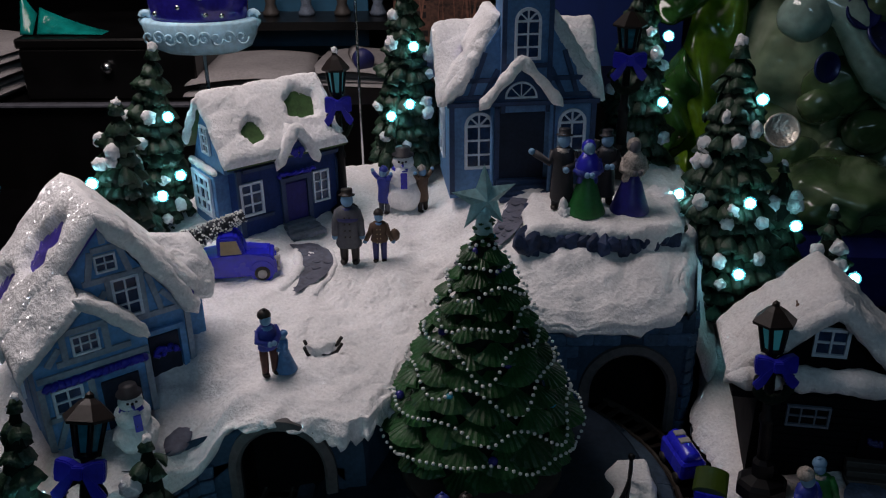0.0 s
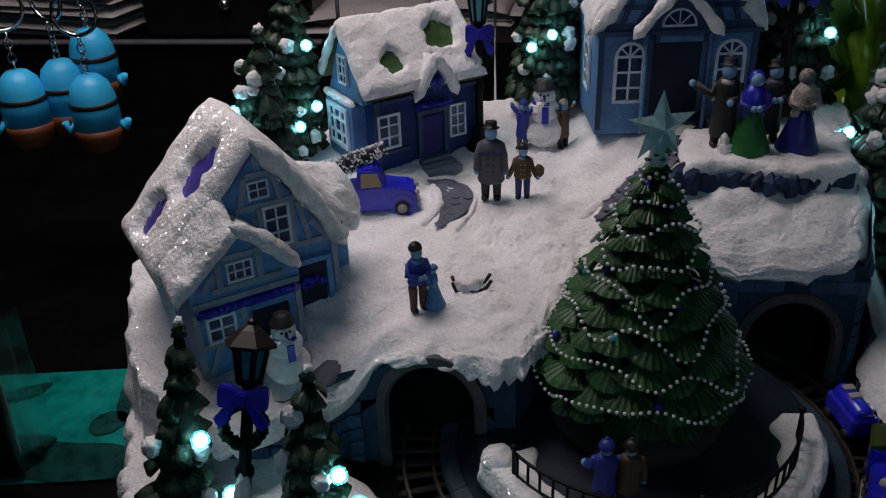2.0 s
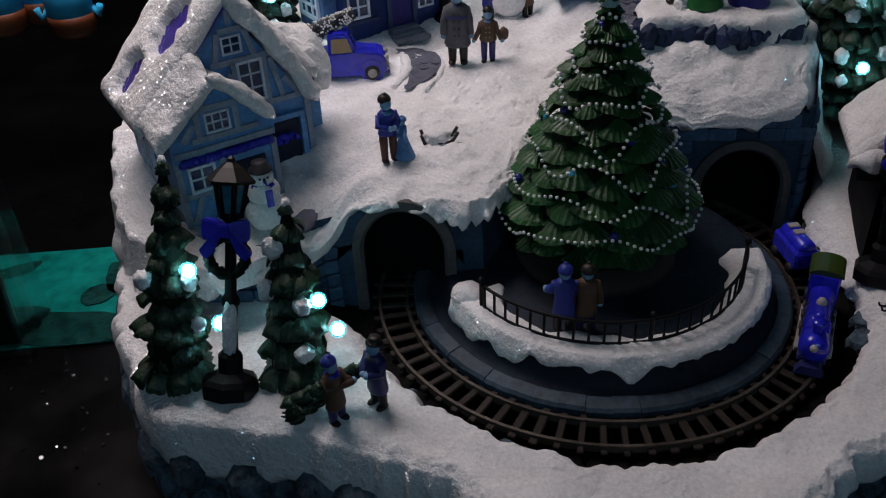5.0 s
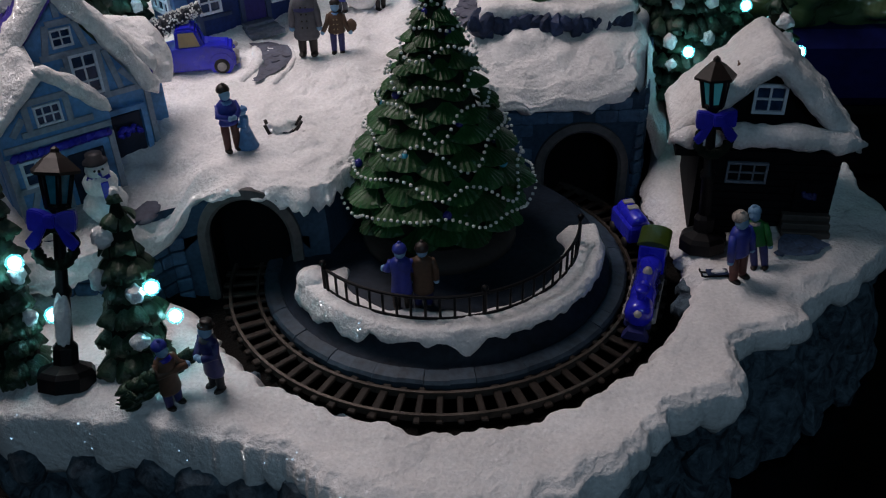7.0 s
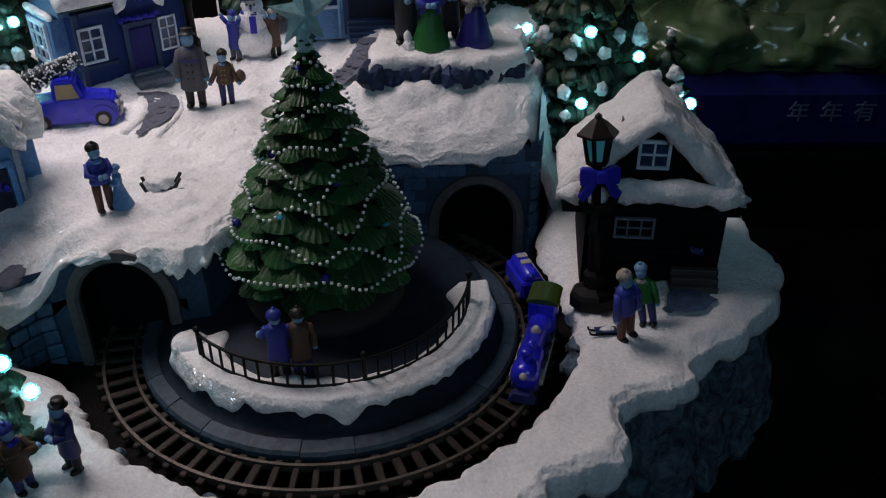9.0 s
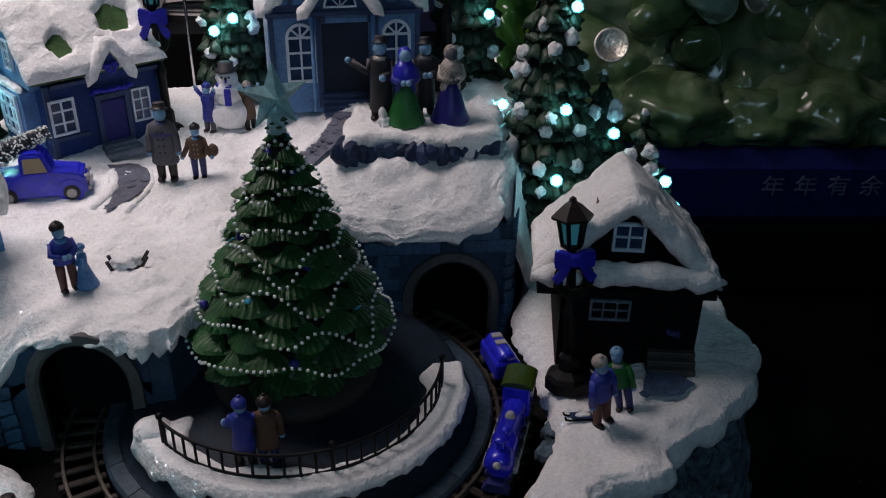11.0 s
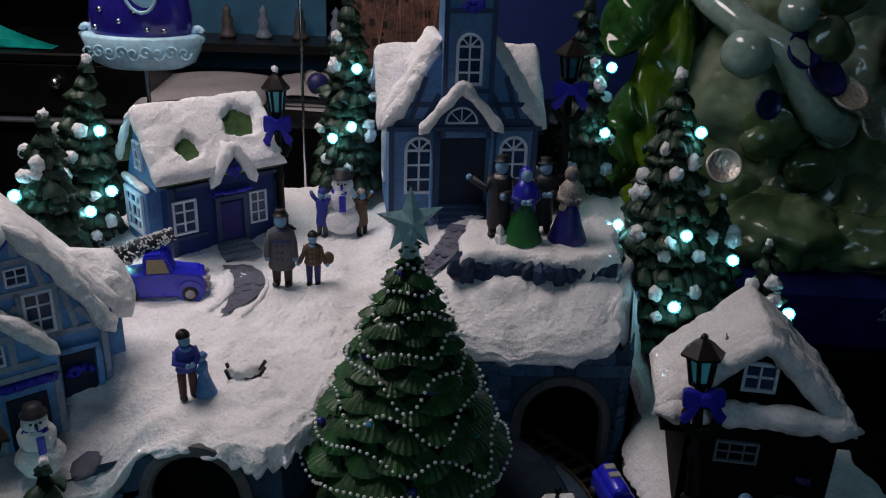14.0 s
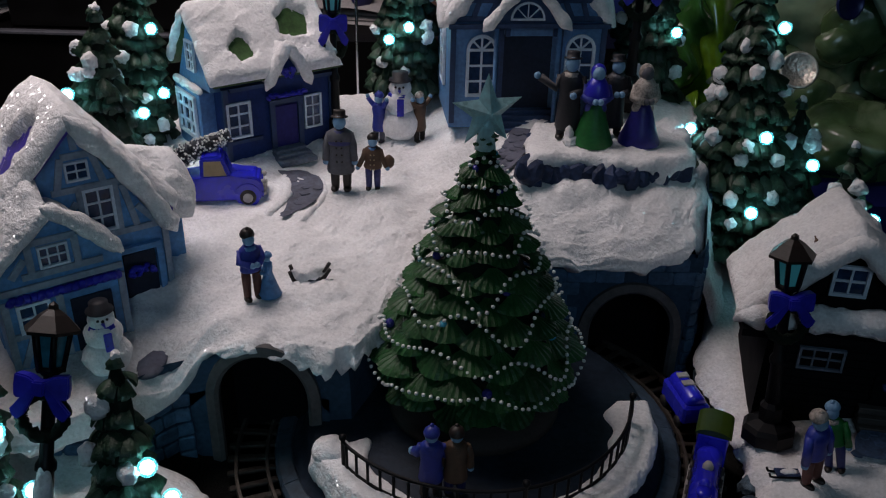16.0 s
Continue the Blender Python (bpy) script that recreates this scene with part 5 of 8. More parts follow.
for x in (-0.0074, 0.0104):
    add_box(bm, 0.0030, 0.0028, 0.0340, T(x, -0.0006, 0.001))
add_box(bm, 0.0215, 0.0030, 0.0028, T(0.0015, -0.0006, 0.0345))
for x in (-0.0352, 0.0318):
    add_box(bm, 0.0030, 0.0024, 0.0480, T(x, -0.0002, 0))
add_box(bm, 0.024, 0.0022, 0.0020, T(-0.0265, -0.0002, 0.0155))
add_box(bm, 0.0655, 0.0040, 0.0022, T(0, -0.0012, 0.0465))
part("timber_frame", bm, M_TRIM_C, B)
bm = bmesh.new()
for i in range(34):
    add_ball(bm, 0.0013, T(-0.0105 + 0.024 * i / 33, -0.0030, 0.0400 + rr.uniform(-0.001, 0.001)), 1, 0.5, 2)
part("door_garland", bm, M_BOW, B, "dark blue garland over the door")
for i, (d, h) in enumerate(((0.0165, 0.0045), (0.0115, 0.0065), (0.0070, 0.0085))):
    bm = bmesh.new()
    add_box(bm, 0.0235 - 0.002 * i, d, 0.0030, T(0.0005, -d / 2, h - 0.0030), 0.0004)
    part("step", bm, M_STEP, B)
# side bay and gable window
# bay in the same paler blue, coloured as if lit by the bulbs
bm = bmesh.new()
add_box(bm, 0.010, 0.034, 0.0360, T(-0.0405, 0.0285, 0.008), 0.0006)
part("side_bay", bm, M_BLUE_C, B)
window(B, pose(-0.0457, 0.0285, 0.0160, 0, 0, -90), 0.0260, 0.0255, 3, 3)
window(B, pose(-0.0427, 0.0225, 0.0545, 0, 0, -90), 0.0110, 0.0170, 2, 3)
snow_roll(B, [(-0.0445, 0.010, 0.0455), (-0.0445, 0.047, 0.0455)], 0.0022)

snow_roll(B, [(-0.0450, 0.0235, 0.0875), (-0.0455, 0.0380, 0.0705), (-0.0455, 0.0500, 0.0545)], 0.0024)

# ---------------------------------------------------------------- church
C = thing("church", pose(0.0365, 0.4850, 0.2000, 0, 0, 7), "pale blue church with a tower and snowy roof", "church", "village houses")
bm = bmesh.new()
add_box(bm, 0.0870, 0.070, 0.0600, T(0, 0.035, -0.006))
add_prism(bm, [(-0.0435, 0.0530), (0.0435, 0.0530), (0.0, 0.1180)], 0.012)
part("wall", bm, M_BLUE_C, C)
bm = bmesh.new()
add_prism(bm, [(0.0, 0.0525), (0.076, 0.0525), (0.038, 0.0880)], 0.0830, pose(-0.0415, -0.001, 0, 0, 0, 0) @ Matrix.Rotation(math.pi / 2, 4, "Z") @ Matrix.Scale(-1, 4, (0, 1, 0)))
part("roof", bm, M_SHINGLE_P, C)


def roof_c(s, t):
    k = abs(s - 0.5) / 0.5
    x = -0.0500 + 0.1000 * t + 0.0016 * noise.noise(Vector((s * 7, t * 3, 12)))
    y = 0.037 - (0.033 * k if s < 0.5 else -0.044 * k)
    z = 0.0895 - 0.0390 * k
    nn = Vector((0, -0.039 if s < 0.5 else 0.039, 0.044))
    if k < 0.14:
        nn = nn.normalized() * (k / 0.14) + Vector((0, 0, 1)) * (1 - k / 0.14)
    return Vector((x, y, z)), nn.normalized()


bm = bmesh.new()
add_sheet(bm, roof_c, 48, 60, 0.0048, 0.0062, [(0.33, 0.20, 0.06, 0.022)], 0.3, 120, grain=0.0006)
part("roof_snow", bm, SNOW, C, "thick glittering snow on the roof")
# snow along the front gable
for sx in (-1, 1):
    snow_roll(C, [(sx * 0.0455, 0.0005, 0.0540), (sx * 0.0330, 0.003, 0.0700), (sx * 0.0165, 0.006, 0.0960)], 0.0046)
    bm = bmesh.new()
    add_sheet(bm, lambda s, t, sx=sx: (Vector((sx * (0.0470 - 0.033 * s), 0.002 + 0.040 * t, 0.0545 + 0.0485 * s)), Vector((sx * 0.83, 0, 0.56))), 26, 18, 0.0045, 0.006, [(0.45, 0.42, 0.085, 0.10)] if sx < 0 else (), 0.3, 120, grain=0.0006)
    part("roof_snow", bm, SNOW, C)
bm = bmesh.new()
add_ball(bm, 1.0, pose(-0.0325, 0.0190, 0.0766, 0, -56, 0) @ Matrix.Diagonal((0.0068, 0.0050, 0.0010, 1)), 2, 0.2, 2.0)
part("bare_patch", bm, M_SHINGLE_P, C, "bare violet patch in the roof snow")
# tower
bm = bmesh.new()
add_box(bm, 0.0285, 0.024, 0.1000, T(0.0, 0.006, 0.0480))
part("tower", bm, M_BLUE_C, C)
bm = bmesh.new()
for sx in (-1, 1):
    add_box(bm, 0.0026, 0.0020, 0.1000, T(sx * 0.0132, -0.0064, 0.0480))
add_box(bm, 0.0285, 0.0020, 0.0024, T(0, -0.0066, 0.0740))
add_box(bm, 0.0285, 0.0020, 0.0024, T(0, -0.0066, 0.1180))
part("tower_trim", bm, M_TRIM_C, C)
window(C, T(0.0, -0.0062, 0.0785), 0.0150, 0.0290, 2, 3, True)
bm = bmesh.new()
for i in range(24):
    add_ball(bm, 0.0016, T(rr.uniform(-0.006, 0.006), -0.0075, 0.1200 + rr.uniform(-0.001, 0.004)), 1, 0.5, 2)
part("garland", bm, M_BOW, C, "dark blue garland on the tower")
bm = bmesh.new()
add_lathe(bm, [(0.0215, 0.1475), (0.0215, 0.1495), (0.0, 0.195)], 4, T(0, 0.006, 0), False, math.pi / 4)
part("spire", bm, M_SHINGLE_P, C)
bm = bmesh.new()
for a in ((-0.0405, 0.056, -0.0145, 0.056), (0.0145, 0.056, 0.0405, 0.056), (-0.0315, 0.0565, -0.0230, 0.082), (0.0315, 0.0565, 0.0230, 0.082), (-0.0380, 0.066, -0.0150, 0.066), (0.0150, 0.066, 0.0350, 0.066),
          (-0.0230, 0.057, -0.0155, 0.072), (0.0230, 0.057, 0.0155, 0.072)):
    beam(bm, T(0, -0.0002, 0), *a)
for x in (-0.0422, -0.0155, 0.0175, 0.0422):
    beam(bm, T(0, -0.0002, 0), x, -0.003, x, 0.0505, 0.0030)
add_box(bm, 0.0900, 0.0040, 0.0024, T(0, -0.0012, 0.0510))
part("timber_frame", bm, M_TRIM_C, C)
window(C, T(-0.0262, 0, 0.0125), 0.0170, 0.0350, 2, 3, True)
window(C, T(0.0295, 0, 0.0125), 0.0170, 0.0350, 2, 3, True)
window(C, pose(-0.0437, 0.030, 0.0125, 0, 0, -90), 0.0170, 0.0350, 2, 3, True)
bm = bmesh.new()
add_box(bm, 0.0300, 0.0010, 0.0440, T(-0.002, -0.0002, 0.0055))
part("door", bm, M_DOORDARK, C, "dark recessed church door")
# porch gable with its fan window
bm = bmesh.new()
add_prism(bm, [(-0.0235, 0.0560), (0.0155, 0.0560), (-0.0040, 0.0780)], 0.012, T(0, -0.012, 0))
add_box(bm, 0.0440, 0.0140, 0.0024, T(-0.004, -0.0065, 0.0540))
part("porch", bm, M_TRIM_C, C)
for x in (-0.0200, 0.0145):
    bm = bmesh.new()
    add_lathe(bm, [(0.0014, -0.002), (0.0012, 0.0), (0.0012, 0.0545)], 8, T(x, -0.0105, 0))
    part("porch_post", bm, M_BLUE_C, C)
window(C, T(-0.004, -0.0121, 0.0582), 0.0185, 0.0096, 1, 1, True)
snow_roll(C, [(-0.0262, -0.0130, 0.0540), (-0.0155, -0.0130, 0.0670), (-0.0040, -0.0125, 0.0800), (0.0075, -0.0130, 0.0675), (0.0188, -0.0130, 0.0545)], 0.0032)
for i in range(4):
    bm = bmesh.new()
    add_box(bm, 0.0340, 0.0155 - 0.0035 * i, 0.0024, T(0.0015, -(0.0155 - 0.0035 * i) / 2, -0.0045 + 0.0024 * i), 0.0003)
    part("step", bm, M_TRIM_C, C)

# ---------------------------------------------------------------- house D: dark cabin
D = thing("cabin", pose(0.1627, 0.3230, 0.1190, 0, 0, -9), "dark timber cabin with a snow-covered gable roof", "house", "village houses")
bm = bmesh.new()
add_box(bm, 0.0645, 0.056, 0.0500, T(0.00425, 0.020, -0.002))
add_prism(bm, [(-0.0370, 0.0475), (0.0390, 0.0475), (0.0005, 0.0865)], 0.050)
part("wall", bm, M_CABIN, D)
for i in range(12):
    bm = bmesh.new()
    add_box(bm, 0.0650, 0.0010, 0.0034, T(0.00425, -0.0082, 0.0005 + 0.0040 * i))
    part("board", bm, M_CABIN, D)
window(D, T(0.0006, -0.0006, 0.0625), 0.0150, 0.0145, 2, 2)
window(D, T(-0.0055, -0.0090, 0.0300), 0.0190, 0.0110, 3, 2, pane_mat=M_CABIN, frame_mat=M_STEP)
window(D, pose(0.0367, 0.010, 0.0180, 0, 0, 90), 0.0240, 0.0200, 3, 3)
bm = bmesh.new()
add_box(bm, 0.0125, 0.0012, 0.0310, T(0.0245, -0.0092, 0.0), 0.0003)
door = part("door", bm, M_CABIN, D, "dark cabin door with a blue wreath")
bm = bmesh.new()
for i in range(16):
    add_ball(bm, 0.0012, T(0.0245 + rr.uniform(-0.003, 0.003), -0.0108, 0.0250 + rr.uniform(-0.0015, 0.0015)), 1, 0.5, 2)
part("wreath", bm, M_NAVY, door)
for i in range(5):
    bm = bmesh.new()
    add_box(bm, 0.0225, 0.0150 - 0.0028 * i, 0.0031, T(0.0255, -0.009 - (0.0150 - 0.0028 * i) / 2, -0.001 + 0.0032 * i), 0.0003)
    part("step", bm, M_PLANK, D)
gable_roof(D, 0.044, 0.0430, -0.0035, 0.0470, 0.0455, 0.0060, M_SHINGLE_P, left=0.041, right=0.0425, peak_x=0.0005, ns=48, nt=34)
snow_roll(D, [(-0.0400, -0.0035, 0.0490), (-0.0270, -0.0040, 0.0640), (-0.0110, -0.0040, 0.0790), (0.0005, -0.0040, 0.0885), (0.0120, -0.0040, 0.0790), (0.0290, -0.0040, 0.0625), (0.0430, -0.0035, 0.0480)], 0.0050)
snow_roll(D, [(-0.0385, -0.0080, 0.0520), (-0.0180, -0.0090, 0.0545), (0.0100, -0.0090, 0.0550), (0.0415, -0.0080, 0.0520)], 0.0058)
bm = bmesh.new()
add_prism(bm, [(-0.0400, 0.0440), (0.0420, 0.0440), (0.0420, 0.0475), (-0.0400, 0.0475)], 0.0125, T(0, -0.0115, 0))
part("eave", bm, M_CABIN, D)
bm = bmesh.new()
add_box(bm, 0.0060, 0.0050, 0.0150, pose(-0.0185, 0.0100, 0.0690, 0, 30, 0), 0.0006)
part("chimney_board", bm, M_BROWN, D)


# ---------------------------------------------------------------- small figures
def figure(name, m, h, label, coat, legs, hat, head=None, skirt=False, arms="down", hat_kind="cap", scarf=None, boots=None, low=0.24, cape=False, buttons=None, wide=1.0, bag=None, group="village figures"):
    """A painted resin figure as one plain mesh, h high: feet, legs or skirt, coat, arms, head, hat."""
    mats = [coat, legs, hat, head or M_SKIN, scarf or coat, boots or M_BOOT, buttons or M_BOOT, bag or M_BOOT]
    bm = bmesh.new()

    def fresh(index, before):
        for f in list(bm.faces)[before:]:
            f.material_index = index

    n = len(bm.faces)
    if skirt:
        add_lathe(bm, [(0.250 * h, 0.0), (0.255 * h, 0.02 * h), (0.195 * h, 0.18 * h), (0.125 * h, 0.40 * h), (0.085 * h, 0.54 * h)], 24)
        fresh(1, n)
    else:
        for sx in (-1, 1):
            add_lathe(bm, [(0.045 * h, 0.03 * h), (0.050 * h, 0.10 * h), (0.060 * h, 0.34 * h), (0.055 * h, 0.42 * h)], 10, T(sx * 0.070 * h, 0, 0))
        fresh(1, n)
        n = len(bm.faces)
        for sx in (-1, 1):
            add_ball(bm, 0.058 * h, T(sx * 0.075 * h, -0.025 * h, 0.035 * h), 2, 0.0, 1.0, (0.85, 1.5, 0.62))
        fresh(5, n)
    n = len(bm.faces)
    low = 0.40 if skirt else low
    add_lathe(bm, [(0.128 * wide * h, low * h), (0.140 * wide * h, (low + 0.03) * h), (0.116 * wide * h, 0.52 * h), (0.138 * wide * h, 0.66 * h), (0.126 * wide * h, 0.73 * h), (0.055 * h, 0.79 * h)], 16, Matrix.Scale(0.74, 4, (0, 1, 0)))
    for sx in (-1, 1):
        hand = {"down": (sx * 0.165, -0.03, 0.40), "front": (sx * 0.05, -0.15, 0.56), "up": (sx * 0.21, -0.05, 0.86), "out": (sx * 0.235, -0.07, 0.44), "wave": (-0.33, -0.06, 0.70) if sx < 0 else (0.03, -0.15, 0.55), "side": (0.20, -0.10 if sx > 0 else -0.12, 0.55)}[arms]
        add_tube(bm, [(sx * 0.115 * h, 0, 0.72 * h), (sx * 0.155 * h, -0.03 * h, (0.58 if arms != "up" else 0.78) * h), tuple(v * h for v in hand)], 0.046 * h, 8)
    fresh(0, n)
    n = len(bm.faces)
    for sx in (-1, 1):
        hand = {"down": (sx * 0.168, -0.03, 0.375), "front": (sx * 0.03, -0.16, 0.56), "up": (sx * 0.215, -0.05, 0.89), "out": (sx * 0.245, -0.075, 0.42), "wave": (-0.36, -0.065, 0.715) if sx < 0 else (0.05, -0.16, 0.55), "side": (0.215, -0.10 if sx > 0 else -0.12, 0.55)}[arms]
        add_ball(bm, 0.040 * h, T(*[v * h for v in hand]), 2)
    add_ball(bm, 0.082 * h, T(0, -0.008 * h, 0.855 * h), 3, 0.0, 1.0, (0.92, 0.95, 1.12))
    fresh(3, n)
    n = len(bm.faces)
    if buttons:
        for i in range(4):
            for sx in (-1, 1):
                add_ball(bm, 0.014 * h, T(sx * 0.030 * h, -0.100 * wide * h, (0.66 - 0.085 * i) * h), 1)
        fresh(6, n)
        n = len(bm.faces)
    if bag:
        add_ball(bm, 0.105 * h, T(0.27 * h, -0.02 * h, 0.52 * h), 2, 0.1, 2.0, (0.85, 0.7, 1.15))
        fresh(7, n)
        n = len(bm.faces)
    add_lathe(bm, [(0.090 * h, 0.715 * h), (0.100 * h, 0.735 * h), (0.080 * h, 0.765 * h), (0.05 * h, 0.775 * h)], 14)
    if cape:
        add_lathe(bm, [(0.150 * h, 0.60 * h), (0.155 * h, 0.63 * h), (0.135 * h, 0.72 * h), (0.06 * h, 0.785 * h)], 16, Matrix.Scale(0.80, 4, (0, 1, 0)))
    fresh(4, n)
    n = len(bm.faces)
    if hat_kind == "top":
        add_lathe(bm, [(0.100 * h, 0.918 * h), (0.100 * h, 0.928 * h), (0.070 * h, 0.934 * h), (0.070 * h, 0.985 * h), (0.066 * h, 1.0 * h), (0.0, 0.995 * h)], 16, T(0, -0.125 * h, 0) @ Matrix.Rotation(-0.16, 4, "X"))
    elif hat_kind == "hood":
        add_ball(bm, 0.090 * h, T(0, 0.030 * h, 0.868 * h), 3, 0.0, 1.0, (1, 0.92, 1.14))
        add_lathe(bm, [(0.150 * h, 0.52 * h), (0.175 * h, 0.54 * h), (0.165 * h, 0.64 * h), (0.13 * h, 0.73 * h), (0.075 * h, 0.81 * h)], 18, Matrix.Scale(0.85, 4, (0, 1, 0)))
    else:
        add_lathe(bm, [(0.088 * h, 0.890 * h), (0.092 * h, 0.915 * h), (0.082 * h, 0.950 * h), (0.05 * h, 0.985 * h), (0.0, 1.0 * h)], 14, T(0, 0.020 * h, 0))
        add_ball(bm, 0.028 * h, T(0, 0, 0.995 * h), 1)
    fresh(2, n)
    for f in bm.faces:
        f.smooth = True
    return solid(name, bm, mats, m, label, "figurine", group)


def stand(x, y, turn=0, up=True):
    return pose(x, y, top_high(x, y) if up else top_low(x, y), 0, 0, turn)


figure("man_figurine", stand(-0.0635, 0.4355), 0.0455, "painted figurine in a long charcoal coat and hat", M_COAT, M_BOOT, M_BOOT, hat_kind="top", scarf=M_NAVY, cape=True, buttons=M_BOOT, wide=1.18)
figure("boy_figurine", stand(-0.0464, 0.4365), 0.0325, "small painted figurine in a brown jacket and dark trousers", M_BROWN, M_NAVY, M_BOOT, scarf=M_LIGHTBLUE, low=0.40, arms="out", buttons=M_TRUCKWIN, bag=M_BROWN, wide=1.12)
figure("child_figurine", stand(-0.0482, 0.4965, -30), 0.0315, "small blue-coated figurine beside a snowman", M_BLUECLOTH, M_COAT, M_BLUECLOTH, arms="up")
figure("child_figurine", stand(-0.0240, 0.4985, 40), 0.0310, "small brown-coated figurine beside a snowman", M_BROWN, M_BOOT, M_CREAM, arms="up")
figure("woman_figurine", stand(-0.0905, 0.3335, 35), 0.0350, "painted figurine in a blue jacket and dark red trousers", M_BLUECLOTH, M_MAROON, M_BOOT, scarf=M_LIGHTBLUE, arms="front", low=0.42)
figure("child_figurine", stand(-0.0838, 0.3365, -70), 0.0215, "small light-blue figurine in a long dress", M_LIGHTBLUE, M_LIGHTBLUE, M_LIGHTBLUE, skirt=True, arms="front")
LEDGE_Z = 0.2065
figure("man_figurine", pose(0.0547, 0.4330, LEDGE_Z, 0, 0, -12), 0.0465, "painted figurine in a dark suit and top hat", M_SUIT, M_SUIT, M_SUIT, hat_kind="top", scarf=M_CREAM, arms="wave", low=0.12)
figure("woman_figurine", pose(0.0675, 0.4285, LEDGE_Z, 0, 0, 0), 0.0425, "painted figurine in a green skirt and blue shawl", M_BLUECLOTH, M_GREENCLOTH, M_BOW, skirt=True, arms="front", hat_kind="hood", scarf=M_LIGHTBLUE)
figure("man_figurine", pose(0.0790, 0.4400, LEDGE_Z, 0, 0, 6), 0.0435, "painted figurine in a black suit and hat beside the singers", M_SUIT, M_SUIT, M_SUIT, hat_kind="top", scarf=M_COAT, arms="front", low=0.12)
figure("woman_figurine", pose(0.0920, 0.4310, LEDGE_Z, 0, 0, 10), 0.0425, "painted figurine in a navy skirt and cream shawl", M_CREAM, M_NAVYSKIRT, M_CREAM, skirt=True, arms="front", hat_kind="hood", head=M_COAT)
figure("boy_figurine", stand(-0.0980, 0.2055, 55, False), 0.0330, "painted figurine in a brown jacket and blue cap carrying a fir", M_BROWN, M_NAVY, M_BLUECLOTH, scarf=M_BOW, arms="side")
figure("man_figurine", stand(-0.0830, 0.2150, -40, False), 0.0350, "painted figurine in a navy coat carrying a fir", M_NAVY, M_SUIT, M_BOOT, hat_kind="top", scarf=M_COAT, arms="front")
figure("woman_figurine", pose(-0.0090, 0.2620, PLINTH_Z, 0, 0, 180), 0.0355, "painted figurine in a blue coat seen from behind", M_BLUECLOTH, M_BOOT, M_BLUECLOTH, arms="side")
figure("man_figurine", pose(0.0005, 0.2630, PLINTH_Z, 0, 0, 180), 0.0350, "painted figurine in a brown coat seen from behind", M_BROWN, M_NAVY, M_BOOT, arms="down")
figure("skater_figurine", stand(0.1460, 0.2770, 30, False) @ pose(0, 0, 0, 0, -9, 0), 0.0395, "painted figurine in a blue sweater and dark red trousers", M_BLUECLOTH, M_MAROON, M_CREAM, arms="down", low=0.40)
figure("skater_figurine", stand(0.1590, 0.2850, -25, False) @ pose(0, 0, 0, 0, -14, 0), 0.0335, "painted figurine in a dark green sweater and light cap", M_GREENCLOTH, M_NAVY, M_SKIN, arms="down", scarf=M_CREAM, low=0.40)


def snowman(m, h, label):
    man = thing("snowman", m, label, "snowman", "snowmen")
    bm = bmesh.new()
    for r, z in ((0.30, 0.26), (0.235, 0.575), (0.165, 0.80)):
        add_ball(bm, r * h, T(0, 0, z * h), 3, 0.12, 2.0, (1, 0.95, 0.92))
    part("body", bm, SNOW, man)
    bm = bmesh.new()
    add_lathe(bm, [(0.17 * h, 0.915 * h), (0.17 * h, 0.930 * h), (0.115 * h, 0.94 * h), (0.115 * h, 1.04 * h), (0.0, 1.05 * h)], 16)
    part("hat", bm, M_SUIT, man, "dark top hat")
    bm = bmesh.new()
    add_lathe(bm, [(0.155 * h, 0.675 * h), (0.185 * h, 0.70 * h), (0.155 * h, 0.735 * h)], 16)
    add_box(bm, 0.10 * h, 0.03 * h, 0.26 * h, T(0.02 * h, -0.235 * h, 0.44 * h), 0.0003)
    part("scarf", bm, M_BOW, man, "blue scarf")
    for z, y in ((0.62, 0.222), (0.53, 0.232), (0.835, 0.155)):
        bm = bmesh.new()
        add_ball(bm, 0.024 * h, T(0, -y * h, z * h), 1)
        part("button", bm, M_BOOT, man)
    bm = bmesh.new()
    add_tube(bm, [(0, -0.14 * h, 0.80 * h), (0.01 * h, -0.25 * h, 0.79 * h)], 0.028 * h, 7, taper=0.004 * h)
    part("nose", bm, M_BOW, man)
    for sx in (-1, 1):
        bm = bmesh.new()
        add_ball(bm, 0.02 * h, T(sx * 0.055 * h, -0.148 * h, 0.85 * h), 1)
        part("eye", bm, M_BOOT, man)
    return man


snowman(stand(-0.0358, 0.5000), 0.0400, "white snowman with top hat between two children")
snowman(pose(-0.1415, 0.2935, top_high(-0.1415, 0.2935), 0, 0, 30), 0.0320, "white snowman with blue scarf beside the shop door")

# half-buried sledge
sledge = thing("sledge", pose(-0.0680, 0.3490, top_high(-0.068, 0.349) - 0.0020, 0, 0, 8), "small dark sledge half buried in snow", "sledge")
for y in (-0.0030, 0.0030):
    bm = bmesh.new()
    add_tube(bm, [(-0.0085, y, 0.0075), (-0.0070, y, 0.0030), (-0.0035, y, 0.0008), (0.0030, y, 0.0010), (0.0070, y, 0.0040), (0.0095, y, 0.0080)], 0.0009, 6)
    part("runner", bm, M_BOOT, sledge)
bm = bmesh.new()
add_box(bm, 0.0105, 0.0068, 0.0012, T(-0.0005, 0, 0.0018), 0.0003)
part("seat", bm, M_COAT, sledge)
bm = bmesh.new()
add_ball(bm, 0.0056, T(-0.0005, 0.001, 0.0040), 3, 0.4, 2.0, (1.25, 0.95, 0.70))
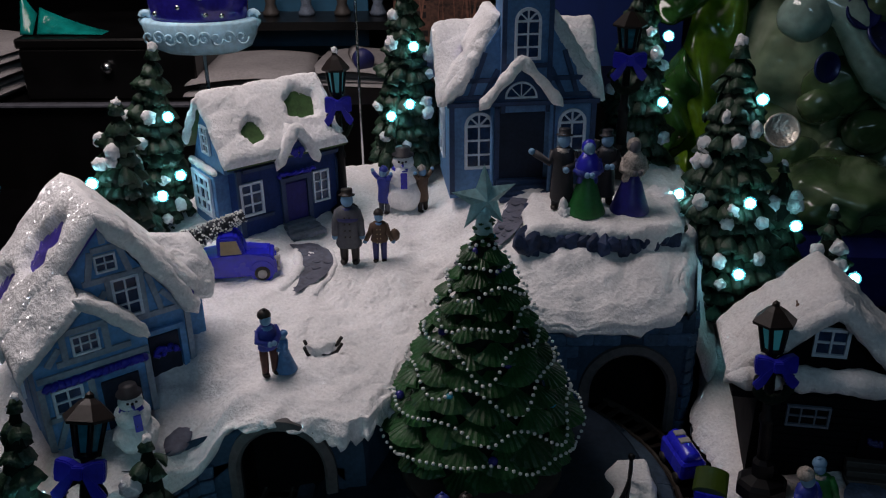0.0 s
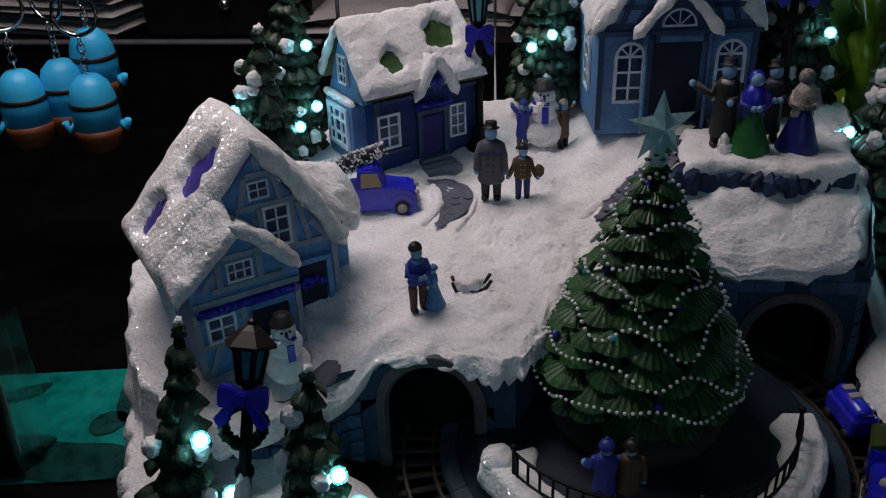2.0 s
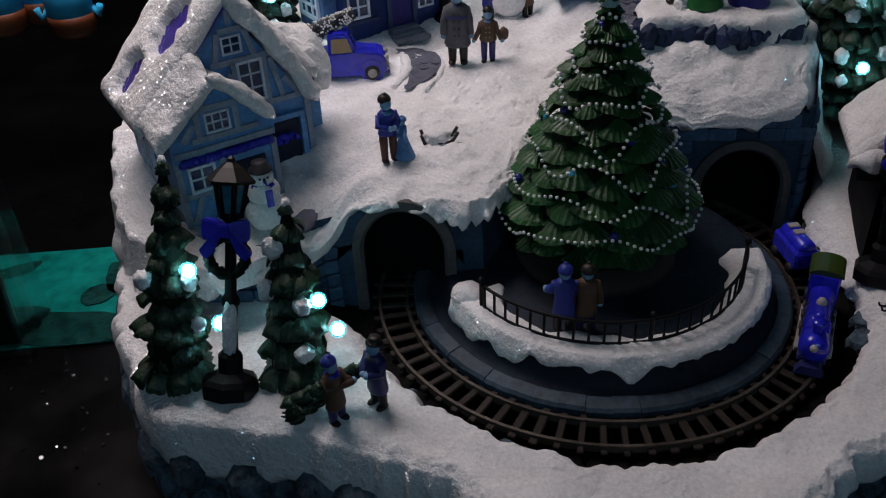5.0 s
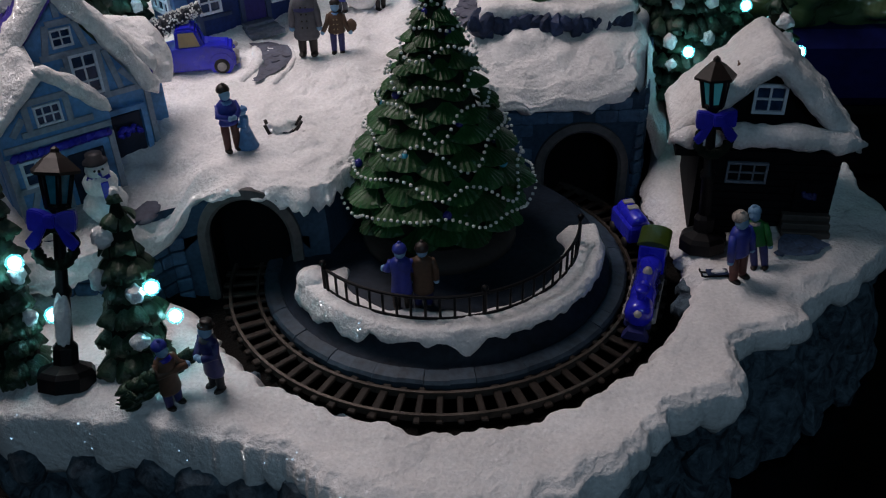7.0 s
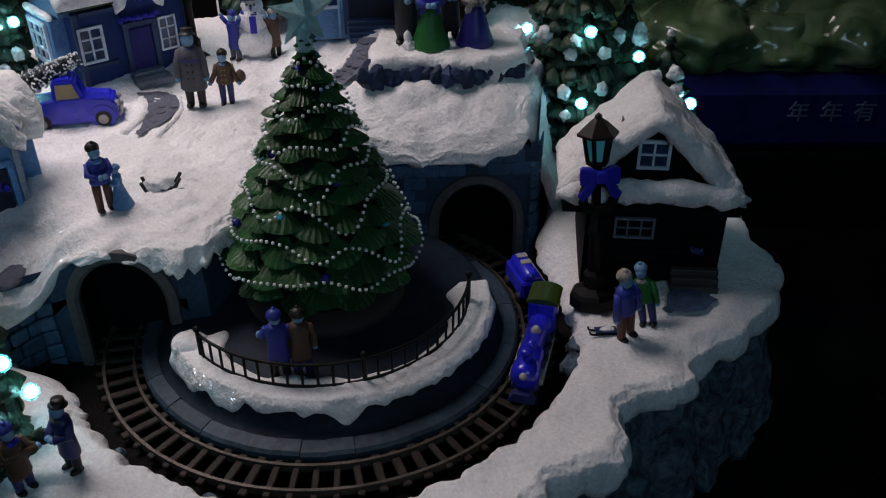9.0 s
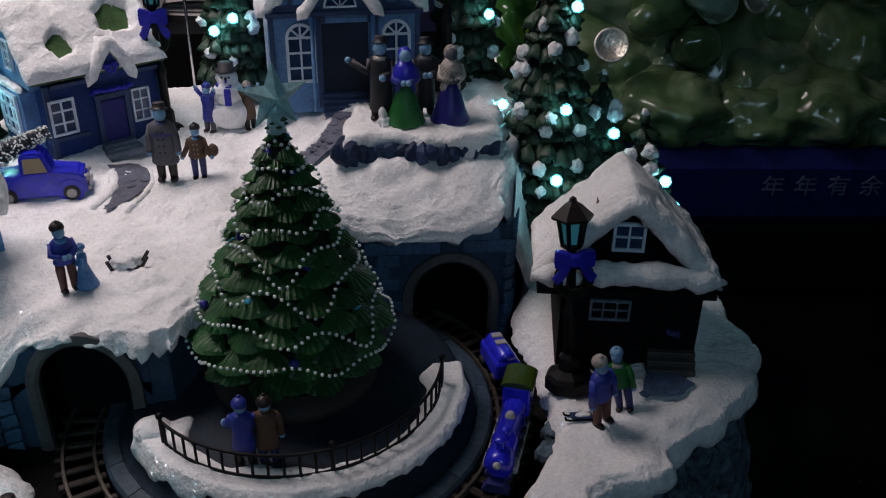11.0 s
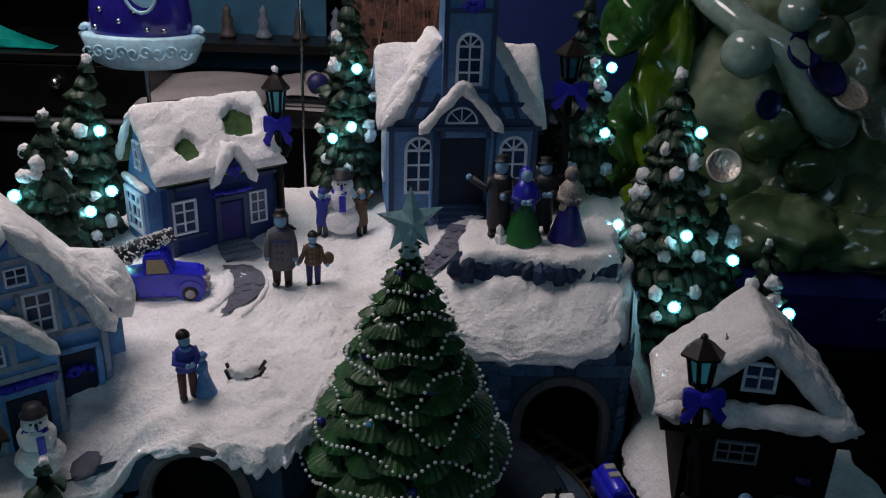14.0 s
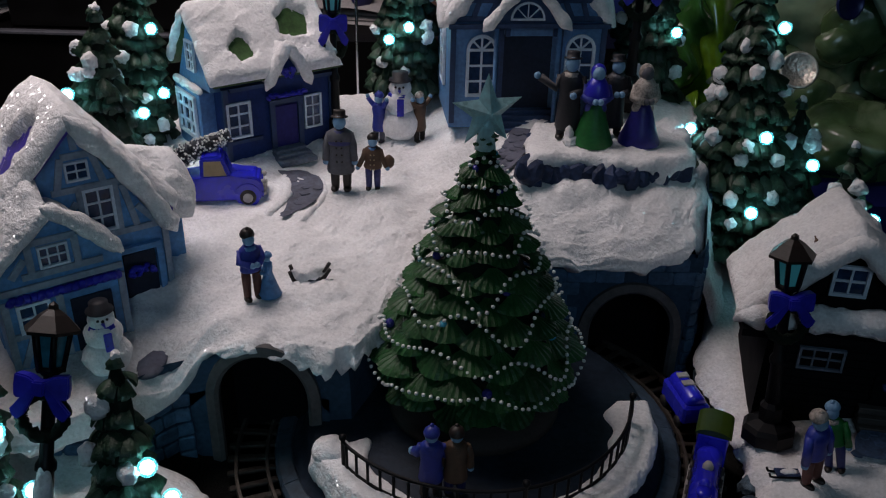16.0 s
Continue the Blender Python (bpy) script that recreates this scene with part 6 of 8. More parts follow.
part("snow_load", bm, SNOW, sledge)

# fir carried by the two figures
bm = bmesh.new()
rr = random.Random(21)
for i in range(90):
    t = rr.random()
    a = rr.uniform(0, 2 * math.pi)
    r = 0.0080 * (1 - 0.75 * t)
    add_frond(bm, T(-0.016 + 0.034 * t, r * 0.5 * math.cos(a), r * 0.5 * math.sin(a)) @ Matrix.Rotation(a, 4, "X") @ pose(0, 0, 0, 0, -50, 0), 0.006 * (1.1 - 0.5 * t), 0.004, 0.4)
solid("cut_fir", bm, M_FIR, pose(-0.1060, 0.2105, top_low(-0.1060, 0.2105) + 0.0085, 0, -24, 24), "small green fir lying in the carriers' arms", "fir tree")

# ---------------------------------------------------------------- truck with a tree on its bed
truck = thing("pickup_truck", pose(-0.1275, 0.4235, top_high(-0.1245, 0.4235) - 0.0008, 0, 0, 10), "glossy blue toy pickup truck parked in the snow", "truck")
bm = bmesh.new()
add_prism(bm, [(-0.0240, 0.0024), (0.0235, 0.0024), (0.0245, 0.0065), (0.0238, 0.0125), (0.0215, 0.0150), (0.0085, 0.0165), (-0.0075, 0.0160), (-0.0240, 0.0150), (-0.0250, 0.0095)], 0.0170, T(0, -0.0085, 0))
bmesh.ops.bevel(bm, geom=list(bm.edges), offset=0.0012, segments=2, affect="EDGES")
part("body", bm, M_TRUCK, truck)
bm = bmesh.new()
add_prism(bm, [(-0.0075, 0.0150), (0.0085, 0.0150), (0.0050, 0.0255), (0.0030, 0.0270), (-0.0050, 0.0270), (-0.0070, 0.0255)], 0.0150, T(0, -0.0075, 0))
bmesh.ops.bevel(bm, geom=list(bm.edges), offset=0.0011, segments=2, affect="EDGES")
cab = part("cab", bm, M_TRUCK, truck)
for y in (-0.0079, 0.0072):
    bm = bmesh.new()
    add_prism(bm, [(-0.0055, 0.0165), (0.0060, 0.0165), (0.0036, 0.0245), (-0.0050, 0.0245)], 0.0006, T(0, y, 0))
    part("side_window", bm, M_TRUCKWIN, cab, "tan painted window")
for x in (-0.0150, 0.0160):
    for y in (-0.0085, 0.0085):
        bm = bmesh.new()
        add_lathe(bm, [(0.0, -0.0016), (0.0039, -0.0016), (0.0043, -0.0008), (0.0043, 0.0008), (0.0039, 0.0016), (0.0, 0.0016)], 18, T(x, y, 0.0045) @ pose(0, 0, 0, 90, 0, 0))
        wheel = part("wheel", bm, M_TYRE, truck)
        bm = bmesh.new()
        add_lathe(bm, [(0.0, -0.0021), (0.0026, -0.0019), (0.0026, 0.0019), (0.0, 0.0021)], 14, T(x, y, 0.0045) @ pose(0, 0, 0, 90, 0, 0))
        part("hub", bm, M_HUB, wheel)
for y in (-0.0055, 0.0055):
    bm = bmesh.new()
    add_ball(bm, 0.0016, T(0.0242, y, 0.0115), 2)
    part("headlight", bm, M_HUB, truck)
bm = bmesh.new()
add_box(bm, 0.0014, 0.0175, 0.0020, T(0.0250, 0, 0.0050), 0.0003)
part("bumper", bm, M_HUB, truck)
bm = bmesh.new()
for y in (-0.0086, 0.0086):
    add_lathe(bm, [(0.0066, -0.0006), (0.0066, 0.0006)], 18, T(0.0160, y, 0.0055) @ pose(0, 0, 0, 90, 0, 0))
part("wheel_arch", bm, M_TRUCK, truck)

# bottle-brush tree on the truck
bm = bmesh.new()
add_tube(bm, [(-0.021, 0, 0), (0.021, 0, 0)], 0.0006, 6)
rr = random.Random(4)
for i in range(620):
    t = rr.random()
    a = rr.uniform(0, 2 * math.pi)
    x = -0.020 + 0.040 * t
    ln = 0.0078 * (1 - 0.55 * t) * rr.uniform(0.75, 1.0)
    d = Vector((0.35, math.cos(a), math.sin(a))).normalized()
    p = Vector((x, 0, 0))
    add_tube(bm, [p, p + d * ln], 0.00035, 4)
brush = solid("bottle_brush_tree", bm, [M_COAT, M_BEAD], pose(-0.1385, 0.4240, top_high(-0.1385, 0.424) + 0.0245, 0, -22, 12), "dark bottle-brush fir with frosted tips on the truck", "fir tree")
bm = bmesh.new()
for i in range(420):
    t = rr.random()
    a = rr.uniform(0, 2 * math.pi)
    ln = 0.0080 * (1 - 0.55 * t) * rr.uniform(0.8, 1.02)
    d = Vector((0.35, math.cos(a), math.sin(a))).normalized()
    add_ball(bm, 0.00062, Matrix.Translation(Vector((-0.020 + 0.040 * t, 0, 0)) + d * ln), 1)
part("frost", bm, M_BEAD, brush, "white frosted tips")


# ---------------------------------------------------------------- paved paths
def path_width(width, t):
    """Half the width of a path, drawn in to a blunt tip at its far end."""
    return width * (1 - 0.85 * smooth01(0.62, 1.0, t)) * (1 + 0.06 * math.sin(17 * t))


def paved(name, line, width, ground, lift, label, seed, mat=M_PATH):
    """A path of flat irregular stones along a line of ground points."""
    path = thing(name, I4, label, "path", "", "structure")
    rnd = random.Random(seed)
    coarse = [Vector((x, y, 0)) for x, y in line]
    pts = []
    for i in range(25):
        f = i / 24 * (len(coarse) - 1)
        near = [(coarse[j], max(0.0, 1 - abs(f - j) / 1.3) ** 2) for j in range(len(coarse))]
        pts.append(sum((p * w for p, w in near), Vector()) / sum(w for _, w in near))
    bm = bmesh.new()
    cols = []
    for i, p in enumerate(pts):
        d = (pts[min(i + 1, len(pts) - 1)] - pts[max(i - 1, 0)]).normalized()
        s = Vector((d.y, -d.x, 0))
        w = path_width(width, i / (len(pts) - 1))
        cols.append([bm.verts.new((q.x, q.y, ground(q.x, q.y) + lift)) for q in (p - s * w, p - s * w * 0.4, p + s * w * 0.4, p + s * w)])
    for a, b in zip(cols, cols[1:]):
        for k in range(3):
            bm.faces.new([a[k], b[k], b[k + 1], a[k + 1]])
    part("path_bed", bm, mat, path)
    meshes = []
    for v in range(4):
        bm = bmesh.new()
        n = 6
        ring = [(rnd.uniform(0.75, 1.1) * math.cos(2 * math.pi * i / n), rnd.uniform(0.75, 1.1) * math.sin(2 * math.pi * i / n)) for i in range(n)]
        lo = [bm.verts.new((x, y, -0.0006)) for x, y in ring]
        mid = [bm.verts.new((x, y, -0.0002)) for x, y in ring]
        hi = [bm.verts.new((x * 0.90, y * 0.90, 0.0000)) for x, y in ring]
        for a, b in ((lo, mid), (mid, hi)):
            for i in range(n):
                bm.faces.new([a[i], a[(i + 1) % n], b[(i + 1) % n], b[i]])
        bm.faces.new(hi)
        meshes.append(mesh_of("paving_stone", bm, mat))
    size = 0.0034
    run, due = 0.0, size
    for i, (a, b) in enumerate(zip(pts, pts[1:])):
        d = (b - a).normalized()
        side = Vector((d.y, -d.x, 0))
        run += (b - a).length
        if run < due:
            continue
        due += size * 1.75
        wide = path_width(width, i / (len(pts) - 1))
        for k in range(-3, 4):
            off = k * size * 1.8
            if abs(off) > wide - size * 0.6:
                continue
            p = b + side * off + d * size * 0.5 * (k % 2)
            ob = new("paving_stone", rnd.choice(meshes))
            ob.parent = path
            ob.matrix_basis = T(p.x, p.y, ground(p.x, p.y) + lift + 0.0002) @ Matrix.Rotation(rnd.uniform(0, 6.28), 4, "Z") @ Matrix.Diagonal((size * rnd.uniform(0.82, 0.96), size * rnd.uniform(0.82, 0.96), 1, 1))
    return path


paved("cottage_path", [(-0.0960, 0.4680), (-0.0865, 0.4500), (-0.0820, 0.4330), (-0.0835, 0.4180), (-0.0905, 0.4010)], 0.0088, top_high, 0.0012, "curved path of blue-grey stones before the cottage", 1)
paved("church_path", [(0.0400, 0.4640), (0.0330, 0.4500), (0.0190, 0.4330), (0.0040, 0.4180), (-0.0080, 0.4085)], 0.0105, top_high, 0.0022, "path of blue-grey stones before the church steps", 2)
paved("cabin_path", [(0.1880, 0.3000), (0.1800, 0.2940), (0.1680, 0.2890)], 0.0095, top_low, 0.0026, "short path of blue stones before the cabin steps", 3, M_PATHBLUE)
bm = bmesh.new()
add_ball(bm, 1.0, Matrix.Diagonal((0.0062, 0.0115, 0.0022, 1)), 3, 0.12, 2.0)
solid("shop_path", bm, M_PATH, pose(-0.1285, 0.3050, top_high(-0.1285, 0.3050) - 0.0008, 4, 0, 4), "worn grey stone slab in the snow before the shop", "path", "", "structure")

# banks of snow along the paths
for line, r in (([(-0.0985, 0.4560), (-0.0955, 0.4440), (-0.0920, 0.4330), (-0.0930, 0.4190), (-0.0985, 0.4060)], 0.0030), ([(-0.0760, 0.4480), (-0.0722, 0.4320), (-0.0735, 0.4170), (-0.0800, 0.4020)], 0.0020),
                ([(0.0290, 0.4640), (0.0215, 0.4500), (0.0090, 0.4370), (-0.0050, 0.4250), (-0.0150, 0.4180)], 0.0034)):
    snow_roll(base, [(x, y, top_high(x, y) - r * 0.25) for x, y in line], r, "snow_bank")

# small runner sled in the snow before the cabin's lamp
sled = thing("toy_sled", pose(0.1365, 0.2805, top_low(0.1365, 0.2805) + 0.0012, 0, 0, 0), "small dark runner sled dusted with snow near the cabin", "sled")
for y in (-0.0018, 0.0018):
    bm = bmesh.new()
    add_tube(bm, [(-0.0072, y, 0.0020), (-0.0066, y, 0.0004), (-0.0050, y, 0.0), (0.0060, y, 0.0)], 0.0005, 6)
    part("runner", bm, M_IRON, sled)
bm = bmesh.new()
add_box(bm, 0.0100, 0.0046, 0.0008, T(0.0008, 0, 0.0008), 0.0002)
part("seat_board", bm, M_DARKBLUEROCK, sled)
bm = bmesh.new()
add_ball(bm, 0.0020, T(0.0015, 0, 0.0017), 2, 0.4, 2.0, (1.8, 0.9, 0.35))
part("snow_dab", bm, SNOW, sled)

# ---------------------------------------------------------------- caroling ledge with its stone front
ledge = thing("stone_ledge", I4, "snowy ledge with a front of dark blue rocks", "ledge")


def ledge_top(s, t):
    x = 0.0335 + 0.086 * t
    front = 0.4085 + 0.004 * math.sin(7 * t) + 0.006 * t
    y = front + (0.462 - front) * min(1, max(0, (s - 0.12) / 0.88))
    z = LEDGE_Z - 0.0040 + 0.0008 * noise.noise(Vector((x, y, 9)) * 90)
    nn = Vector((0, 0, 1))
    if s < 0.12:
        k = 1 - s / 0.12
        z -= k * (0.0035 + 0.017 * max(0, noise.noise(Vector((t * 10, 1.7, 0.3)))))
        nn = Vector((0, -k, 1 - k)).normalized()
    z -= 0.014 * smooth01(0.10, 0.0, t) * smooth01(0.5, 1.0, s)
    return Vector((x, y, z)), nn


bm = bmesh.new()
add_sheet(bm, ledge_top, 30, 60, 0.0040, 0.005, lump=0.4, freq=120, grain=0.0006)
part("ledge_snow", bm, SNOW, ledge, "glittering snow on the ledge")
bm = bmesh.new()
add_box(bm, 0.082, 0.040, 0.014, T(0.0770, 0.4340, LEDGE_Z - 0.0185), 0.001)
part("core", bm, M_DARKBLUEROCK, ledge)
rr = random.Random(12)
rock_meshes = []
for v in range(7):
    bm = bmesh.new()
    made = bmesh.ops.create_icosphere(bm, subdivisions=2, radius=1.0)["verts"]
    for q in made:
        q.co *= 1 + 0.34 * noise.noise(q.co * 1.4 + Vector((v * 7.3, 0, 0)))
        for ax in range(3):
            q.co[ax] = round(q.co[ax] * 2.6) / 2.6 * 0.55 + q.co[ax] * 0.45
    rock_meshes.append(mesh_of("rock", bm, M_DARKBLUEROCK))
for i in range(15):
    t = i / 14
    ob = new("rock", rock_meshes[i % 7])
    ob.parent = ledge
    s = rr.uniform(0.0038, 0.0052)
    x = 0.0315 + 0.076 * t
    ob.matrix_basis = pose(x, 0.4062 + 0.004 * math.sin(7 * t) + 0.006 * t, LEDGE_Z - 0.0110 + rr.uniform(-0.001, 0.0030), rr.uniform(-30, 30), rr.uniform(-30, 30), rr.uniform(0, 360)) @ Matrix.Diagonal((s, s, s * 1.5, 1))
for x, y, s in ((0.0330, 0.414, 0.0050), (0.0370, 0.407, 0.0048), (0.1120, 0.420, 0.0045)):
    ob = new("rock", rock_meshes[2])
    ob.parent = ledge
    ob.matrix_basis = pose(x, y, LEDGE_Z - 0.0085, 20, 10, 50) @ Matrix.Diagonal((s, s, s * 1.7, 1))
bm = bmesh.new()
add_ball(bm, 0.0036, T(0.0560, 0.4260, LEDGE_Z + 0.0010), 3, 0.5, 2.0)
add_ball(bm, 0.0024, T(0.0552, 0.4262, LEDGE_Z + 0.0060), 2, 0.5, 2.0, (0.9, 0.9, 1.4))
part("snow_mound", bm, SNOW, ledge)
for x, y, r in ((0.1140, 0.458, 0.0090), (0.1165, 0.448, 0.0075), (0.1120, 0.438, 0.0060)):
    bm = bmesh.new()
    add_ball(bm, r, T(x, y, top_high(x, y) + 0.003), 3, 0.5, 2.0, (1, 1, 0.9))
    part("snow_mound", bm, SNOW, ledge)


# ---------------------------------------------------------------- train
def on_track(deg):
    r = (RAIL_IN + RAIL_OUT) / 2
    a = radians(deg)
    return T(CX + r * math.cos(a), CY + r * math.sin(a), TRACK_Z + 0.0022) @ Matrix.Rotation(a - math.pi / 2, 4, "Z")


engine = thing("toy_locomotive", on_track(-20), "glossy blue toy steam locomotive with green cab roof on the track", "toy train", "toy train")
bm = bmesh.new()
add_box(bm, 0.056, 0.0120, 0.0034, T(-0.0010, 0, 0.0028), 0.0006)
part("chassis", bm, M_NAVY, engine)
bm = bmesh.new()
add_lathe(bm, [(0.0, -0.018), (0.0054, -0.018), (0.0056, -0.016), (0.0056, 0.006), (0.0059, 0.0062), (0.0059, 0.0074), (0.0056, 0.0076), (0.0056, 0.018)], 22, T(0.0040, 0, 0.0112) @ pose(0, 0, 0, 0, 90, 0))
part("boiler", bm, M_TRUCK, engine)
bm = bmesh.new()
add_lathe(bm, [(0.0060, 0.0), (0.0064, 0.001), (0.0064, 0.0065), (0.0056, 0.0088), (0.0036, 0.0102), (0.0, 0.0108)], 24, T(0.0205, 0, 0.0112) @ pose(0, 0, 0, 0, 90, 0))
part("smokebox", bm, M_TRUCK, engine, "rounded blue smokebox front")
bm = bmesh.new()
add_lathe(bm, [(0.0020, 0.015), (0.0018, 0.0190), (0.0031, 0.0222), (0.0031, 0.0232), (0.0, 0.0230)], 14, T(0.0235, 0, 0))
part("chimney", bm, M_TRUCK, engine)
for x, r, mat in ((0.0120, 0.0026, M_TRUCK), (0.0010, 0.0023, M_HUB)):
    bm = bmesh.new()
    add_lathe(bm, [(r, 0.015), (r, 0.0172), (r * 0.6, 0.0190), (0.0, 0.0194)], 14, T(x, 0, 0))
    part("steam_dome", bm, mat, engine)
bm = bmesh.new()
add_box(bm, 0.0170, 0.0128, 0.0160, T(-0.0215, 0, 0.0055), 0.0007)
cab2 = part("cab", bm, M_TRUCK, engine)
bm = bmesh.new()
add_prism(bm, [(0.0076 * math.cos(math.pi * i / 10), 0.0030 * math.sin(math.pi * i / 10)) for i in range(11)], 0.0160, T(-0.0295, 0, 0.0212) @ Matrix.Rotation(-math.pi / 2, 4, "Z"))
part("cab_roof", bm, M_TRAINGREEN, cab2, "olive green curved roof")
for y in (-0.0066, 0.0066):
    bm = bmesh.new()
    add_box(bm, 0.0060, 0.0006, 0.0048, T(-0.0215, y, 0.0140))
    part("cab_window", bm, M_HUB, cab2)
    bm = bmesh.new()
    add_box(bm, 0.0080, 0.0024, 0.0036, T(0.0190, y, 0.0035), 0.0006)
    part("cylinder", bm, M_HUB, engine, "silver cylinder beside the smokebox")
    bm = bmesh.new()
    add_box(bm, 0.0260, 0.0012, 0.0012, T(0.0010, y * 1.06, 0.0042), 0.0003)
    part("side_rod", bm, M_HUB, engine)
for x in (-0.0220, -0.0120, -0.0040, 0.0050, 0.0170):
    for y in (-0.0062, 0.0062):
        bm = bmesh.new()
        add_lathe(bm, [(0.0, -0.0010), (0.0034, -0.0010), (0.0036, 0.0), (0.0034, 0.0010), (0.0, 0.0010)], 16, T(x, y, 0.0034) @ pose(0, 0, 0, 90, 0, 0))
        part("wheel", bm, M_TYRE, engine)
bm = bmesh.new()
add_ball(bm, 0.0018, T(0.0310, 0, 0.0140), 2)
part("headlamp", bm, M_HUB, engine)
bm = bmesh.new()
add_prism(bm, [(-0.0060, 0.0), (0.0060, 0.0), (0.0035, 0.0044), (-0.0035, 0.0044)], 0.0050, pose(0.0330, 0, 0.0006, 0, 0, 90))
part("cowcatcher", bm, M_NAVY, engine)


def wagon(deg, roof, label, tall):
    car = thing("toy_wagon", on_track(deg), label, "toy train", "toy train")
    bm = bmesh.new()
    add_box(bm, 0.0250, 0.0135, tall, T(0, 0, 0.0035), 0.0009)
    part("body", bm, M_TRUCK, car)
    bm = bmesh.new()
    n = 10
    add_prism(bm, [(0.0074 * math.cos(math.pi * i / n), 0.0032 * math.sin(math.pi * i / n)) for i in range(n + 1)], 0.0265, T(-0.01325, 0, tall + 0.0033) @ Matrix.Rotation(-math.pi / 2, 4, "Z"))
    part("roof", bm, roof, car)
    for x in (-0.0072, 0.0, 0.0072):
        for y in (-0.0069, 0.0069):
            bm = bmesh.new()
            add_box(bm, 0.0046, 0.0006, 0.0040, T(x, y, tall - 0.0030))
            part("window", bm, M_HUB, car)
    for x in (-0.0080, 0.0080):
        for y in (-0.0064, 0.0064):
            bm = bmesh.new()
            add_lathe(bm, [(0.0, -0.0009), (0.0028, -0.0009), (0.0028, 0.0009), (0.0, 0.0009)], 14, T(x, y, 0.0028) @ pose(0, 0, 0, 90, 0, 0))
            part("wheel", bm, M_TYRE, car)
    return car


tender = thing("toy_tender", on_track(11.5), "blue toy tender with silver lids behind the locomotive", "toy train", "toy train")
bm = bmesh.new()
add_box(bm, 0.0250, 0.0130, 0.0100, T(0, 0, 0.0035), 0.0012)
part("body", bm, M_TRUCK, tender)
bm = bmesh.new()
add_lathe(bm, [(0.0, -0.0105), (0.0046, -0.0105), (0.0052, -0.0090), (0.0052, 0.0090), (0.0046, 0.0105), (0.0, 0.0105)], 18, T(0, 0, 0.0130) @ pose(0, 0, 0, 0, 90, 0))
part("tank", bm, M_TRUCK, tender)
for x in (-0.0062, 0.0000):
    bm = bmesh.new()
    add_box(bm, 0.0038, 0.0056, 0.0010, T(x, 0, 0.0178), 0.0003)
    part("lid", bm, M_HUB, tender, "silver lid")
for x in (-0.0080, 0.0080):
    for y in (-0.0064, 0.0064):
        bm = bmesh.new()
        add_lathe(bm, [(0.0, -0.0009), (0.0028, -0.0009), (0.0028, 0.0009), (0.0, 0.0009)], 14, T(x, y, 0.0028) @ pose(0, 0, 0, 90, 0, 0))
        part("wheel", bm, M_TYRE, tender)
wagon(66, M_ORANGE, "blue toy wagon with an orange roof inside the tunnel", 0.0105)


# ---------------------------------------------------------------- behind and beside the village
# large jade-coloured money sculpture on its lacquered base
plinth2 = thing("lacquered_base", pose(0.42, 0.62, TABLE_Z, 0, 0, -4), "dark blue lacquered sculpture base with grey characters", "base")
bm = bmesh.new()
add_box(bm, 0.40, 0.24, 0.056, T(0, 0, 0.056), 0.010)
part("body", bm, M_BLUEBASE, plinth2)
bm = bmesh.new()
add_box(bm, 0.392, 0.232, 0.056, I4, 0.004)
part("foot", bm, M_BLACK, plinth2, "black lower tier")
for k, sign_text in enumerate("年年有余"):
    curve = bpy.data.curves.new("character", "FONT")
    curve.body, curve.size, curve.extrude = sign_text, 0.0160, 0.0004
    tmp = bpy.data.objects.new("character", curve)
    scene.collection.objects.link(tmp)
    me = bpy.data.meshes.new_from_object(tmp.evaluated_get(bpy.context.evaluated_depsgraph_get()))
    bpy.data.objects.remove(tmp)
    me.materials.append(M_TEXTGREY)
    sign = new("character", me)
    sign.parent = plinth2
    sign["label"] = "grey painted character"
    sign.matrix_basis = pose(-0.0935 + 0.0230 * k, -0.1206, 0.0840, 90, 0, 0)

money = thing("jade_sculpture", pose(0, 0, TABLE_Z + 0.112), "large glossy green sculpture of rounded lumps, leaves and coins", "sculpture")
bm = bmesh.new()
rr = random.Random(31)
for x, y, z, r in ((0.300, 0.640, 0.040, 0.085), (0.262, 0.625, 0.095, 0.062), (0.330, 0.650, 0.110, 0.075), (0.385, 0.630, 0.065, 0.070), (0.440, 0.650, 0.040, 0.080), (0.400, 0.660, 0.125, 0.075), (0.470, 0.660, 0.120, 0.08), (0.290, 0.660, 0.165, 0.070), (0.360, 0.670, 0.185, 0.070), (0.430, 0.680, 0.200, 0.080), (0.515, 0.670, 0.070, 0.09), (0.225, 0.610, 0.030, 0.050), (0.345, 0.585, 0.020, 0.045), (0.400, 0.580, 0.050, 0.042), (0.300, 0.690, 0.24, 0.08), (0.5, 0.7, 0.25, 0.09)):
    bm = bmesh.new()
    add_ball(bm, r, T(x, y, z), 4, 0.22, 1.8, (1, 0.8, 0.9))
    part("lump", bm, M_JADEMILK if z > 0.09 and x < 0.35 else M_JADE, money)
for x, z, r in ((0.215, 0.012, 0.034), (0.262, 0.016, 0.044), (0.318, 0.012, 0.040), (0.372, 0.018, 0.046), (0.430, 0.014, 0.044), (0.490, 0.016, 0.046)):
    bm = bmesh.new()
    add_ball(bm, r, T(x, 0.558 - 0.07 * (x - 0.215), z), 4, 0.25, 2.2, (1.1, 0.85, 0.62))
    part("lump", bm, M_JADE, money)
for k in range(20):
    bm = bmesh.new()
    x, z = rr.uniform(0.235, 0.47), rr.uniform(0.02, 0.19)
    add_ball(bm, rr.uniform(0.010, 0.026), T(x, rr.uniform(0.560, 0.585), z), 3, 0.15, 1.5, (1, 0.6, 0.85))
    part("bead", bm, M_JADE, money)
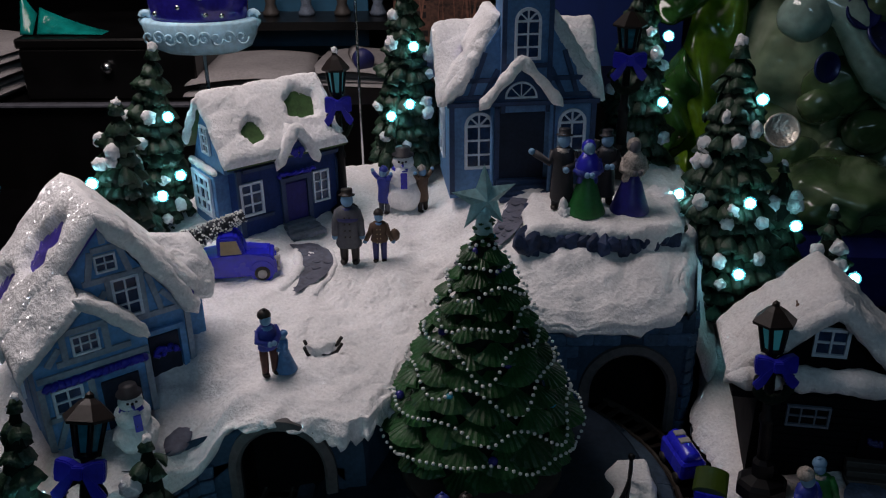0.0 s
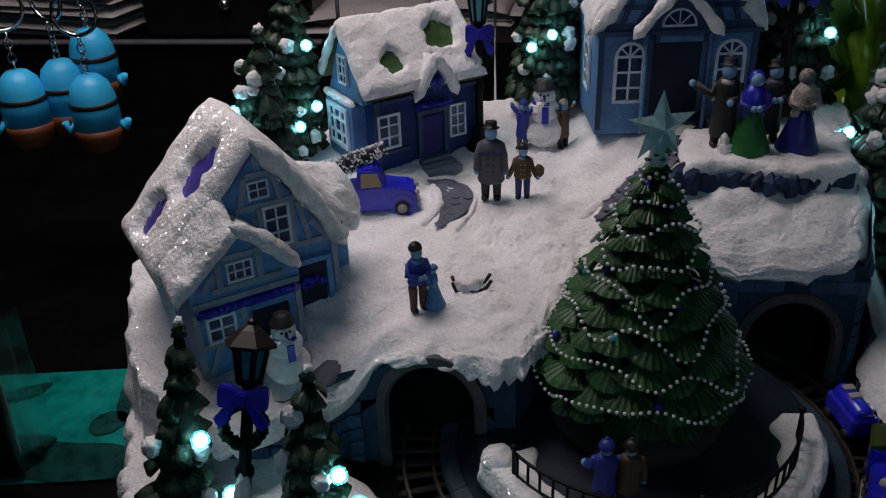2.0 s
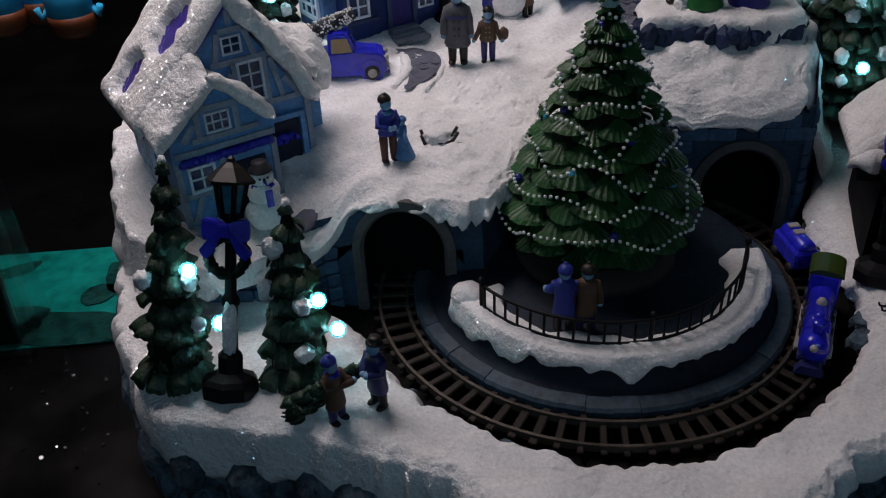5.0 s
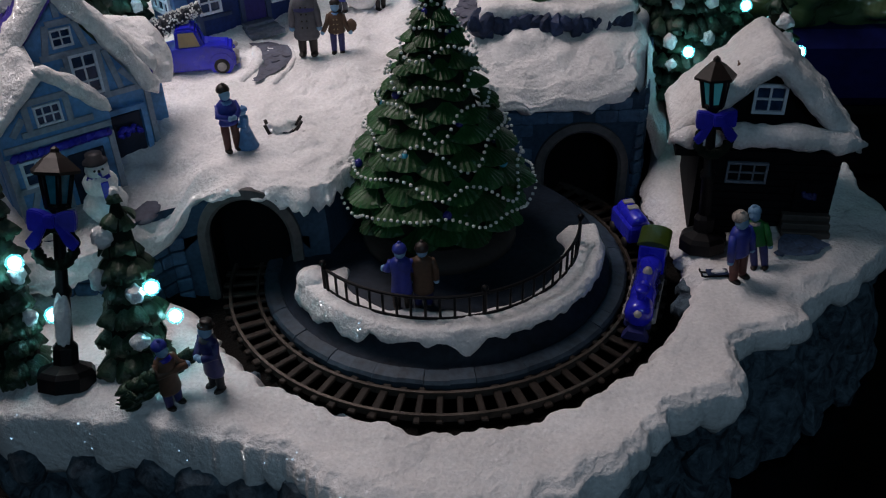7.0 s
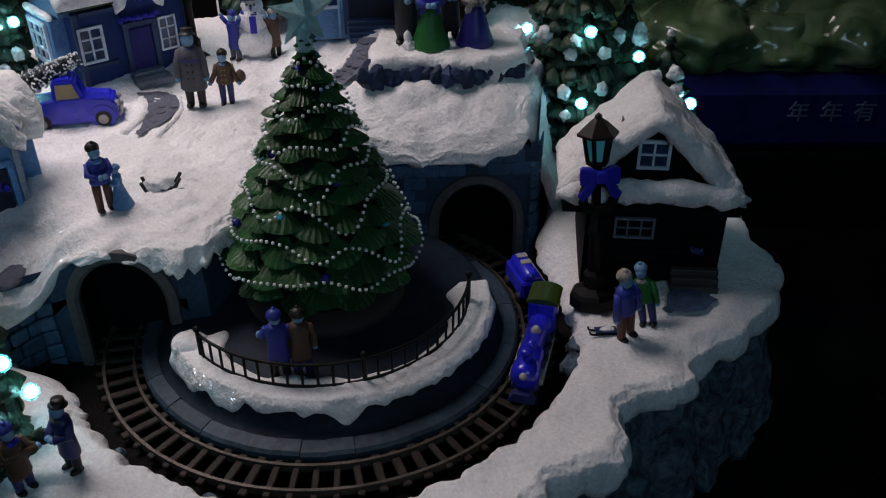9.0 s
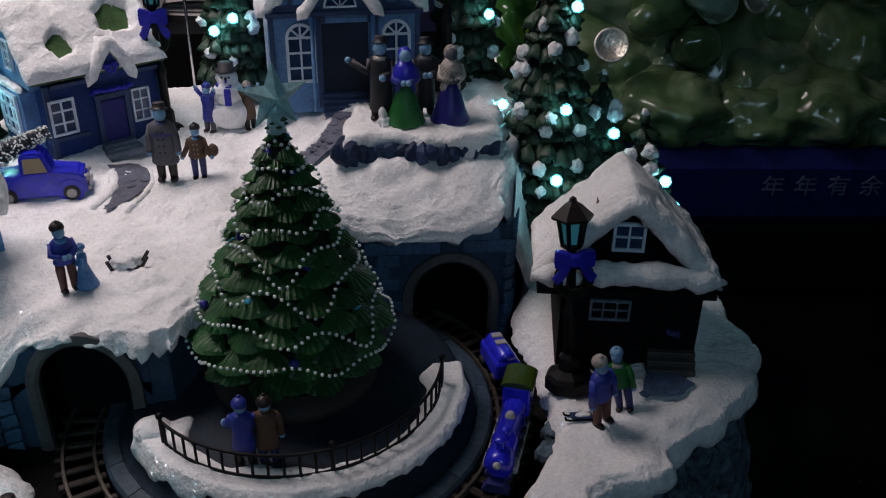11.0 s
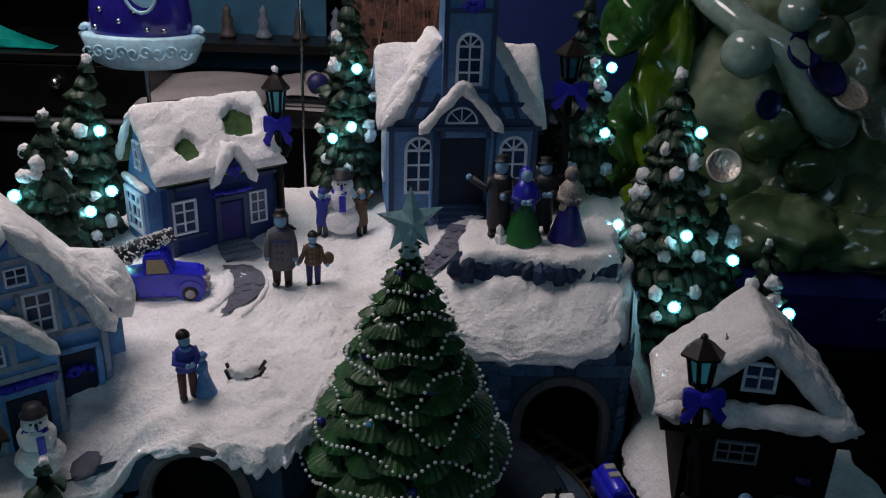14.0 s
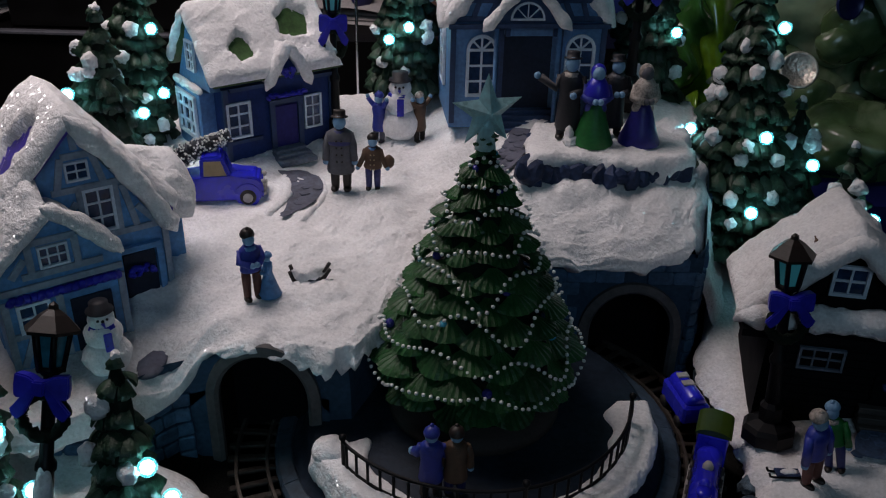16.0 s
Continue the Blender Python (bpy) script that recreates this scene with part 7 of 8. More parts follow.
bm = bmesh.new()
add_tube(bm, [(0.200, 0.640, 0.175), (0.206, 0.590, 0.165), (0.225, 0.565, 0.150), (0.248, 0.560, 0.140), (0.262, 0.556, 0.118), (0.275, 0.556, 0.100), (0.292, 0.560, 0.090)], 0.0105, 12, taper=0.014)
part("ribbon", bm, M_JADELIGHT, money, "pale jade ribbon")
for x, z, r in ((0.2215, 0.138, 0.017), (0.2890, 0.090, 0.014), (0.250, 0.165, 0.013)):
    bm = bmesh.new()
    add_ball(bm, r, T(x, 0.562, z), 3, 0.1, 1.5)
    part("pale_lump", bm, M_JADELIGHT, money)


def coin(x, y, z, r, tip, mat, spin):
    bm = bmesh.new()
    add_lathe(bm, [(0.0, -0.0007), (r * 0.97, -0.0008), (r, -0.0004), (r, 0.0006), (r * 0.96, 0.0011), (r * 0.86, 0.0011), (r * 0.83, 0.0006), (0.0, 0.0006)], 36)
    for a, b, c in ((0.25, 0.1, 0.42), (-0.3, 0.15, 0.28), (0.05, -0.3, 0.3)):
        add_ball(bm, r * c * 0.6, T(a * r, b * r, 0.0004), 2, 0.5, 2.0, (1, 0.6, 0.12))
    c = part("coin", bm, mat, money)
    c.matrix_basis = pose(x, y, z, *tip) @ Matrix.Rotation(spin, 4, "Z")


coin(0.2140, 0.5490, 0.0655, 0.0120, (62, 0, -8), M_COIN, 0.3)
coin(0.2540, 0.552, 0.143, 0.0125, (60, 20, 0), M_COINBLUE, 0.0)
coin(0.2850, 0.545, 0.118, 0.0140, (40, 12, 0), M_COIN, 1.0)
coin(0.2960, 0.548, 0.112, 0.0135, (35, 30, 0), M_COIN, 2.0)
coin(0.3100, 0.550, 0.098, 0.0120, (60, 40, 0), M_COIN, 2.6)
coin(0.2700, 0.548, 0.128, 0.0150, (45, 25, 0), M_COINBLUE, 1.4)
coin(0.2360, 0.548, 0.108, 0.0100, (70, 60, 0), M_COINBLUE, 0.4)
coin(0.3350, 0.560, 0.140, 0.0140, (50, -10, 0), M_COIN, 0.8)
coin(0.3650, 0.560, 0.120, 0.0150, (55, 10, 0), M_COIN, 0.8)


def leaf(line, width, mat, curl):
    """A thick wavy leaf along a line."""
    bm = bmesh.new()
    pts = [Vector(p) for p in line]
    n, cols = 26, 9

    def at(t):
        f = t * (len(pts) - 1)
        i = min(len(pts) - 2, int(f))
        return pts[i].lerp(pts[i + 1], f - i)

    def surf(s, t):
        p = at(t)
        w = width * (math.sin(math.pi * min(1, 0.12 + 0.86 * t)) ** 0.7)
        u = (s - 0.5) * 2
        return p + Vector((w * u, -curl * (1 - u * u) + 0.006 * math.sin(14 * t + 3 * u), 0.004 * math.sin(11 * t) * u)), Vector((0, -1, 0))

    add_sheet(bm, surf, 16, 40, 0.0040, 0.006, lump=0.2, freq=40)
    part("leaf", bm, mat, money)


leaf([(0.160, 0.600, 0.005), (0.172, 0.610, 0.050), (0.180, 0.62, 0.100), (0.190, 0.63, 0.150), (0.195, 0.64, 0.21)], 0.022, M_LEAF, 0.012)
leaf([(0.150, 0.600, 0.035), (0.158, 0.610, 0.070), (0.160, 0.612, 0.105)], 0.017, M_LEAFDARK, 0.012)
leaf([(0.150, 0.590, -0.010), (0.156, 0.592, 0.015), (0.165, 0.594, 0.035)], 0.013, M_LEAF, 0.010)
leaf([(0.150, 0.620, 0.125), (0.166, 0.625, 0.160), (0.172, 0.630, 0.20)], 0.024, M_LEAFDARK, 0.016)
leaf([(0.205, 0.640, 0.02), (0.210, 0.650, 0.10), (0.212, 0.655, 0.2)], 0.024, M_LEAFDARK, 0.012)

# sleigh ornament on a rod
orn = thing("sleigh_ornament", pose(-0.1800, 0.600, TABLE_Z), "indigo ornament on an ice-blue scrolled sleigh and rod", "ornament")
bm = bmesh.new()
add_lathe(bm, [(0.0014, 0.0), (0.0014, 0.224)], 8)
add_lathe(bm, [(0.022, 0.0), (0.022, 0.003), (0.0, 0.0035)], 20)
part("rod", bm, M_CHROME, orn)
bm = bmesh.new()
add_lathe(bm, [(0.0, 0.2215), (0.0270, 0.2220), (0.0345, 0.2255), (0.0385, 0.2330), (0.0410, 0.2430), (0.0385, 0.2450), (0.0, 0.2440)], 40, Matrix.Scale(0.6, 4, (0, 1, 0)))
part("sleigh_base", bm, M_FROST, orn, "ice-blue scrolled base")
for k in range(9):
    bm = bmesh.new()
    x = -0.032 + 0.0080 * k
    y = -0.6 * 0.0395 * math.sqrt(max(0.0, 1 - (x / 0.0425) ** 2)) - 0.0004
    turn = 1 if k % 2 else -1
    add_tube(bm, [(x + (0.0052 - 0.00028 * i) * math.cos(turn * i * 0.5) * 0.9, y, 0.2345 + (0.0052 - 0.00028 * i) * math.sin(turn * i * 0.5)) for i in range(17)], 0.0008, 6)
    part("scroll", bm, M_FROST, orn)
for sx in (-1, 1):
    bm = bmesh.new()
    add_tube(bm, [(sx * (0.0375 + 0.0034 * math.sin(i * 0.5)), 0, 0.2400 + 0.0042 - 0.0042 * math.cos(i * 0.5)) for i in range(11)], 0.0024, 8)
    part("curl", bm, M_FROST, orn)
bm = bmesh.new()
add_lathe(bm, [(0.0300, 0.2388), (0.0335, 0.2460), (0.0345, 0.2560), (0.0320, 0.272), (0.0250, 0.290), (0.0, 0.300)], 36, Matrix.Scale(0.62, 4, (0, 1, 0)))
part("body", bm, M_INDIGO, orn)
for x, z in ((-0.021, 0.262), (-0.008, 0.255), (0.010, 0.250), (0.020, 0.249), (-0.026, 0.250), (0.002, 0.262)):
    bm = bmesh.new()
    add_ball(bm, 0.0018, T(x, -0.62 * 0.0345 * math.sqrt(max(0, 1 - (x / 0.0345) ** 2)), z), 2)
    part("silver_dot", bm, M_CHROME, orn)
bm = bmesh.new()
add_tube(bm, [(0.008 + 0.011 * math.cos(a), -0.0225, 0.277 + 0.016 * math.sin(a)) for a in [i * math.pi / 10 for i in range(20)]], 0.0012, 6, True)
add_ball(bm, 0.010, T(0.008, -0.019, 0.277), 3, 0, 1, (1, 0.25, 1.4))
part("medallion", bm, M_FROST, orn)

bm = bmesh.new()
add_lathe(bm, [(0.0010, 0.0), (0.0010, 0.42)], 8)
add_lathe(bm, [(0.012, 0.0), (0.012, 0.002), (0.0, 0.0025)], 16)
solid("display_rod", bm, M_CHROME, pose(-0.0690, 0.5750, TABLE_Z), "thin chrome display rod behind the village", "rod")

# black cabinet, shelf edge and papers
cab3 = thing("black_cabinet", pose(-0.62, 1.28, TABLE_Z), "plain black lacquered cabinet behind the table", "cabinet")
bm = bmesh.new()
add_box(bm, 0.95, 0.40, 0.155, T(0.10, 0, -0.05), 0.003)
part("body", bm, M_BLACK, cab3)
bm = bmesh.new()
add_box(bm, 0.97, 0.42, 0.004, T(0.10, 0, 0.105), 0.001)
part("top", bm, M_BLACK, cab3)
rr = random.Random(77)


def paper_stack(x, y, z, w, d, n, label, turn):
    stack = thing("paper_stack", pose(x, y, z, 0, 0, turn), label, "papers")
    h = 0.0
    for i in range(n):
        th = rr.uniform(0.0025, 0.006)
        bm = bmesh.new()
        ww = w * rr.uniform(0.82, 1.0)
        add_sheet(bm, lambda s, t, ww=ww: (Vector(((s - 0.5) * ww, (t - 0.5) * d, 0.006 * math.sin(3 * s) * (i == n - 1))), Vector((0, 0, 1))), 14, 8, th, 0.002, lump=0.1)
        p = part("booklet", bm, M_PAPER, stack)
        p.matrix_basis = pose(rr.uniform(-0.01, 0.01), rr.uniform(-0.01, 0.01), h + 0.0007, 0, 0, rr.uniform(-4, 4))
        h += th + 0.0012
    return z + h


paper_stack(-0.240, 0.985, TABLE_Z + 0.097, 0.15, 0.13, 4, "untidy stack of pale magazines on the shelf", 6)
papers_top = paper_stack(-0.120, 1.030, TABLE_Z + 0.097, 0.12, 0.11, 4, "untidy stack of pale booklets on the shelf", -8)
paper_stack(-0.580, 0.985, TABLE_Z + 0.097, 0.20, 0.13, 9, "fanned pile of grey papers on the shelf", -12)
flat("shelf", 1.6, 0.24, 0.096, T(-0.22, 1.02, TABLE_Z), M_BLACK, "low black shelf carrying papers", "shelf")
bm = bmesh.new()
add_box(bm, 0.50, 0.010, 0.004, I4, 0.001)
solid("shelf_edge_strip", bm, M_COAT, pose(-0.520, 0.896, TABLE_Z + 0.0960), "thin worn metal strip along the shelf edge", "shelf strip")

card = thing("green_card", pose(-0.4750, 0.935, TABLE_Z + 0.1640), "glossy green folded card standing on the dark box", "card")
bm = bmesh.new()
add_sheet(bm, lambda s, t: (Vector((0.014 * s, 0.02 * t, 0.042 * t * (1 - 0.55 * s) + 0.001)), Vector((0, -1, 0.1)).normalized()), 6, 12, 0.003, 0.002)
part("fold", bm, M_TEAL, card)
bm = bmesh.new()
add_sheet(bm, lambda s, t: (Vector((0.018 + 0.072 * s, 0.02 * t, 0.026 * t * (1 - s) ** 1.3 + 0.001)), Vector((0, -1, 0.1)).normalized()), 20, 10, 0.003, 0.002)
part("flap", bm, M_TEAL, card)
bm = bmesh.new()
add_box(bm, 0.190, 0.16, 0.056, I4, 0.002)
box2 = thing("dark_box", pose(-0.379, 1.00, TABLE_Z + 0.097), "black box with a lid and round knob on the shelf", "box")
part("body", bm, M_BLACK, box2)
bm = bmesh.new()
add_box(bm, 0.194, 0.164, 0.0105, T(0, 0, 0.0565), 0.002)
part("lid", bm, M_BLACK, box2)
bm = bmesh.new()
add_lathe(bm, [(0.0045, 0.0), (0.0062, 0.003), (0.0062, 0.007), (0.0, 0.009)], 18, T(0.0, -0.0800, 0.036) @ pose(0, 0, 0, 90, 0, 0))
part("knob", bm, M_CHROME, box2, "small round metal knob")

# cards and prints leaning behind
for name, x, y, w, h, z, mat, label, tilt in (("blue_card", 0.175, 1.06, 0.20, 0.22, 0.060, M_BACKBLUE, "plain deep blue card behind the church", 0), ("teal_card", -0.235, 1.13, 0.24, 0.20, 0.155, M_BACKTEAL, "teal blue card standing behind the papers", 0), ("brown_print", -0.020, 1.05, 0.115, 0.20, 0.150, M_BACKBROWN, "brown print of timbered houses leaning behind", 0)):
    bm = bmesh.new()
    add_box(bm, w, 0.004, h, I4, 0.0008)
    card = solid(name, bm, mat, pose(x, y, TABLE_Z + 0.004 + (z - 0.06), -4, 0, 0), label, "card")
    if name == "brown_print":
        for i in range(16):
            bm = bmesh.new()
            x0 = rr.uniform(-0.05, 0.05)
            beam(bm, T(0, -0.0022, 0), x0, rr.uniform(0.0, 0.12), x0 + rr.uniform(-0.02, 0.02), rr.uniform(0.10, 0.195), rr.uniform(0.001, 0.003), 0.001)
            part("printed_timber", bm, M_TAN, card)
        for i in range(40):
            bm = bmesh.new()
            add_box(bm, rr.uniform(0.004, 0.010), 0.0008, rr.uniform(0.004, 0.010), T(rr.uniform(-0.05, 0.05), -0.0022, rr.uniform(0.0, 0.18)))
            part("printed_window", bm, M_BOOT, card)
for k in range(4):
    bm = bmesh.new()
    add_lathe(bm, [(0.010, 0.0), (0.011, 0.004), (0.009, 0.006), (0.006, 0.014), (0.0075, 0.022), (0.004, 0.028), (0.0055, 0.034), (0.0, 0.041)], 14)
    solid("glass_trinket", bm, M_STEP if k % 2 else M_PLANK, pose(-0.235 + 0.045 * k, 1.105, TABLE_Z + 0.153), "small pale trinket on the upper shelf", "trinket", "trinkets on the shelf")
flat("upper_shelf", 0.46, 0.12, 0.010, T(-0.16, 1.12, TABLE_Z + 0.143), M_BLACK, "narrow black upper shelf", "shelf")


# hanging key fobs
def fob(x, y, z, turn, label):
    f = thing("key_fob", pose(x, y, z, 0, 0, turn) @ Matrix.Scale(1.2, 4), label, "key fob", "hanging key fobs")
    bm = bmesh.new()
    add_lathe(bm, [(0.0, -0.026), (0.0075, -0.0255), (0.0125, -0.022), (0.0145, -0.014), (0.0143, -0.010)], 24)
    part("lower_half", bm, M_KEYBROWN, f, "rust-brown lower half")
    bm = bmesh.new()
    add_lathe(bm, [(0.0143, -0.010), (0.0140, 0.002), (0.0132, 0.010), (0.0110, 0.017), (0.0065, 0.0215), (0.0, 0.0230)], 24)
    part("upper_half", bm, M_KEYBLUE, f, "sky-blue rounded upper half")
    bm = bmesh.new()
    add_lathe(bm, [(0.0138, 0.0035), (0.0143, 0.0040), (0.0142, 0.0062), (0.0136, 0.0066)], 24)
    part("band", bm, M_BOOT, f, "dark band")
    for k in range(5):
        bm = bmesh.new()
        add_tube(bm, [(0.0022 * math.cos(a) if k % 2 else 0, 0 if k % 2 else 0.0022 * math.cos(a), 0.0255 + 0.0042 * k + 0.0030 * math.sin(a)) for a in [i * math.pi / 6 for i in range(12)]], 0.0005, 5, True)
        part("chain_link", bm, M_CHROME, f)
    bm = bmesh.new()
    add_tube(bm, [(0.0125 * math.cos(a), 0.001, 0.0580 + 0.0125 * math.sin(a)) for a in [i * math.pi / 14 for i in range(28)]], 0.0013, 8, True)
    part("key_ring", bm, M_CHROME, f)
    for sx in (-1, 1):
        bm = bmesh.new()
        add_tube(bm, [(sx * 0.0135, 0, -0.008), (sx * 0.0175, -0.001, -0.012), (sx * 0.0190, -0.002, -0.006)], 0.0022, 8)
        part("tab", bm, M_KEYBLUE, f)
    return f


fob(-0.3620, 0.578, 0.1710, 10, "hanging sky-blue and rust rubber key fob")
fob(-0.3900, 0.592, 0.1780, -20, "hanging sky-blue and rust rubber key fob")
fob(-0.4120, 0.572, 0.1760, 40, "hanging sky-blue and rust rubber key fob")
fob(-0.3720, 0.610, 0.1960, 0, "hanging sky-blue and rust rubber key fob")
hook = thing("fob_rail", pose(-0.40, 0.592, 0.262), "chrome rail carrying the key fobs", "rail")
bm = bmesh.new()
add_tube(bm, [(-0.20, 0, 0), (0.045, 0, 0)], 0.0013, 10)
part("bar", bm, M_CHROME, hook)
for x in (-0.195, -0.115):
    bm = bmesh.new()
    add_lathe(bm, [(0.0028, -0.226), (0.0028, 0.002)], 10, T(x, 0.004, 0))
    part("leg", bm, M_BLACK, hook)

# teal printed sheet and clear holder on the table
sheet = thing("teal_print", pose(-0.3300, 0.3900, TABLE_Z + 0.0004, 0, 0, 9), "glossy teal printed sheet lying on the black table", "printed sheet")
bm = bmesh.new()
add_box(bm, 0.15, 0.105, 0.0008, I4)
part("paper", bm, M_TEAL, sheet)
for x, y, rx, ry, turn in ((0.046, 0.012, 0.011, 0.021, 18), (0.034, -0.004, 0.013, 0.010, 40), (0.020, -0.036, 0.050, 0.016, -6), (-0.030, -0.034, 0.040, 0.020, 12), (-0.040, 0.026, 0.030, 0.007, 24)):
    bm = bmesh.new()
    ring = []
    for i in range(28):
        a = 2 * math.pi * i / 28
        k = 1 + 0.28 * noise.noise(Vector((math.cos(a) * 1.6 + x * 90, math.sin(a) * 1.6, y * 70)))
        ring.append((rx * k * math.cos(a), -ry * k * math.sin(a)))
    add_prism(bm, ring, 0.0004, pose(x, y, 0.0013, 90, 0, 0) @ Matrix.Rotation(radians(turn), 4, "Y"))
    part("printed_blot", bm, M_TEALDARK, sheet, "dark curling shape of the print")
holder = thing("brochure_holder", pose(-0.352, 0.345, TABLE_Z, 0, 0, 14), "clear plastic brochure holder with pale cards", "brochure holder")
for name, sx, sy, sz, m in (("front_pane", 0.075, 0.0022, 0.080, T(0, -0.022, 0)), ("back_pane", 0.075, 0.0022, 0.120, T(0, 0.022, 0)), ("side_pane", 0.0022, 0.044, 0.095, T(0.0375, 0, 0)), ("side_pane", 0.0022, 0.044, 0.095, T(-0.0375, 0, 0)), ("foot", 0.078, 0.060, 0.0022, I4)):
    bm = bmesh.new()
    add_box(bm, sx, sy, sz, m, 0.0004)
    part(name, bm, M_CLEAR, holder)
for k in range(2):
    bm = bmesh.new()
    add_box(bm, 0.066 - 0.014 * k, 0.0050, 0.058 + 0.030 * k, pose(-0.004, -0.010 + 0.018 * k, 0.004, -4, 0, 0), 0.0004)
    part("card", bm, M_PAPER if k else M_BLACK, holder, "pale grey card" if k else "dark card")

# loose glitter flakes strewn over the black table
bm = bmesh.new()
rr = random.Random(55)
for i in range(170):
    a = radians(rr.uniform(-60, 235))
    r = 0.25 + 0.16 * rr.random() ** 1.6
    q = rr.uniform(0.0003, 0.0007)
    m = pose(CX + r * math.cos(a), CY + r * math.sin(a), TABLE_Z + 0.0005, rr.uniform(-25, 25), rr.uniform(-25, 25), rr.uniform(0, 360))
    bm.faces.new([bm.verts.new(m @ Vector((q * math.cos(b), q * math.sin(b), 0))) for b in (0, 1.05, 2.1, 3.14, 4.2, 5.25)])
# larger flakes added at the left as bright glints on the table
for i in range(34):
    q = rr.uniform(0.0005, 0.0013)
    m = pose(rr.uniform(-0.35, -0.235), rr.uniform(0.25, 0.33), TABLE_Z + 0.0009, rr.uniform(-30, 30), rr.uniform(-40, 20), rr.uniform(0, 360))
    bm.faces.new([bm.verts.new(m @ Vector((q * math.cos(b), q * math.sin(b), 0))) for b in (0, 1.05, 2.1, 3.14, 4.2, 5.25)])
solid("glitter", bm, M_CHROME, I4, "silver glitter flakes and added glint specks on the black table", "glitter", "", "stuff")

# small cup lying beside the papers
cup = thing("paper_cup", pose(-0.1130, 0.990, papers_top + 0.0110, 0, 0, 20), "white and blue paper cup lying on the shelf", "cup")
bm = bmesh.new()
add_lathe(bm, [(0.0080, -0.024), (0.0085, -0.0245), (0.0115, 0.008), (0.0, 0.009)], 24, pose(0, 0, 0, 90, 0, 0) @ pose(0, 0, 0, 0, 0, 0))
part("body", bm, M_PAPER, cup)
bm = bmesh.new()
add_lathe(bm, [(0.0117, 0.008), (0.0121, 0.016), (0.0118, 0.020), (0.0, 0.021)], 24, pose(0, 0, 0, 90, 0, 0))
part("blue_end", bm, M_NAVY, cup, "navy blue end")


# ---------------------------------------------------------------- bricks of the tunnel fronts
rnd = random.Random(9)
bm = bmesh.new()
add_box(bm, 1, 1, 1, T(0, 0, -0.5), 0.10)
brick_mesh = mesh_of("brick", bm, M_BRICK)


def brickwork(m, left, right, high, half, spring, top, course, length):
    """Bricks proud of a tunnel front, clear of its arch."""
    row = 0
    z = course * 0.5
    while z < high - course * 0.3:
        x = left + (length * 0.5 if row % 2 else 0.0)
        while x < right:
            w = length * rnd.uniform(0.85, 1.05)
            cx = x + w / 2
            near = abs(cx) < half + w * 0.42 and z < spring or (z >= spring - course and math.hypot(cx / (half + w * 0.36), (z - spring) / (top - spring + course * 0.8)) < 1.0)
            lid = high_ground(m.translation.x + cx, m.translation.y + 0.004) - m.translation.z - 0.004
            if not near and z + course * 0.5 < lid and cx + w / 2 < right + length * 0.3:
                ob = new("brick", brick_mesh)
                ob.parent = base
                ob.matrix_basis = m @ T(cx, -0.0004, z) @ Matrix.Diagonal((w * 0.975, 0.0020 * rnd.uniform(0.8, 1.2), course * rnd.uniform(0.94, 0.975), 1))
            x += w
        z += course
        row += 1


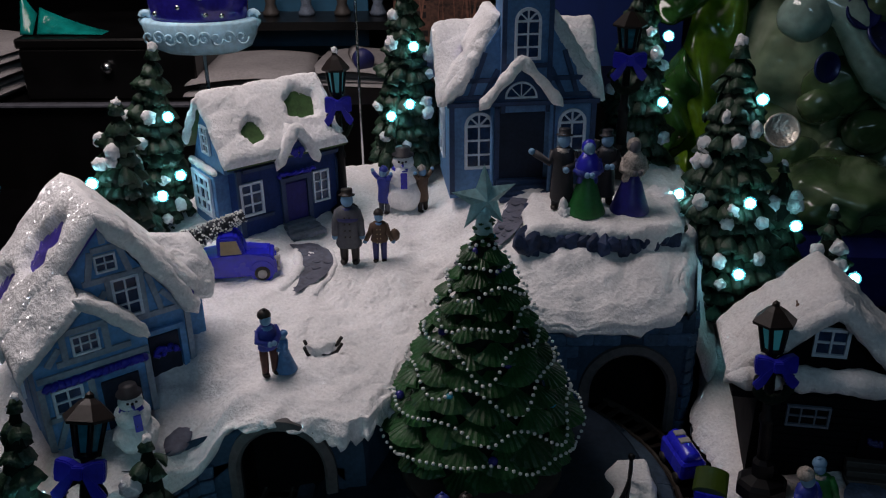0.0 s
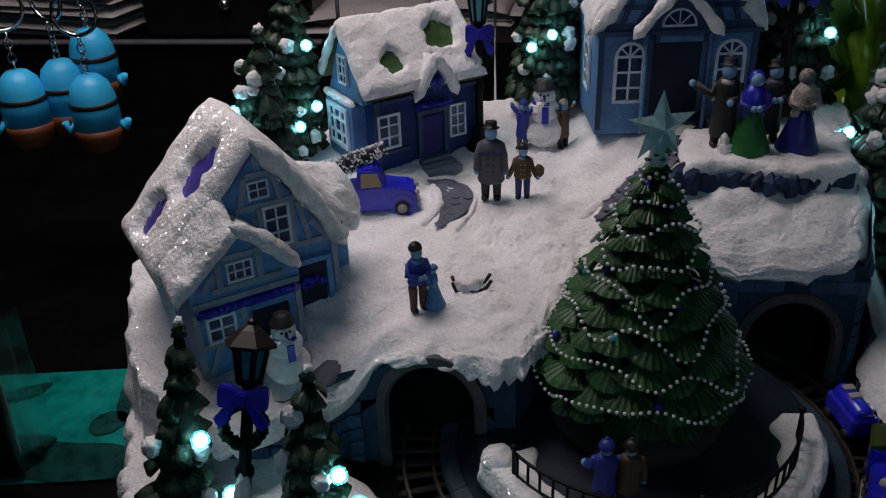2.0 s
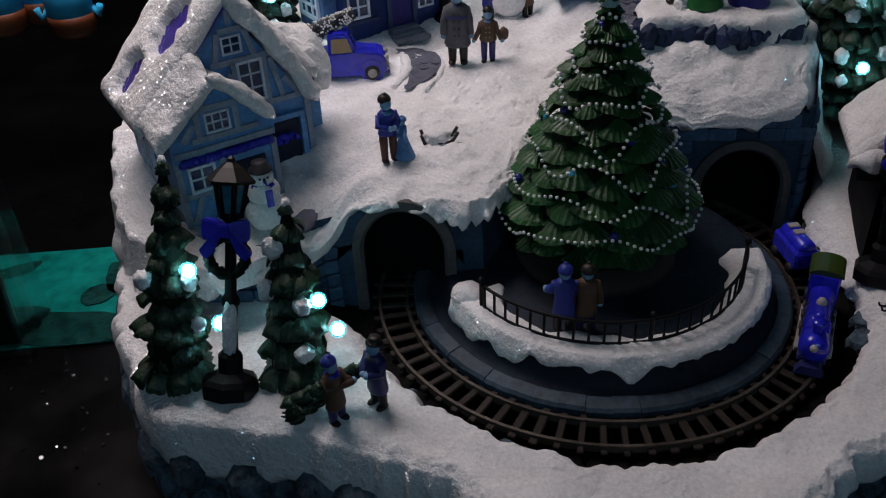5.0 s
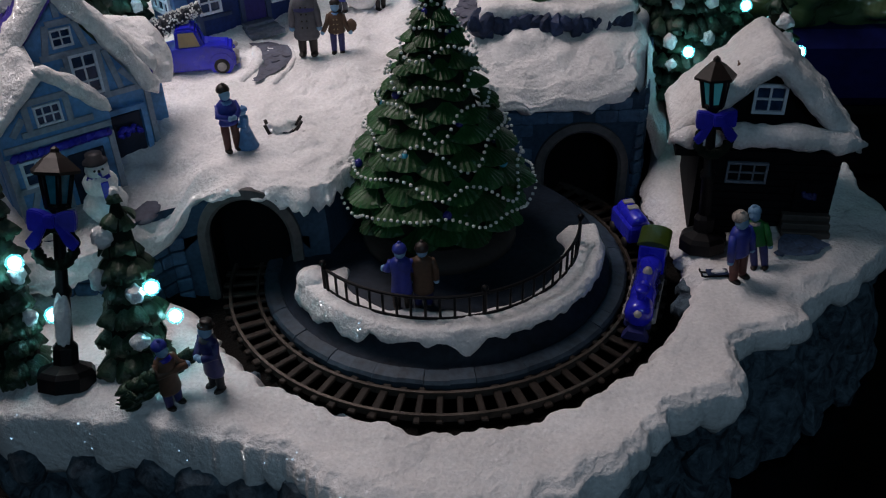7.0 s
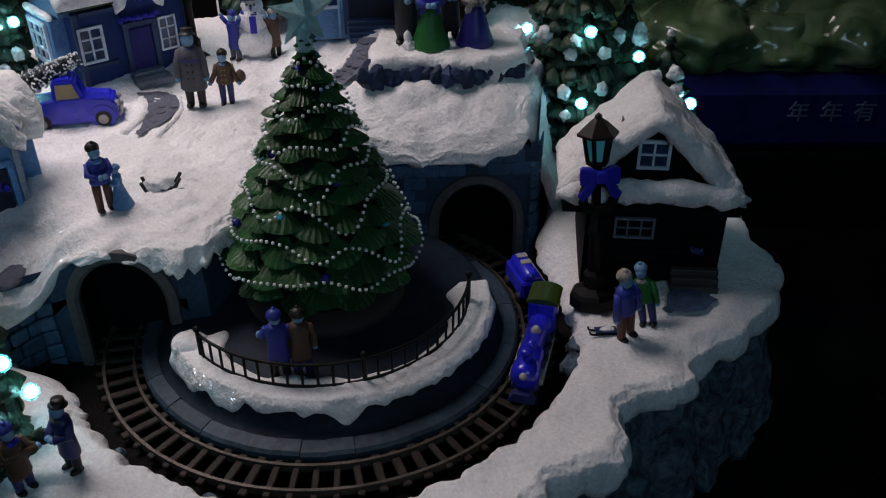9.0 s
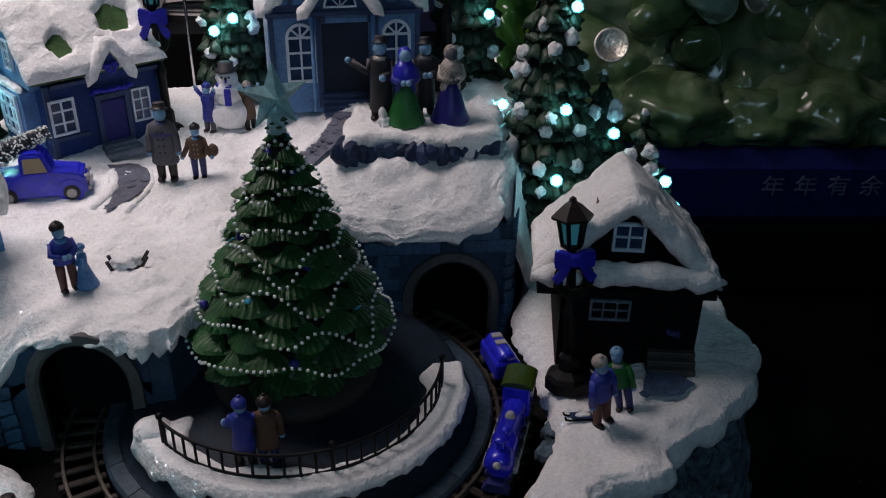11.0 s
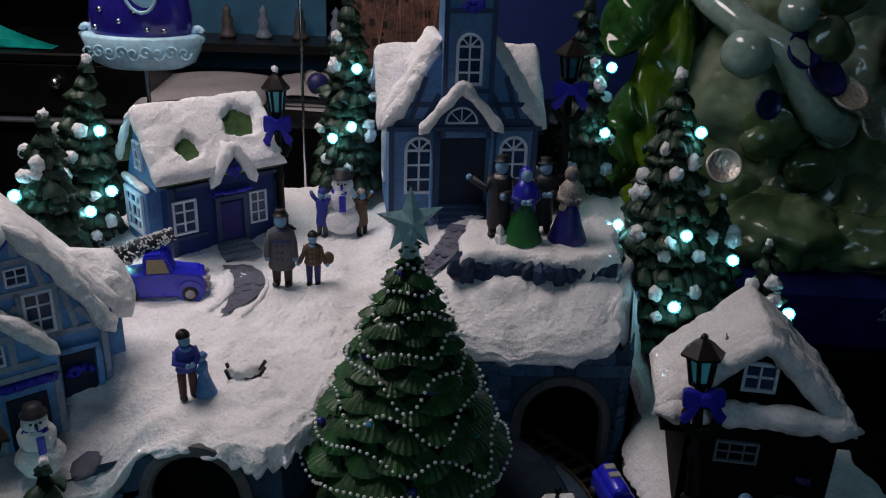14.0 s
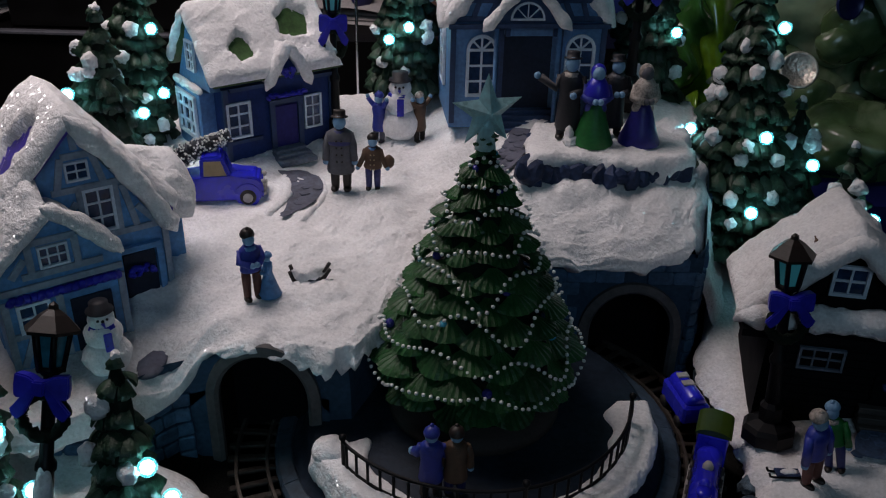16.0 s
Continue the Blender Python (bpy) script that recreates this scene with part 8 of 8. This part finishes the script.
brickwork(TUN_R, -0.046, 0.032, 0.0740, 0.0265, 0.030, 0.0580, 0.0072, 0.0135)
brickwork(TUN_L, -0.034, 0.028, 0.0680, 0.0275, 0.038, 0.0662, 0.0075, 0.0125)
for (x0, y0), (x1, y1) in list(zip(WALL, WALL[1:])) + list(zip(BACK, BACK[1:])):
    d = Vector((x1 - x0, y1 - y0, 0))
    m = T(x0, y0, 0.096) @ Matrix.Rotation(math.atan2(d.y, d.x), 4, "Z")
    h = min(high_ground(x0, y0), high_ground(x1, y1)) - 0.104
    row, z = 0, 0.004
    while z < h:
        x = 0.0
        while x < d.length - 0.003:
            w = min(rnd.uniform(0.007, 0.013), d.length - x)
            ob = new("brick", brick_mesh)
            ob.parent = base
            ob.matrix_basis = m @ pose(x + w / 2, -0.0010, z, 0, rnd.uniform(-4, 4), 0) @ Matrix.Diagonal((w * 0.92, 0.0035 * rnd.uniform(0.8, 1.3), 0.0075 * rnd.uniform(0.82, 0.95), 1))
            x += w
        z += 0.0078
        row += 1

# rocks of the base's sides
side_meshes = []
for v in range(8):
    bm = bmesh.new()
    made = bmesh.ops.create_icosphere(bm, subdivisions=2, radius=1.0)["verts"]
    for q in made:
        q.co *= 1 + 0.32 * noise.noise(q.co * 1.3 + Vector((v * 5.1, 3, 0)))
        for ax in range(3):
            q.co[ax] = round(q.co[ax] * 2.2) / 2.2 * 0.4 + q.co[ax] * 0.6
    side_meshes.append(mesh_of("rock", bm, M_ROCK))
for k in range(4):
    z = 0.094 - 0.0165 * k
    deg = 178 + 3 * k
    while deg < 392:
        s = rnd.uniform(0.0085, 0.0135)
        r = rim(deg) * (0.985 - 0.004 * k + 0.028 * k * math.exp(-((deg - 338) / 26) ** 2)) - 0.004 + 0.0055 * smooth01(268, 250, deg)
        ob = new("rock", rnd.choice(side_meshes))
        ob.parent = base
        p = around(deg, r, z + rnd.uniform(-0.003, 0.003) - 0.0075 * smooth01(268, 250, deg))
        ob.matrix_basis = Matrix.Translation(p) @ Matrix.Rotation(radians(deg), 4, "Z") @ pose(0, 0, 0, rnd.uniform(0, 360), rnd.uniform(-20, 20), rnd.uniform(-20, 20)) @ Matrix.Diagonal((s * 0.75, s * 1.1, s, 1))
        deg += math.degrees(s * 1.75 / rim(deg))
for deg, r, s in ((226, 0.1195, 0.0028), (249, 0.1220, 0.0034), (337, 0.1205, 0.0066), (344, 0.1205, 0.0060), (353, 0.1210, 0.0050), (3, 0.1222, 0.0055), (13, 0.1248, 0.0070), (22, 0.1275, 0.0080)):
    ob = new("rock", side_meshes[1])
    ob.parent = base
    ob.matrix_basis = Matrix.Translation(around(deg, r, TRACK_Z + 0.006)) @ Matrix.Diagonal((s, s, s, 1))
